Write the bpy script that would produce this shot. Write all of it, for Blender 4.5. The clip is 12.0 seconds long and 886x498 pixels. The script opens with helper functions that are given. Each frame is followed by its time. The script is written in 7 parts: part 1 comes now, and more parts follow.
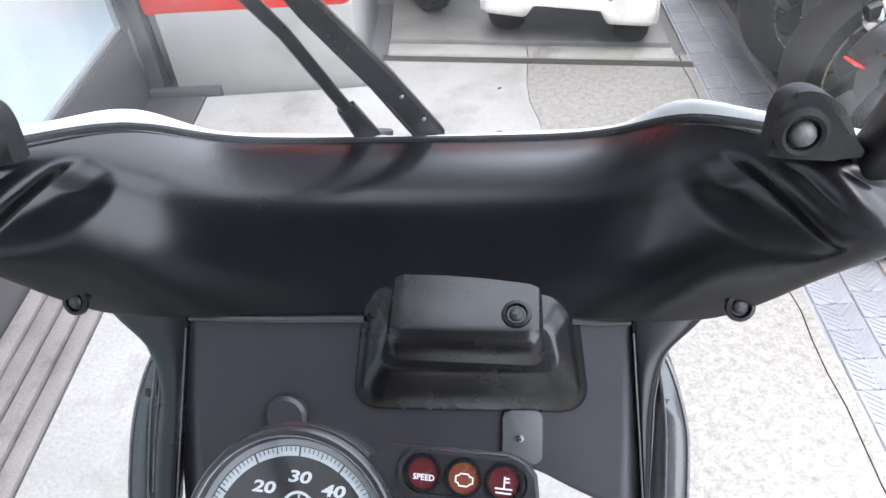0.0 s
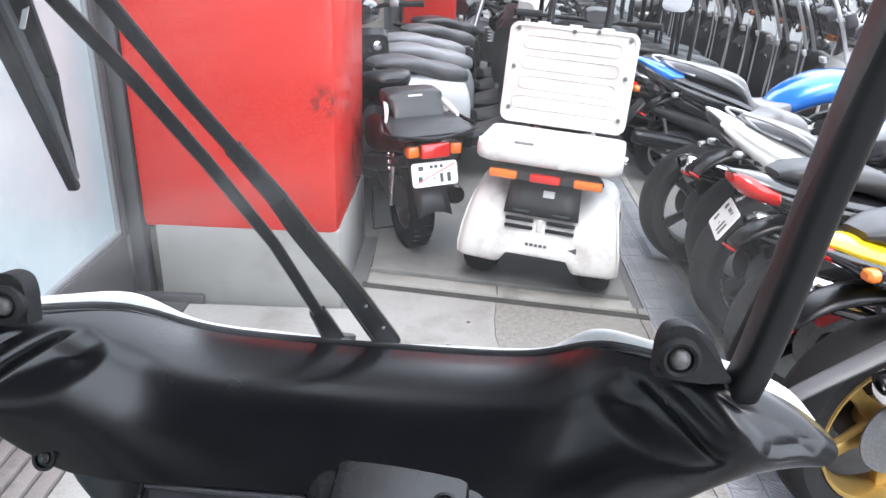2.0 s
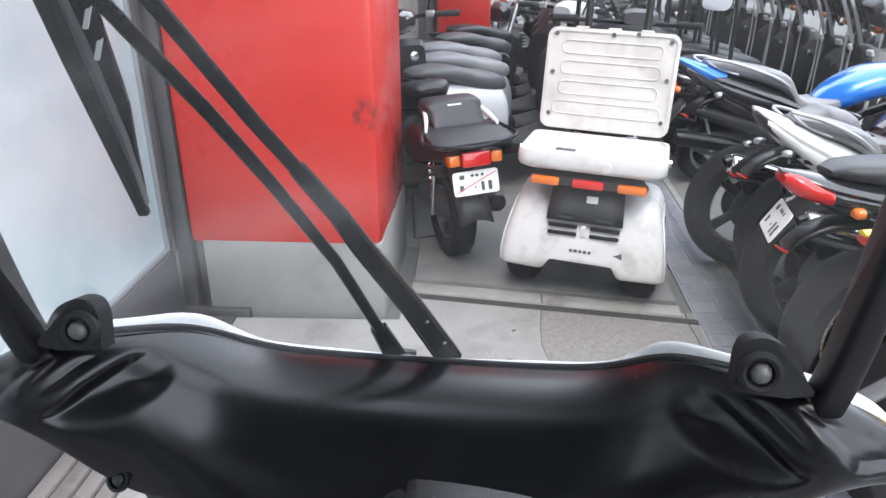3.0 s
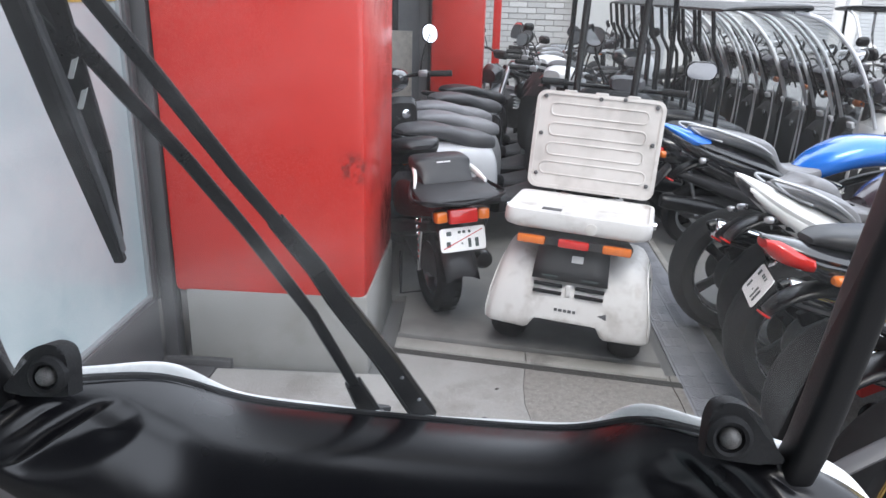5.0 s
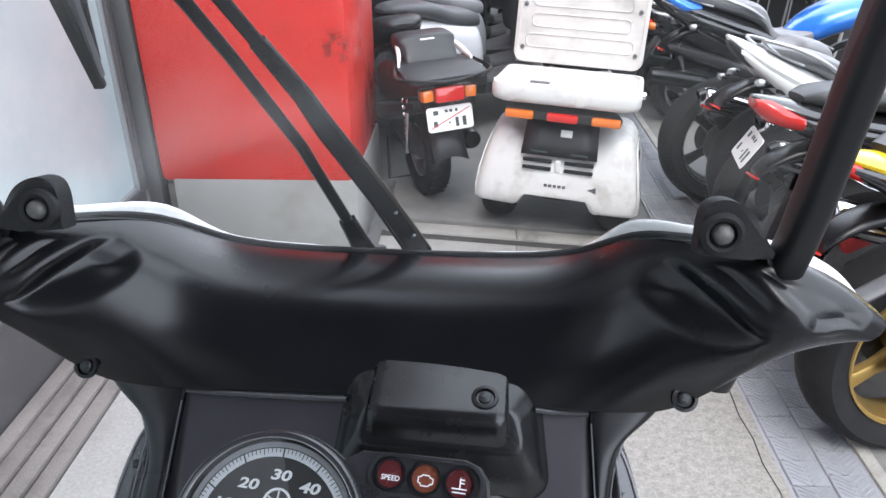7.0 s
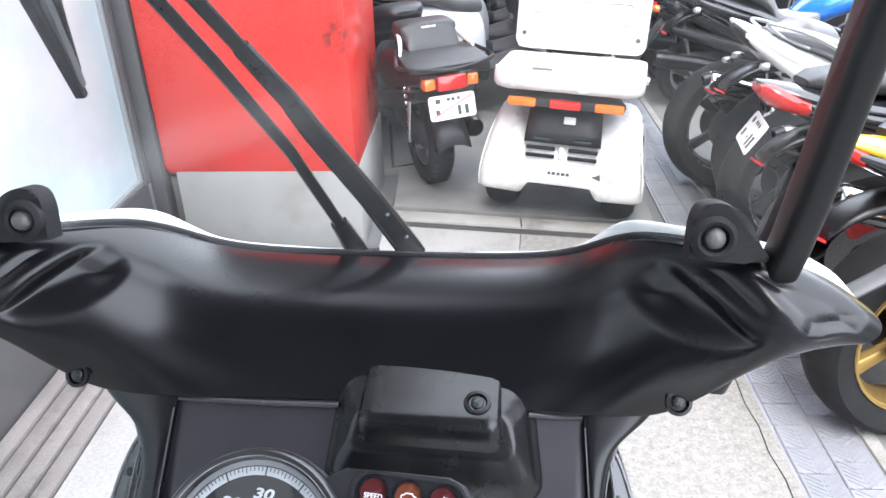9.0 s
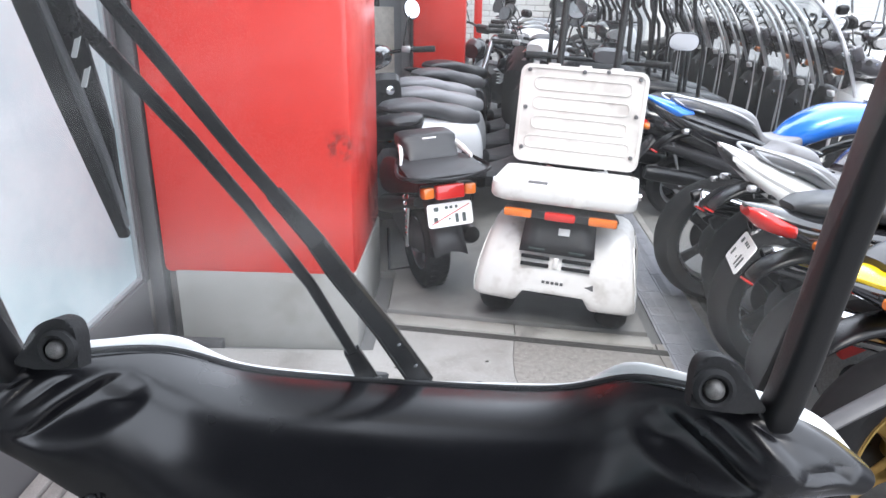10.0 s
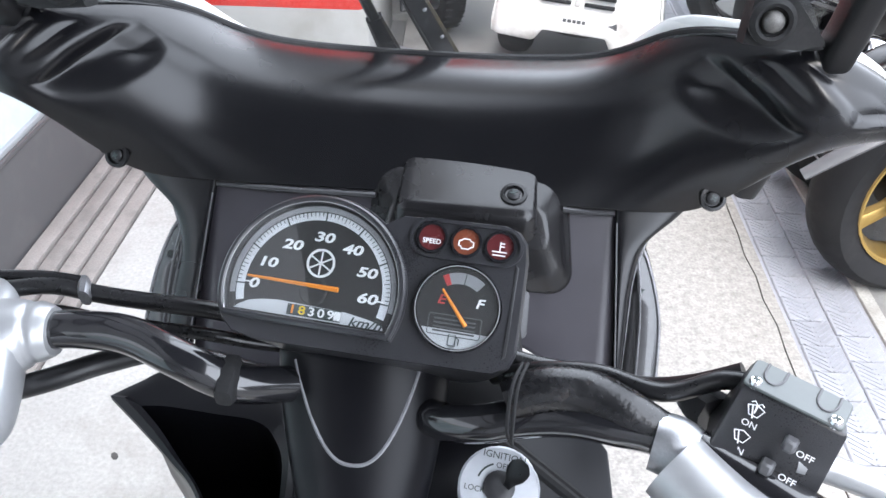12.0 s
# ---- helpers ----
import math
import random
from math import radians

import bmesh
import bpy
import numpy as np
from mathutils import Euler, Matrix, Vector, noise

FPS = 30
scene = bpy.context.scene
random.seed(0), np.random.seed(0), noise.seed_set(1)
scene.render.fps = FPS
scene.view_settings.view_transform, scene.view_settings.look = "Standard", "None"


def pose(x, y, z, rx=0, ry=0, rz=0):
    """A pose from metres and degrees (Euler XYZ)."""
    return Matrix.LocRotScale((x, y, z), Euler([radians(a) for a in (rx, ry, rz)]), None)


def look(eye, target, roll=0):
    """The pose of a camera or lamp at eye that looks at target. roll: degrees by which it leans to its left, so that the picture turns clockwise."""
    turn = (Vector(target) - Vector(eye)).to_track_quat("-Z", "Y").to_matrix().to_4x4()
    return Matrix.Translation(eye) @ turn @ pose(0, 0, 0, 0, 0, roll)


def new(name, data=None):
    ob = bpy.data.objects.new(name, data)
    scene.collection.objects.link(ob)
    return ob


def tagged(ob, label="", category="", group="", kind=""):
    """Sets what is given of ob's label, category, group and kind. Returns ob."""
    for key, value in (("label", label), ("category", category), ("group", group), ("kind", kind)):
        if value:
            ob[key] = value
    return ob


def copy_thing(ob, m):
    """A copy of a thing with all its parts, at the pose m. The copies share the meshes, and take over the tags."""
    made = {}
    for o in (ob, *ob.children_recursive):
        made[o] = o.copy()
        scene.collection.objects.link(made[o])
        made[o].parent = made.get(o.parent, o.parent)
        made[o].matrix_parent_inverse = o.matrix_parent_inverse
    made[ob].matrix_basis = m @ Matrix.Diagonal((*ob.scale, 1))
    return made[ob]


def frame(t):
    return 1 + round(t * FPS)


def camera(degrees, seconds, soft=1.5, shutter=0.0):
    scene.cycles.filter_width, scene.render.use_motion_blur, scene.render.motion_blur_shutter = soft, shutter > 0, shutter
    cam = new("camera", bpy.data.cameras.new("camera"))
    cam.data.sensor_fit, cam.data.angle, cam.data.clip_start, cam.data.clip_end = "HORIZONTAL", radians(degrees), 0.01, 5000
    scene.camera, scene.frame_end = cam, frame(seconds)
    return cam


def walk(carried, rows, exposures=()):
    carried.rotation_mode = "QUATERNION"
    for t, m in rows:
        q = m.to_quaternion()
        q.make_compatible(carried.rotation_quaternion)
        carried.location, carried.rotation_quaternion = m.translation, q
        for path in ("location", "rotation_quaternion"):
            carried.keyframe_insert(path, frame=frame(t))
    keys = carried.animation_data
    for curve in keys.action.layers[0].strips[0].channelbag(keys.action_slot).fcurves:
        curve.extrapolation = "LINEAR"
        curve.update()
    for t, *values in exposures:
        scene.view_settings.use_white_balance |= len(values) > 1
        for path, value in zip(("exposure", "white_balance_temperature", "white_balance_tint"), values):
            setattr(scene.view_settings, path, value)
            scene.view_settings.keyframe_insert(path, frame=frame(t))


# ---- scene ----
cam = camera(62.2, 12.0)
PATH = [
    (0, (0.204, 0.178, 1.414), (0.104, 1.657, 0.072), -4.7),
    (0.5, (0.204, 0.106, 1.372), (0.028, 1.694, 0.169), -7.5),
    (0.7, (0.198, 0.092, 1.363), (0.006, 1.704, 0.195), -7.1),
    (1, (0.18, 0.087, 1.366), (0.024, 1.743, 0.255), -1.7),
    (1.5, (0.177, 0.079, 1.408), (0.059, 1.855, 0.495), 1.6),
    (2, (0.228, 0.08, 1.448), (0.199, 1.905, 0.632), 2.4),
    (2.5, (0.216, 0.087, 1.453), (0.181, 1.897, 0.603), 3.4),
    (3, (0.204, 0.087, 1.452), (0.073, 1.915, 0.652), -0.3),
    (3.2, (0.201, 0.083, 1.459), (0.082, 1.934, 0.712), 1.7),
    (5, (0.215, 0.084, 1.454), (0.11, 1.969, 0.795), 1.7),
    (5.5, (0.22, 0.091, 1.449), (0.128, 1.977, 0.789), 1.0),
    (6, (0.215, 0.083, 1.447), (0.104, 1.958, 0.758), -0.1),
    (6.5, (0.216, 0.07, 1.437), (0.118, 1.936, 0.725), -0.0),
    (7, (0.214, 0.063, 1.393), (0.147, 1.839, 0.475), -0.2),
    (7.1, (0.213, 0.061, 1.387), (0.155, 1.806, 0.412), 0.6),
    (7.2, (0.213, 0.063, 1.386), (0.161, 1.791, 0.381), 0.7),
    (8.8, (0.218, 0.074, 1.395), (0.114, 1.801, 0.392), -0.7),
    (8.9, (0.225, 0.078, 1.4), (0.126, 1.816, 0.417), -1.2),
    (9, (0.229, 0.078, 1.404), (0.141, 1.834, 0.451), -1.3),
    (9.5, (0.22, 0.072, 1.428), (0.153, 1.887, 0.591), 2.2),
    (10, (0.209, 0.06, 1.454), (0.144, 1.926, 0.738), 0.8),
    (10.5, (0.201, 0.037, 1.444), (0.125, 1.861, 0.628), 0.3),
    (11, (0.192, 0.03, 1.388), (0.098, 1.737, 0.35), 1.9),
    (11.5, (0.195, 0.033, 1.355), (0.116, 1.631, 0.155), 0.5),
    (12, (0.194, 0.038, 1.352), (0.123, 1.592, 0.095), 0.9),
]
EXPOSURES = [(0, 1.48), (0.5, 1.65), (1, 1.56), (1.5, 1.4), (2, 1.21), (2.5, 1.0), (3, 0.85), (5, 0.5), (6, 0.56), (6.5, 0.64), (7, 0.91), (8.8, 1.54), (9, 1.54), (9.5, 1.31), (10, 1.05), (10.5, 0.95), (11, 1.31), (11.5, 1.37), (12, 1.52)]
walk(cam, [(t, look(eye, target, roll)) for t, eye, target, roll in PATH], EXPOSURES)

# ---- light: an overcast afternoon, soft from above ----
SUN_EL, SUN_ROT = 55.0, 200.0
world = bpy.data.worlds.new("sky")
scene.world = world
world.use_nodes = True
wn = world.node_tree.nodes
sky = wn.new("ShaderNodeTexSky")
sky.sky_type, sky.sun_disc = "NISHITA", False
sky.sun_elevation, sky.sun_rotation = radians(SUN_EL), radians(SUN_ROT)
sky.air_density, sky.dust_density, sky.ozone_density = 1.0, 4.0, 1.0
haze = wn.new("ShaderNodeMixRGB")
haze.inputs[0].default_value = 0.75
haze.inputs[2].default_value = (9.2, 9.8, 10.9, 1)
world.node_tree.links.new(sky.outputs[0], haze.inputs[1])
world.node_tree.links.new(haze.outputs[0], wn["Background"].inputs[0])
wn["Background"].inputs[1].default_value = 0.30
sun = new("sun", bpy.data.lights.new("sun", "SUN"))
sun.data.energy, sun.data.angle, sun.data.color = 1.2, radians(25), (1.0, 0.97, 0.93)
sun.matrix_world = look((0, 0, 10), (0.5, 4.5, 3.0))


# ---- materials ----
def mat(name, base, rough=0.5, metal=0.0, vary=0.12, scale=14.0, fine=180.0, bump=0.0, coat=0.0, dirt=None, dirt_amount=0.0, dirt_scale=5.0, random_vary=0.0, spec=0.5, dirt_from=0.52, scuff=None):
    """A procedural surface: base colour varied at two scales, patches of dirt, uneven gloss and fine relief."""
    m = bpy.data.materials.new(name)
    m.use_nodes = True
    nt = m.node_tree
    n, l = nt.nodes, nt.links
    b = n["Principled BSDF"]
    tc = n.new("ShaderNodeTexCoord")
    big = n.new("ShaderNodeTexNoise")
    big.inputs["Scale"].default_value, big.inputs["Detail"].default_value = scale, 5
    small = n.new("ShaderNodeTexNoise")
    small.inputs["Scale"].default_value, small.inputs["Detail"].default_value = fine, 3
    l.new(tc.outputs["Object"], big.inputs["Vector"])
    l.new(tc.outputs["Object"], small.inputs["Vector"])
    add = n.new("ShaderNodeMath")
    add.operation = "ADD"
    l.new(big.outputs[0], add.inputs[0])
    l.new(small.outputs[0], add.inputs[1])
    ramp = n.new("ShaderNodeMapRange")
    ramp.inputs[1].default_value, ramp.inputs[2].default_value = 0.6, 1.4
    ramp.inputs[3].default_value, ramp.inputs[4].default_value = 1 - vary, 1 + vary
    l.new(add.outputs[0], ramp.inputs[0])
    mul = n.new("ShaderNodeMixRGB")
    mul.blend_type, mul.inputs[0].default_value = "MULTIPLY", 1.0
    mul.inputs[1].default_value = (*base, 1)
    value = ramp.outputs[0]
    if random_vary:
        info = n.new("ShaderNodeObjectInfo")
        rr = n.new("ShaderNodeMapRange")
        rr.inputs[3].default_value, rr.inputs[4].default_value = 1 - random_vary, 1 + random_vary
        l.new(info.outputs["Random"], rr.inputs[0])
        both = n.new("ShaderNodeMath")
        both.operation = "MULTIPLY"
        l.new(ramp.outputs[0], both.inputs[0])
        l.new(rr.outputs[0], both.inputs[1])
        value = both.outputs[0]
    l.new(value, mul.inputs[2])
    colour = mul.outputs[0]
    if dirt:
        d = n.new("ShaderNodeTexNoise")
        d.inputs["Scale"].default_value, d.inputs["Detail"].default_value, d.inputs["Roughness"].default_value = dirt_scale, 8, 0.68
        l.new(tc.outputs["Object"], d.inputs["Vector"])
        dr = n.new("ShaderNodeMapRange")
        dr.inputs[1].default_value, dr.inputs[2].default_value = dirt_from, dirt_from + 0.2
        dr.inputs[4].default_value = dirt_amount
        l.new(d.outputs[0], dr.inputs[0])
        mix = n.new("ShaderNodeMixRGB")
        mix.inputs[2].default_value = (*dirt, 1)
        l.new(dr.outputs[0], mix.inputs[0])
        l.new(colour, mix.inputs[1])
        colour = mix.outputs[0]
    if scuff:
        place, reach = scuff
        off, far, near, rub, amt = (n.new("ShaderNode" + k) for k in ("VectorMath", "VectorMath", "MapRange", "TexNoise", "Math"))
        off.operation, far.operation, amt.operation = "SUBTRACT", "LENGTH", "MULTIPLY"
        off.inputs[1].default_value = place
        near.inputs[1].default_value, near.inputs[2].default_value, near.inputs[3].default_value, near.inputs[4].default_value = 0.0, reach, 2.2, 0.0
        rub.inputs["Scale"].default_value, rub.inputs["Detail"].default_value = 24, 6
        cutoff = n.new("ShaderNodeMapRange")
        cutoff.inputs[1].default_value, cutoff.inputs[2].default_value = 0.42, 0.62
        l.new(tc.outputs["Object"], off.inputs[0])
        l.new(off.outputs[0], far.inputs[0])
        l.new(far.outputs["Value"], near.inputs[0])
        l.new(tc.outputs["Object"], rub.inputs["Vector"])
        l.new(rub.outputs[0], cutoff.inputs[0])
        l.new(cutoff.outputs[0], amt.inputs[0])
        l.new(near.outputs[0], amt.inputs[1])
        lim_ = n.new("ShaderNodeMath")
        lim_.operation, lim_.inputs[1].default_value = "MINIMUM", 0.6
        l.new(amt.outputs[0], lim_.inputs[0])
        mark = n.new("ShaderNodeMixRGB")
        mark.inputs[2].default_value = (0.03, 0.015, 0.014, 1)
        l.new(lim_.outputs[0], mark.inputs[0])
        l.new(colour, mark.inputs[1])
        colour = mark.outputs[0]
    l.new(colour, b.inputs["Base Color"])
    b.inputs["Metallic"].default_value = metal
    b.inputs["Specular IOR Level"].default_value = spec
    gl = n.new("ShaderNodeMapRange")
    gl.inputs[1].default_value, gl.inputs[2].default_value = 0.6, 1.4
    gl.inputs[3].default_value, gl.inputs[4].default_value = max(0.02, rough * 0.82), min(1, rough * 1.2)
    l.new(add.outputs[0], gl.inputs[0])
    l.new(gl.outputs[0], b.inputs["Roughness"])
    if coat:
        b.inputs["Coat Weight"].default_value, b.inputs["Coat Roughness"].default_value = coat, 0.04
    if bump:
        bp = n.new("ShaderNodeBump")
        bp.inputs["Strength"].default_value, bp.inputs["Distance"].default_value = 0.5, bump
        l.new(small.outputs[0], bp.inputs["Height"])
        l.new(bp.outputs[0], b.inputs["Normal"])
    return m


def glass(name, tint=(0.97, 0.98, 0.98), gloss=1.0, smear=0.0, smear_scale=3.0, blur=0.02):
    """A thin clear pane: seen through, with a mirror gloss that grows at grazing angles, and smears of dust over an
    even painted haze.
    """
    m = bpy.data.materials.new(name)
    m.use_nodes = True
    n, l = m.node_tree.nodes, m.node_tree.links
    n.remove(n["Principled BSDF"])
    clear, mirror, mix, lw, pw, sc = (n.new("ShaderNode" + k) for k in ("BsdfTransparent", "BsdfGlossy", "MixShader", "LayerWeight", "Math", "MapRange"))
    clear.inputs[0].default_value = (*tint, 1)
    mirror.inputs["Roughness"].default_value = blur
    mirror.inputs[0].default_value = (gloss, gloss, gloss, 1)
    lw.inputs[0].default_value = 0.5
    pw.operation, pw.inputs[1].default_value = "POWER", 4.5
    sc.inputs[3].default_value, sc.inputs[4].default_value = 0.08, 1.0
    l.new(lw.outputs["Facing"], pw.inputs[0])
    l.new(pw.outputs[0], sc.inputs[0])
    l.new(sc.outputs[0], mix.inputs[0])
    l.new(clear.outputs[0], mix.inputs[1])
    l.new(mirror.outputs[0], mix.inputs[2])
    last = mix.outputs[0]
    if smear:
        tc, no, mr, dust, mix2 = (n.new("ShaderNode" + k) for k in ("TexCoord", "TexNoise", "MapRange", "BsdfDiffuse", "MixShader"))
        no.inputs["Scale"].default_value, no.inputs["Detail"].default_value = smear_scale, 6
        mr.inputs[1].default_value, mr.inputs[2].default_value, mr.inputs[4].default_value = 0.4, 0.75, smear
        # even share of the smear: a haze mixed in to lift the darks
        mr.inputs[3].default_value = smear * 0.35
        dust.inputs[0].default_value = (0.8, 0.8, 0.8, 1)
        l.new(tc.outputs["Object"], no.inputs["Vector"])
        l.new(no.outputs[0], mr.inputs[0])
        l.new(mr.outputs[0], mix2.inputs[0])
        l.new(last, mix2.inputs[1])
        l.new(dust.outputs[0], mix2.inputs[2])
        last = mix2.outputs[0]
    l.new(last, n["Material Output"].inputs[0])
    return m


COWL = mat("satin_black_plastic", (0.006, 0.006, 0.0072), 0.25, spec=0.42, vary=0.15, scale=5, fine=14)
COLUMN = mat("matt_black_plastic", (0.005, 0.005, 0.0065), 0.34, spec=0.18, vary=0.15, scale=8, fine=30)
PANEL = mat("grained_black_plastic", (0.040, 0.037, 0.044), 0.36, spec=0.5, vary=0.08, scale=6, fine=40)
BOX_BLACK = mat("moulded_black_plastic", (0.009, 0.0085, 0.0095), 0.26, spec=0.5, vary=0.2, scale=14, fine=60, dirt=(0.022, 0.021, 0.020), dirt_amount=0.15, dirt_scale=9)
BLACK_METAL = mat("black_paint", (0.006, 0.006, 0.007), 0.3, spec=0.35, vary=0.2, scale=30, fine=500, bump=0.0001, dirt=(0.025, 0.024, 0.023), dirt_amount=0.15)
POST = mat("matt_black_paint", (0.006, 0.006, 0.007), 0.45, spec=0.35, vary=0.2, scale=30, fine=700, bump=0.0002, dirt=(0.025, 0.024, 0.023), dirt_amount=0.2)
RUBBER = mat("black_rubber", (0.009, 0.009, 0.010), 0.75, vary=0.3, scale=20, fine=400, bump=0.0001, dirt=(0.04, 0.038, 0.036), dirt_amount=0.25, dirt_scale=8)
TYRE = mat("tyre_rubber", (0.011, 0.011, 0.012), 0.7, spec=0.25, vary=0.15, scale=9, fine=40, dirt=(0.03, 0.029, 0.028), dirt_amount=0.25, dirt_scale=6)
WHITE = mat("white_paint", (0.8, 0.8, 0.79), 0.25, vary=0.03, scale=8, fine=120, coat=0.4)
GYRO_WHITE = mat("worn_white_plastic", (0.66, 0.645, 0.63), 0.38, vary=0.06, scale=9, fine=160, dirt=(0.27, 0.23, 0.20), dirt_amount=0.6, dirt_scale=9, dirt_from=0.49)
LID_WHITE = mat("yellowed_white_plastic", (0.58, 0.555, 0.53), 0.5, vary=0.05, scale=9, fine=160, dirt=(0.30, 0.27, 0.25), dirt_amount=0.5, dirt_scale=8, dirt_from=0.49)
STEEL = mat("bright_steel", (0.62, 0.62, 0.63), 0.28, metal=1.0, vary=0.15, scale=60, fine=900, bump=0.0001, dirt=(0.25, 0.2, 0.16), dirt_amount=0.25, dirt_scale=40)
DULL_STEEL = mat("dull_steel", (0.22, 0.22, 0.23), 0.42, metal=0.8, vary=0.3, scale=120, fine=900, bump=0.0002)
BOLT = mat("weathered_bolt", (0.15, 0.145, 0.14), 0.55, metal=0.6, vary=0.45, scale=220, fine=900, bump=0.0004)
CHROME = mat("chrome", (0.8, 0.8, 0.82), 0.08, metal=1.0, vary=0.06)
ALLOY = mat("cast_alloy", (0.5, 0.51, 0.53), 0.38, metal=1.0, vary=0.12, scale=40, fine=600, bump=0.0002)
PEARL = mat("pearl_silver_paint", (0.62, 0.63, 0.65), 0.3, vary=0.05, coat=0.3)
DEEP = mat("deep_black_plastic", (0.010, 0.010, 0.011), 0.5, vary=0.2, spec=0.35)
SILVER = mat("silver_paint", (0.40, 0.405, 0.415), 0.36, metal=0.5, vary=0.06, scale=20, coat=0.3)
GREY_PLASTIC = mat("grey_plastic", (0.09, 0.09, 0.095), 0.5, vary=0.15, scale=20, fine=600, bump=0.0002)
DARK_GREY = mat("dark_grey_plastic", (0.020, 0.020, 0.022), 0.45, vary=0.2, scale=20, fine=500, bump=0.00004)
SEAT = mat("seat_vinyl", (0.018, 0.018, 0.020), 0.42, vary=0.2, scale=25, fine=700, bump=0.0001, dirt=(0.09, 0.09, 0.09), dirt_amount=0.25)
MID_SEAT = mat("faded_dark_vinyl", (0.075, 0.075, 0.08), 0.5, vary=0.18, scale=25, fine=700, bump=0.0001, dirt=(0.13, 0.12, 0.12), dirt_amount=0.3)
GREY_SEAT = mat("worn_grey_vinyl", (0.19, 0.19, 0.2), 0.5, vary=0.15, scale=25, fine=700, bump=0.0001, dirt=(0.16, 0.15, 0.15), dirt_amount=0.3)
GOLD = mat("gold_paint", (0.42, 0.28, 0.09), 0.36, metal=0.7, vary=0.1, scale=30, dirt=(0.12, 0.08, 0.05), dirt_amount=0.4, dirt_scale=14)
BLUE = mat("blue_paint", (0.012, 0.17, 0.68), 0.2, metal=0.25, vary=0.06, coat=0.8)
YELLOW = mat("yellow_paint", (0.85, 0.6, 0.02), 0.25, vary=0.04, coat=0.5)
GLOSS_BLACK = mat("gloss_black_paint", (0.012, 0.012, 0.014), 0.15, vary=0.1, coat=0.7)
GUARD = mat("grey_black_gloss", (0.05, 0.05, 0.053), 0.24, vary=0.15, scale=12, coat=0.5)
RED_LENS = mat("red_lens", (0.55, 0.015, 0.012), 0.12, vary=0.08, scale=40, coat=0.6)
AMBER_LENS = mat("amber_lens", (0.66, 0.155, 0.018), 0.14, vary=0.08, scale=40, coat=0.6)
CLEAR_LENS = mat("clear_lens", (0.42, 0.42, 0.43), 0.1, metal=0.4, vary=0.1, scale=60, coat=0.6)
RED_PAINT = mat("red_gloss_panel", (0.55, 0.028, 0.02), 0.28, vary=0.05, scale=2.2, fine=260, bump=0.0002, dirt=(0.16, 0.02, 0.015), dirt_amount=0.35, dirt_scale=2.4, scuff=((-0.262, 2.69, 0.83), 0.075))
PLATE = mat("plate_white", (0.75, 0.75, 0.74), 0.35, vary=0.05, scale=50, dirt=(0.4, 0.38, 0.35), dirt_amount=0.2, dirt_scale=30)
INK = mat("dark_ink", (0.035, 0.05, 0.048), 0.5, vary=0.1)
INK_RED = mat("red_ink", (0.5, 0.05, 0.05), 0.5, vary=0.1)
PRINT_WHITE = mat("white_print", (0.86, 0.86, 0.86), 0.5, vary=0.03)
MIRROR = mat("mirror_glass", (0.85, 0.86, 0.87), 0.03, metal=1.0, vary=0.02)
WINDSHIELD = glass("windshield_clear", smear=0.075, smear_scale=5, blur=0.14)
CANOPY_GLASS = glass("canopy_clear", (0.93, 0.95, 0.95), smear=0.04, smear_scale=4, gloss=0.55)
# this smear is a painted haze that brightens the dials beneath
COVER_GLASS = glass("meter_cover", smear=0.022, smear_scale=12, gloss=0.6)


# ---- mesh tools ----
def part(name, bm, material, parent=None, label="", smooth=40, kind=""):
    """Links a bmesh as one mesh object, under a thing or a part; edges sharper than smooth degrees stay hard."""
    bmesh.ops.recalc_face_normals(bm, faces=bm.faces)
    lim = radians(smooth)
    for f in bm.faces:
        f.smooth = smooth > 0
    for e in bm.edges:
        if len(e.link_faces) == 2:
            e.smooth = e.calc_face_angle(0) < lim
    me = bpy.data.meshes.new(name)
    bm.to_mesh(me)
    bm.free()
    for one in material if isinstance(material, (list, tuple)) else (material,):
        me.materials.append(one)
    ob = new(name, me)
    ob.parent = parent
    if label or kind:
        tagged(ob, label, kind=kind)
    return ob


def thing(name, m, label, category, group=""):
    ob = new(name)
    ob.empty_display_size = 0.1
    ob.matrix_basis = m
    return tagged(ob, label, category, group)


def quad_grid(bm, rows, close_u=False, close_v=False, mat_index=0):
    """Faces over rows of points; every row has the same number."""
    vs = [[bm.verts.new(p) for p in row] for row in rows]
    nr, nc = len(vs), len(vs[0])
    for i in range(nr if close_v else nr - 1):
        for j in range(nc if close_u else nc - 1):
            f = bm.faces.new((vs[i][j], vs[i][(j + 1) % nc], vs[(i + 1) % nr][(j + 1) % nc], vs[(i + 1) % nr][j]))
            f.material_index = mat_index
    return vs


def loft(bm, rings, cap=True):
    vs = quad_grid(bm, rings, close_u=True)
    if cap:
        bm.faces.new(vs[0])
        bm.faces.new(list(reversed(vs[-1])))
    return vs


def spline(pts, n):
    """n + 1 points on a smooth curve through pts."""
    pts = [Vector(p) for p in pts]
    k = len(pts) - 1
    out = []
    for i in range(n + 1):
        t = min(i / n * k, k - 1e-9)
        a = int(t)
        f = t - a
        p0, p1, p2, p3 = (pts[max(0, min(k, a + d))] for d in (-1, 0, 1, 2))
        out.append(0.5 * (2 * p1 + (p2 - p0) * f + (2 * p0 - 5 * p1 + 4 * p2 - p3) * f * f + (3 * p1 - p0 - 3 * p2 + p3) * f**3))
    return out


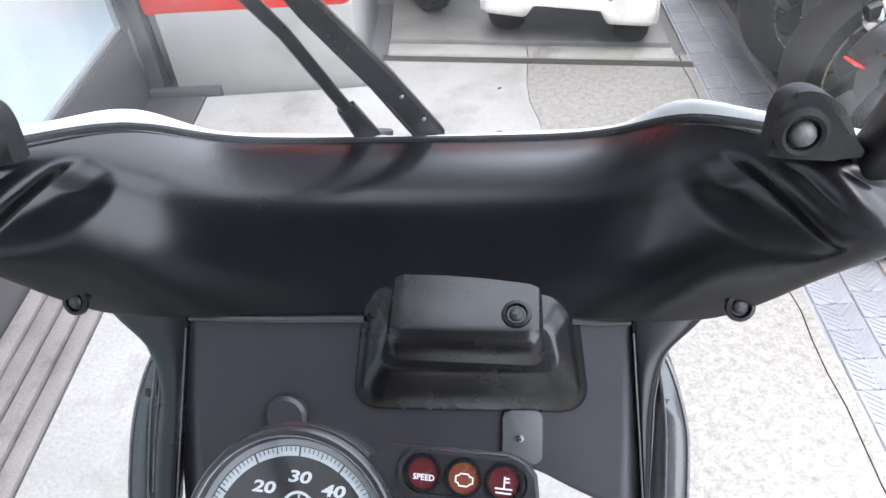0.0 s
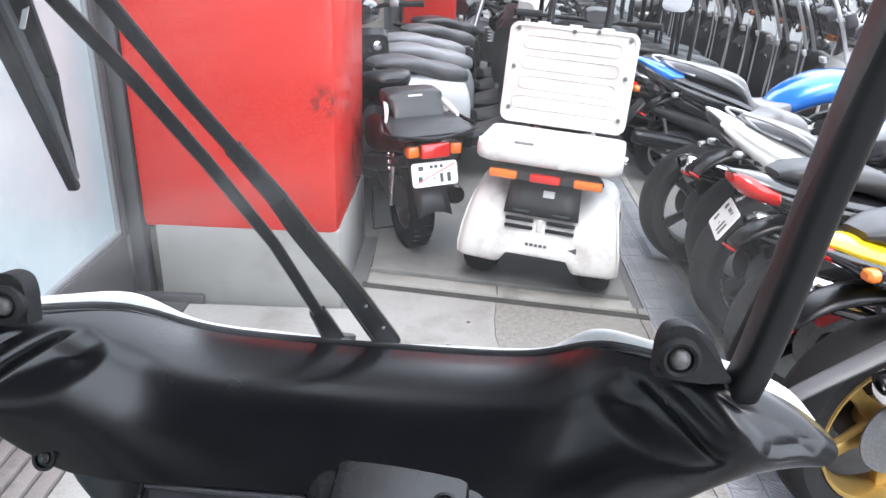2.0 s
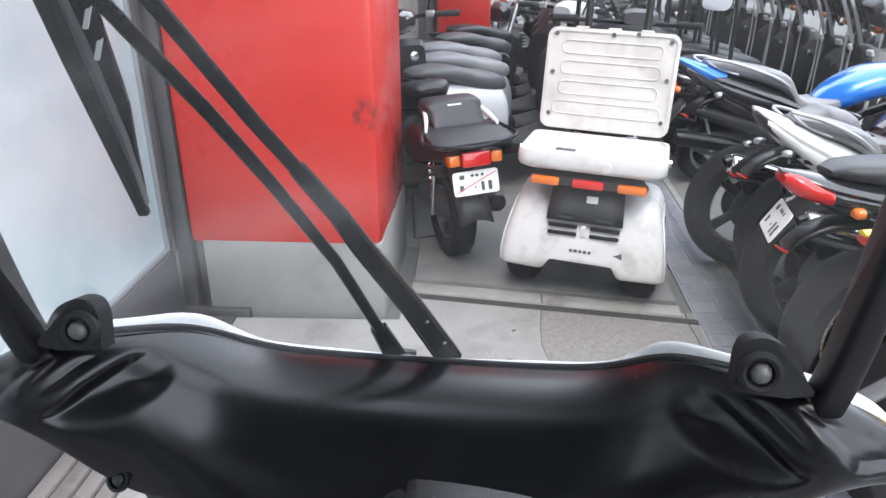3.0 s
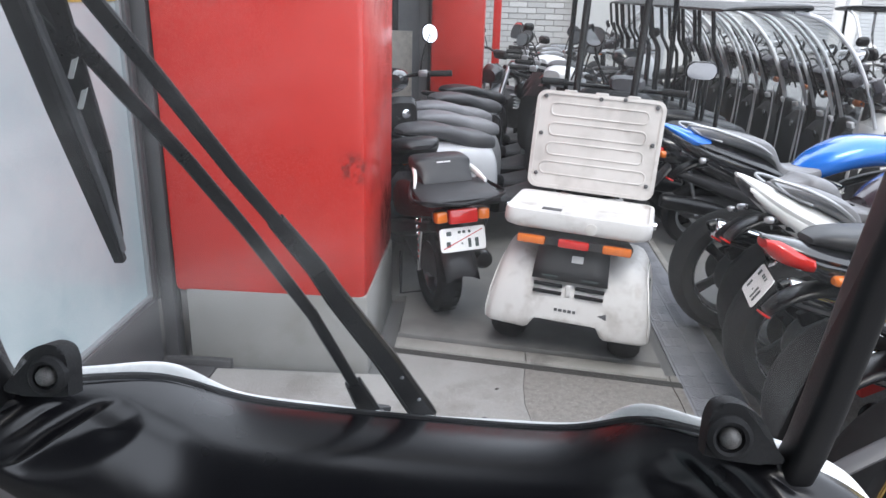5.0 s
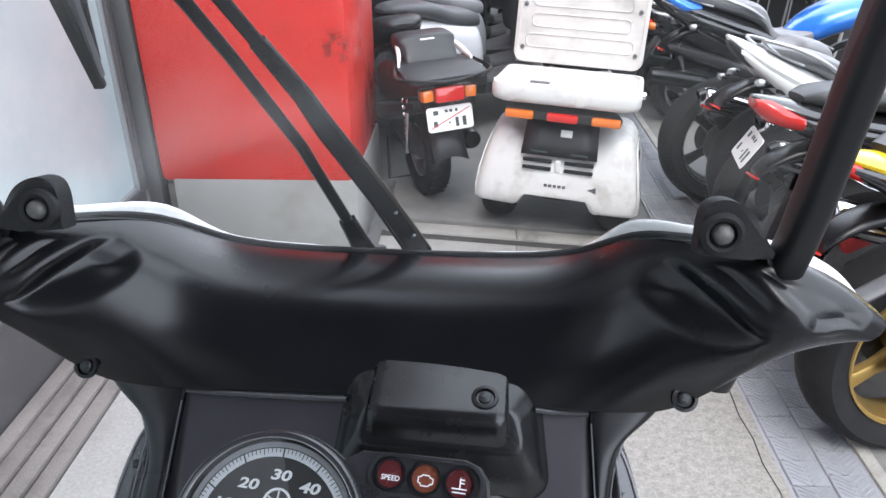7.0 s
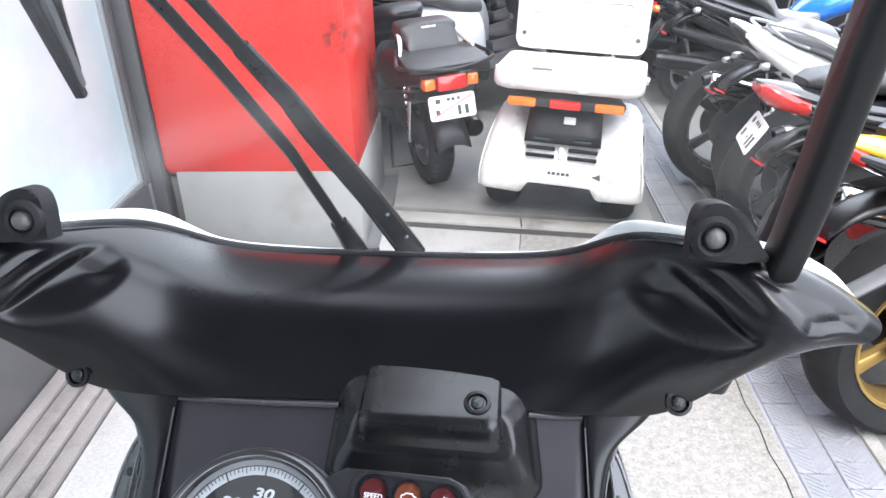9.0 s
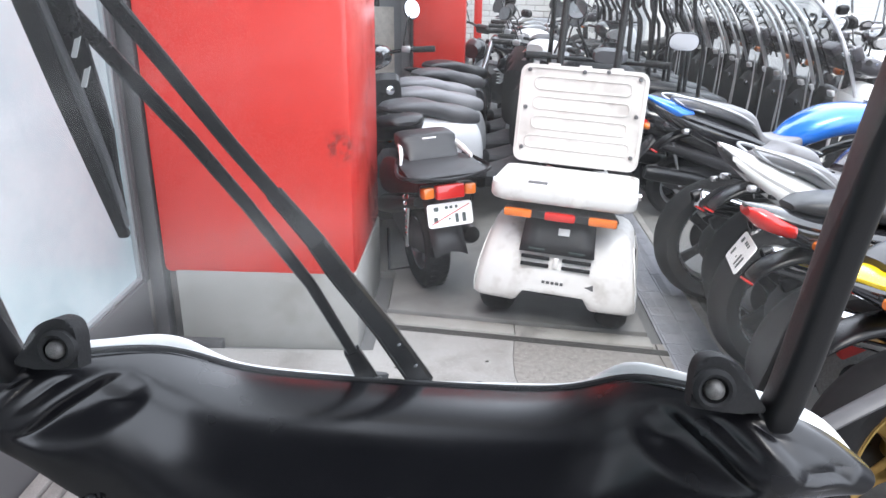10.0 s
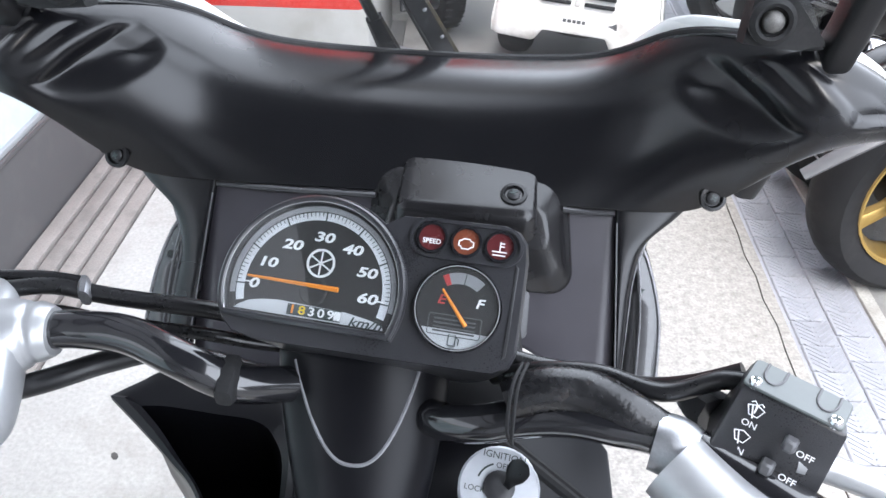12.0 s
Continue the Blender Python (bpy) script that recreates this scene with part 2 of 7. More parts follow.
def smooth_sheet(ctrl, nu, nv):
    """A smooth sheet through a net of control points."""
    cols = [spline(row, nu) for row in ctrl]
    return [list(r) for r in zip(*[spline([c[j] for c in cols], nv) for j in range(nu + 1)])]


def tube(bm, pts, r, n=10, smooth_n=0, flat=1.0, up=(0, 0, 1)):
    """A round or flattened bar along points; r is one radius or one for each point."""
    pts = spline(pts, smooth_n) if smooth_n else [Vector(p) for p in pts]
    k = len(pts)
    if isinstance(r, (list, tuple)):
        rs = [r[min(len(r) - 1, int(i / (k - 1) * (len(r) - 1)))] + (r[min(len(r) - 1, int(i / (k - 1) * (len(r) - 1)) + 1)] - r[min(len(r) - 1, int(i / (k - 1) * (len(r) - 1)))]) * ((i / (k - 1) * (len(r) - 1)) % 1) for i in range(k)]
    else:
        rs = [r] * k
    rings = []
    side = None
    for i, p in enumerate(pts):
        d = (pts[min(k - 1, i + 1)] - pts[max(0, i - 1)]).normalized()
        if side is None:
            ref = Vector(up) if abs(d.dot(Vector(up))) < 0.95 else Vector((1, 0, 0))
            side = d.cross(ref).normalized()
        side = (side - d * side.dot(d)).normalized()
        other = d.cross(side)
        rings.append([p + rs[i] * (side * math.cos(a) + other * math.sin(a) * flat) for a in (2 * math.pi * j / n for j in range(n))])
    loft(bm, rings)


def box(bm, size, m=None, bevel=0.0, seg=2, taper=1.0):
    """A block with rounded edges; taper shrinks its top."""
    x, y, z = (s / 2 for s in size)
    m = m or Matrix()
    vs = [bm.verts.new(m @ Vector((sx * x * (taper if sz > 0 else 1), sy * y * (taper if sz > 0 else 1), sz * z))) for sz in (-1, 1) for sy in (-1, 1) for sx in (-1, 1)]
    fs = [bm.faces.new([vs[i] for i in q]) for q in ((0, 2, 3, 1), (4, 5, 7, 6), (0, 1, 5, 4), (2, 6, 7, 3), (0, 4, 6, 2), (1, 3, 7, 5))]
    if bevel:
        es = list({e for f in fs for e in f.edges})
        bmesh.ops.bevel(bm, geom=es, offset=bevel, segments=seg, affect="EDGES", profile=0.5)


def lathe(bm, profile, n=24, m=None, close=False):
    """Turns (radius, height) pairs about z."""
    m = m or Matrix()
    rings = [[m @ Vector((r * math.cos(a), r * math.sin(a), h)) for a in (2 * math.pi * j / n for j in range(n))] for r, h in profile]
    if close:
        quad_grid(bm, rings, close_u=True, close_v=True)
    else:
        loft(bm, rings)


def slab(bm, outline, depth, m=None, bevel=0.0, seg=2):
    """A flat piece: an outline in x, y, drawn out by depth along z."""
    m = m or Matrix()
    lo = [bm.verts.new(m @ Vector((x, y, 0))) for x, y in outline]
    hi = [bm.verts.new(m @ Vector((x, y, depth))) for x, y in outline]
    k = len(lo)
    bm.faces.new(list(reversed(lo)))
    top = bm.faces.new(hi)
    for i in range(k):
        bm.faces.new((lo[i], lo[(i + 1) % k], hi[(i + 1) % k], hi[i]))
    if bevel:
        bmesh.ops.bevel(bm, geom=list(top.edges), offset=bevel, segments=seg, affect="EDGES", profile=0.5)


def rounded(w, h, r, n=5, cx=0.0, cy=0.0):
    """The outline of a rectangle with round corners."""
    out = []
    for sx, sy, a0 in ((1, 1, 0), (-1, 1, 90), (-1, -1, 180), (1, -1, 270)):
        for i in range(n + 1):
            a = radians(a0 + 90 * i / n)
            out.append((cx + sx * (w / 2 - r) + r * math.cos(a), cy + sy * (h / 2 - r) + r * math.sin(a)))
    return out


def body(bm, stations, n=20, power=2.6):
    """A rounded hull through stations of (centre, half width, half height), along local y."""
    rings = []
    for (x, y, z), w, h in stations:
        ring = []
        for j in range(n):
            a = 2 * math.pi * j / n
            c, s = math.cos(a), math.sin(a)
            ring.append((x + w * math.copysign(abs(c) ** (2 / power), c), y, z + h * math.copysign(abs(s) ** (2 / power), s)))
        rings.append(ring)
    loft(bm, rings)


def hull(bm, stations, m=None, n=20, power=2.6, steps=0):
    """As body(), smoothed from station to station."""
    if steps:
        cs = spline([c for c, _, _ in stations], steps)
        wh = spline([(w, h, 0) for _, w, h in stations], steps)
        stations = [(tuple(c), max(0.002, q[0]), max(0.002, q[1])) for c, q in zip(cs, wh)]
    before = set(bm.verts)
    body(bm, stations, n, power)
    if m:
        for v in bm.verts:
            if v not in before:
                v.co = m @ v.co


def lettering(text, size, m, material, parent, name="lettering", label="", shear=0.0, align="CENTER", bold=0.0, wide=1.0):
    cu = bpy.data.curves.new("letters", "FONT")
    cu.body, cu.size, cu.align_x, cu.align_y, cu.extrude, cu.shear, cu.resolution_u = text, size, align, "CENTER", size * 0.01, shear, 3
    cu.offset = size * bold
    tmp = bpy.data.objects.new("letters", cu)
    me = bpy.data.meshes.new_from_object(tmp)
    bpy.data.objects.remove(tmp)
    me.materials.append(material)
    ob = new(name, me)
    ob.parent, ob.matrix_basis = parent, m @ Matrix.Diagonal((wide, 1, 1, 1))
    if label:
        tagged(ob, label)
    return ob


def B():
    return bmesh.new()


# ---- setting: ground, shop front, pillars ----
CONCRETE = mat("pale_washed_concrete", (0.30, 0.291, 0.278), 0.85, vary=0.24, scale=2.6, fine=95, bump=0.004, dirt=(0.16, 0.145, 0.13), dirt_amount=0.6, dirt_scale=3.2, dirt_from=0.49)
AGGREGATE = mat("exposed_aggregate", (0.235, 0.222, 0.205), 0.85, vary=0.4, scale=45, fine=130, bump=0.003, dirt=(0.10, 0.09, 0.082), dirt_amount=0.75, dirt_scale=38, dirt_from=0.56)
PAD = mat("grey_concrete_pad", (0.18, 0.177, 0.17), 0.85, vary=0.16, scale=3.5, fine=120, bump=0.003, dirt=(0.09, 0.087, 0.083), dirt_amount=0.6, dirt_scale=3, dirt_from=0.46)
KERB = mat("worn_kerb_stone", (0.30, 0.29, 0.27), 0.85, vary=0.25, scale=8, fine=150, bump=0.003, dirt=(0.09, 0.082, 0.075), dirt_amount=0.7, dirt_scale=5)
GROUT = mat("dark_joint", (0.05, 0.048, 0.045), 0.95, vary=0.3, scale=20)
CHANNEL = mat("grey_drain_cover", (0.24, 0.245, 0.268), 0.6, vary=0.16, scale=10, fine=240, bump=0.002, dirt=(0.14, 0.14, 0.15), dirt_amount=0.5, dirt_scale=7, random_vary=0.1)
GROUND = mat("asphalt_and_dust", (0.13, 0.13, 0.13), 0.9, vary=0.2, scale=1.2, fine=160, bump=0.004, dirt=(0.22, 0.215, 0.205), dirt_amount=0.5, dirt_scale=0.9)
PLANK = mat("weathered_grey_wood", (0.17, 0.155, 0.145), 0.8, vary=0.3, scale=6, fine=220, bump=0.002, dirt=(0.06, 0.055, 0.05), dirt_amount=0.6, dirt_scale=7, random_vary=0.25)
BASE = mat("cast_concrete_base", (0.29, 0.285, 0.273), 0.8, vary=0.1, scale=5, fine=130, bump=0.0015, dirt=(0.2, 0.19, 0.17), dirt_amount=0.65, dirt_scale=3.2, dirt_from=0.46)
FRAME = mat("dark_anodised_frame", (0.1, 0.098, 0.1), 0.42, metal=0.3, vary=0.1, scale=6, fine=300, dirt=(0.17, 0.165, 0.16), dirt_amount=0.3, dirt_scale=4)
SASH = mat("grey_sash", (0.3, 0.32, 0.33), 0.4, metal=0.3, vary=0.08)
FROST = mat("frosted_film_glass", (0.49, 0.56, 0.565), 0.2, vary=0.05, scale=1.6, fine=70, coat=0.5, dirt=(0.33, 0.44, 0.46), dirt_amount=0.8, dirt_scale=1.0, dirt_from=0.44)
SHOP_DARK = mat("dark_shop_glass", (0.02, 0.022, 0.025), 0.06, vary=0.2, scale=3, coat=0.5)
PALE_WALL = mat("pale_render_wall", (0.55, 0.55, 0.54), 0.8, vary=0.06, scale=2, fine=60, bump=0.002, dirt=(0.38, 0.37, 0.36), dirt_amount=0.4, dirt_scale=1.2)
BRICK = mat("white_glazed_brick", (0.5, 0.5, 0.49), 0.5, vary=0.08, scale=9, fine=90, bump=0.002, random_vary=0.12)
SHUTTER = mat("grey_shutter", (0.4, 0.41, 0.42), 0.5, metal=0.2, vary=0.08, scale=3, dirt=(0.25, 0.25, 0.25), dirt_amount=0.4, dirt_scale=2)
YELLOW_TAPE = mat("yellow_gold_tape", (0.55, 0.42, 0.08), 0.4, vary=0.4, scale=60)
SIGN_RED = mat("orange_red_sign", (0.7, 0.1, 0.05), 0.4, vary=0.05)
ROOM = mat("plain_plaster", (0.48, 0.48, 0.48), 0.9, vary=0.06, scale=2)


def setting(name, bm, material, label, smooth=30):
    return tagged(part(name, bm, material, None, "", smooth), label, name.split("_")[0], kind="structure")


def blocks(*spec):
    bm = B()
    for (x0, x1), (y0, y1), (z0, z1), bev in spec:
        box(bm, (x1 - x0, y1 - y0, z1 - z0), pose((x0 + x1) / 2, (y0 + y1) / 2, (z0 + z1) / 2), bev)
    return bm


bm = B()
quad_grid(bm, [[(-400, -400, -0.012), (400, -400, -0.012)], [(-400, 400, -0.012), (400, 400, -0.012)]])
setting("ground", bm, GROUND, "grey asphalt ground that runs on under the parked rows")

# the pale pavement, cut by hairline cracks into slabs
pave = tagged(new("pavement"), "pale washed concrete pavement with fine cracks and stains", "pavement", kind="structure")


def ragged(a, b, amp, n=14, seed=3):
    rnd = random.Random(seed)
    (x0, y0), (x1, y1) = a, b
    return [(x0 + (x1 - x0) * i / n + (rnd.uniform(-amp, amp) if 0 < i < n and x0 == x1 else 0), y0 + (y1 - y0) * i / n + (rnd.uniform(-amp, amp) if 0 < i < n and y0 == y1 else 0)) for i in range(n + 1)]


def paving(name, left, right, material, z=0.0, depth=0.03):
    bm = B()
    slab(bm, list(left) + list(reversed(right)), depth, pose(0, 0, z - depth), 0.0015, 1)
    return part(name, bm, material, pave, "", 30)


crack_a, crack_b = ragged((0.418, -3.0), (0.418, 2.81), 0.018, 40, 3), ragged((1.003, -3.0), (1.003, 2.81), 0.006, 60, 8)
gap = lambda line, d: [(x + d, y) for x, y in line]
paving("slab", [(-0.826, -3.0), (-0.826, 2.66), (-0.16, 2.68), (-0.16, 2.9)], gap(crack_a, -0.0012), CONCRETE)
paving("slab", gap(crack_a, 0.0012), gap(crack_b, -0.002), AGGREGATE)
paving("slab", gap(crack_b, 0.002), [(1.036, -3.0), (1.036, 2.81)], AGGREGATE)
bm = B()
for x, y, r in ((-0.05, 2.55, 0.012), (0.3, 2.62, 0.009), (-0.45, 2.3, 0.008), (-0.6, 1.7, 0.01), (-0.35, 1.3, 0.008), (0.7, 2.2, 0.007), (-0.55, 0.95, 0.012)):
    lathe(bm, [(r, 0), (r * 0.8, 0.002), (0.001, 0.003)], 7, pose(x, y, 0.0, 0, 0, x * 90) @ Matrix.Diagonal((1, 0.6, 1, 1)))
part("gum_spot", bm, GROUT, pave)

# the darker raised pad with its stone edge, where the three-wheeler stands
pad = tagged(new("pavement_pad"), "darker grey concrete pad with a worn stone edge", "pavement", kind="structure")
bm = B()
slab(bm, [(-0.14, 3.03), (0.98, 2.87), (0.985, 7.5), (-0.3, 7.5), (-0.3, 3.45), (-0.14, 3.45)], 0.05, pose(0, 0, -0.028), 0.006)
part("slab", bm, PAD, pad)
for x0, x1 in ((-0.14, 0.421), (0.4225, 0.985)):
    y0, y1 = 2.965 - (x0 + 0.14) * 0.143, 2.965 - (x1 + 0.14) * 0.143
    bm = B()
    slab(bm, [(x0, y0 - 0.045), (x1, y1 - 0.045), (x1, y1 + 0.045), (x0, y0 + 0.045)], 0.03, pose(0, 0, -0.016), 0.008)
    part("kerb_stone", bm, KERB, pad)
bm = B()
slab(bm, [(-0.16, 2.880), (1.04, 2.708), (1.04, 2.750), (-0.16, 2.930)], 0.002, pose(0, 0, -0.0005))
part("joint", bm, GROUT, pad, "dark dirty joint along the stone edge")
# the drain covers along the bikes, tile by tile
drain = tagged(new("drain_strip"), "strip of grey ribbed drain covers beside the parked motorcycles", "drain", kind="structure")
bm = blocks(((1.036, 1.262), (-3, 9), (-0.03, -0.0015), 0))
part("bed", bm, CHANNEL, drain)
bm = B()
box(bm, (0.1005, 0.0868, 0.012), None, 0.003, 1)
for k in range(-2, 3):
    for sx in (-1, 1):
        box(bm, (0.048, 0.0036, 0.003), pose(sx * 0.022, 0.016 * k, 0.0068, 0, 0, sx * 38))
cover_mesh = part("drain_cover", bm, CHANNEL, drain, "", 30)
cover_mesh.location = (1.095, 0.45, -0.001)
for i in range(70):
    for j in range(2):
        if i == 0 and j == 0:
            continue
        o = new("drain_cover", cover_mesh.data)
        o.parent = drain
        o.location = (1.095 + 0.104 * j, 0.45 + 0.089 * i + 0.04 * j, -0.001 - 0.001 * ((i * 7 + j) % 3))
        o.rotation_euler = (0, 0, radians(((i * 5 + j * 3) % 7 - 3) * 0.25))
bm = blocks(((1.262, 1.3), (-3, 9), (-0.03, 0.008), 0.004))
part("edging", bm, KERB, drain)
bm = blocks(((1.304, 6.0), (-3, 9), (-0.03, -0.002), 0))
setting("pavement_side", bm, PAD, "grey concrete bay under the parked motorcycles")

# shop front beside the bay: low dark panel, frosted glazing, wooden threshold
bm = blocks(((-1.35, -1.054), (-4.0, 2.685), (0.0, 0.285), 0))
setting("wall_shop", bm, FRAME, "low dark grey metal panel under the shop glazing")
bm = blocks(((-1.11, -1.045), (-4.0, 2.645), (0.285, 0.300), 0.004), ((-1.12, -1.04), (2.648, 2.685), (0.285, 2.6), 0.004), ((-1.11, -1.055), (-4.0, 2.645), (1.79, 1.83), 0.004))
win = setting("window_1", bm, FRAME, "dark framed shop window with frosted film and a gold line")
bm = blocks(((-1.075, -1.066), (-1.2, 2.630), (0.313, 1.395), 0))
part("pane", bm, FROST, win, "frosted pale blue-grey glass")
# upper pane: the bright reflection is painted as white base colour
bm = blocks(((-1.075, -1.066), (-1.2, 2.630), (1.412, 1.8), 0))
part("pane", bm, mat("white_reflection_glass", (0.8, 0.81, 0.81), 0.15, vary=0.03, coat=0.5), win, "upper glass with its white reflection painted into the colour")
bm = blocks(((-1.072, -1.062), (-1.2, 2.630), (1.396, 1.411), 0))
part("tape_line", bm, YELLOW_TAPE, win, "gold tape line")
bm = blocks(((-1.07, -1.052), (-4.0, 2.646), (0.300, 0.314), 0.002), ((-1.07, -1.052), (2.631, 2.646), (0.314, 1.79), 0.002))
part("sash", bm, SASH, win, "paler grey sash edge")
# Unseen; painted dark so the cowl's right shoulder mirrors no bright wall
bm = blocks(((-1.35, -1.05), (-4.0, 2.646), (1.8, 2.6), 0))
setting("wall_shop_upper", bm, FRAME, "unseen wall above the shop window, dark for the cowl's reflections")
sill = tagged(new("door_threshold"), "weathered grey wooden boards along the shop front", "threshold", kind="structure")
for i in range(4):
    x0 = -1.05 + 0.056 * i
    bm = blocks(((x0 + 0.002, x0 + 0.05), (-3.0, 2.2), (-0.02, 0.010 + 0.007 * (3 - i)), 0.003))
    part("plank", bm, PLANK, sill)
bm = blocks(((-1.05, -0.83), (2.204, 2.66), (-0.02, 0.006), 0.003))
part("stone_end", bm, FRAME, sill, "flat dark grey stone end")
bm = blocks(((-1.05, -0.77), (2.664, 2.7), (-0.02, 0.03), 0.004))
part("edge_stone", bm, FRAME, sill)


def pillar(name, x0, x1, y0, y1, label, split, high=1.52):
    root = tagged(new(name), label, "pillar", kind="structure")
    bm = blocks(((x0 + 0.045, x1 + 0.004), (y0 + 0.004, y1 - 0.01), (-0.02, split + 0.02), 0.012))
    part("base", bm, BASE, root, "bare cast concrete base with stains")
    # The default top, above view, is kept low to limit red reflections
    bm = blocks(((x0, x1), (y0, y1), (split, high), 0.03))
    part("cladding", bm, RED_PAINT, root, "glossy red painted cladding with scuffs")
    return root


pillar("pillar_red", -0.987, -0.222, 2.69, 3.44, "red painted square pillar on a bare concrete base", 0.31)
bm = blocks(((-1.045, -0.99), (2.69, 2.76), (0.0, 3.4), 0.004))
setting("trim_post", bm, FRAME, "dark grey corner post between window and pillar")
pillar("pillar_red_far", -0.3, 0.15, 6.5, 7.1, "red painted pillar farther along the shop front", 0.25, 2.5)
bm = blocks(((0.22, 0.30), (7.9, 8.0), (0.0, 3.4), 0.01))
setting("trim_pipe", bm, RED_PAINT, "narrow red painted edge of the shop front")
bm = blocks(((-1.45, -1.25), (3.44, 6.9), (0.0, 2.5), 0))
setting("wall_shop_back", bm, FRAME, "dark recessed shop front between the red pillars")
bm = blocks(((-3.0, -0.2), (6.95, 7.4), (0, 2.5), 0))
wall_e = setting("wall_shop_end", bm, SASH, "grey end wall of the recessed shop front")
for x0, x1 in ((-1.2, -0.75), (-0.70, -0.63)):
    bm = blocks(((x0, x1), (6.938, 6.946), (0.3, 2.3), 0))
    part("pane", bm, SHOP_DARK, wall_e, "dark reflecting shop glass")
bm = blocks(((-0.74, -0.50), (6.925, 6.935), (0.45, 1.12), 0.002))
part("poster", bm, mat("pale_poster", (0.66, 0.62, 0.55), 0.6, vary=0.3, scale=14), wall_e, "faded paper poster")
bm = blocks(((-0.43, -0.36), (6.90, 6.945), (0.0, 2.5), 0.004))
part("mullion", bm, SHUTTER, wall_e, "pale grey upright")

# the far side of the yard
bm = blocks(((-2.0, 1.28), (10.3, 10.5), (0, 3.6), 0))
far_wall = setting("wall_brick", bm, KERB, "wall of white glazed bricks at the end of the yard")
bm = B()
box(bm, (0.232, 0.03, 0.066), None, 0.004, 1)
proto = part("brick", bm, BRICK, far_wall, "", 30)
proto.location = (0.2, 10.29, 0.3)
for i in range(34):
    for j in range(8):
        if i or j:
            o = new("brick", proto.data)
            o.parent = far_wall
            o.location = (-0.42 + 0.24 * j + (0.12 if i % 2 else 0), 10.29 + 0.002 * ((i * 3 + j * 5) % 3), 0.3 + 0.074 * i)
# Unseen high block, added to keep sky and red out of the cowl's reflections
bm = blocks(((-1.36, -0.16), (2.66, 3.46), (1.5, 9.0), 0.01), ((-1.36, -0.16), (3.465, 7.4), (2.5, 9.0), 0.01), ((-1.36, -1.0), (-4.0, 2.655), (2.6, 9.0), 0.01))
setting("wall_fascia", bm, FRAME, "unseen dark block added above the shop front to darken reflections")
bm = blocks(((1.28, 3.2), (10.1, 10.4), (0, 3.6), 0))
w = setting("wall_pale", bm, PALE_WALL, "pale rendered wall beside the bricks")
bm = blocks(((1.9, 2.45), (10.06, 10.1), (0, 1.95), 0.01))
part("door_leaf", bm, SHUTTER, w, "pale grey metal door")
bm = blocks(((1.95, 2.4), (10.05, 10.09), (2.0, 2.06), 0.005))
part("sign_strip", bm, YELLOW_TAPE, w, "small yellow sign strip")
root = tagged(new("backdrop_buildings"), "grey shuttered buildings across the street", "building", kind="structure")
bm = blocks(((3.6, 30.0), (24.0, 26.0), (0, 7.0), 0))
part("wall", bm, PALE_WALL, root)
for k in range(7):
    x = 4.4 + 3.4 * k
    bm = B()
    for s in range(24):
        box(bm, (2.6, 0.05, 0.1), pose(x + 1.3, 23.96, 0.1 + 0.11 * s), 0.012, 1)
    part("shutter", bm, SHUTTER, root)
    bm = blocks(((x, x + 2.6), (23.9, 24.0), (3.4, 5.0), 0.02))
    part("window", bm, SHOP_DARK, root)
bm = blocks(((30.0, 31.0), (-6, 26), (0, 7), 0))
setting("wall_street_end", bm, PALE_WALL, "pale wall that closes the street")
bm = blocks(((-3.2, -3.0), (-6, 10.5), (0, 7.0), 0))
setting("wall_side", bm, ROOM, "plain wall that closes the shop side")
# Unseen wall, its distance and height set to limit light on the cockpit
bm = blocks(((-3.2, 2.2), (-4.2, -4.0), (0, 4.5), 0))
setting("wall_rear", bm, ROOM, "unseen plain wall added behind the scooter to hold back light")

# Unseen low block, added so the cowl's right wing mirrors less sky
facing = tagged(new("building_opposite"), "unseen low grey block added to darken the right wing's reflection", "building", kind="structure")
bm = blocks(((9.0, 9.6), (-8, 7.0), (0, 3.5), 0))
part("wall", bm, GROUND, facing)
for k in range(5):
    bm = blocks(((8.94, 9.0), (-7.0 + 2.8 * k, -5.2 + 2.8 * k), (1.2, 2.6), 0.02))
    part("window", bm, SHOP_DARK, facing)


# ---- the canopy scooter that the camera rides in ----
RIDE = pose(0.1365, 0.588, 0, 0, 0, -3.2)
ride = thing("canopy_scooter", RIDE, "black cockpit of a white canopied delivery scooter with windshield", "scooter")


def mirrored(ctrl):
    """Control stations for one half, mirrored to a whole from left to right."""
    left = [[(-x, y, z) for x, y, z in s] for s in reversed(ctrl[1:])]
    return left + [list(s) for s in ctrl]


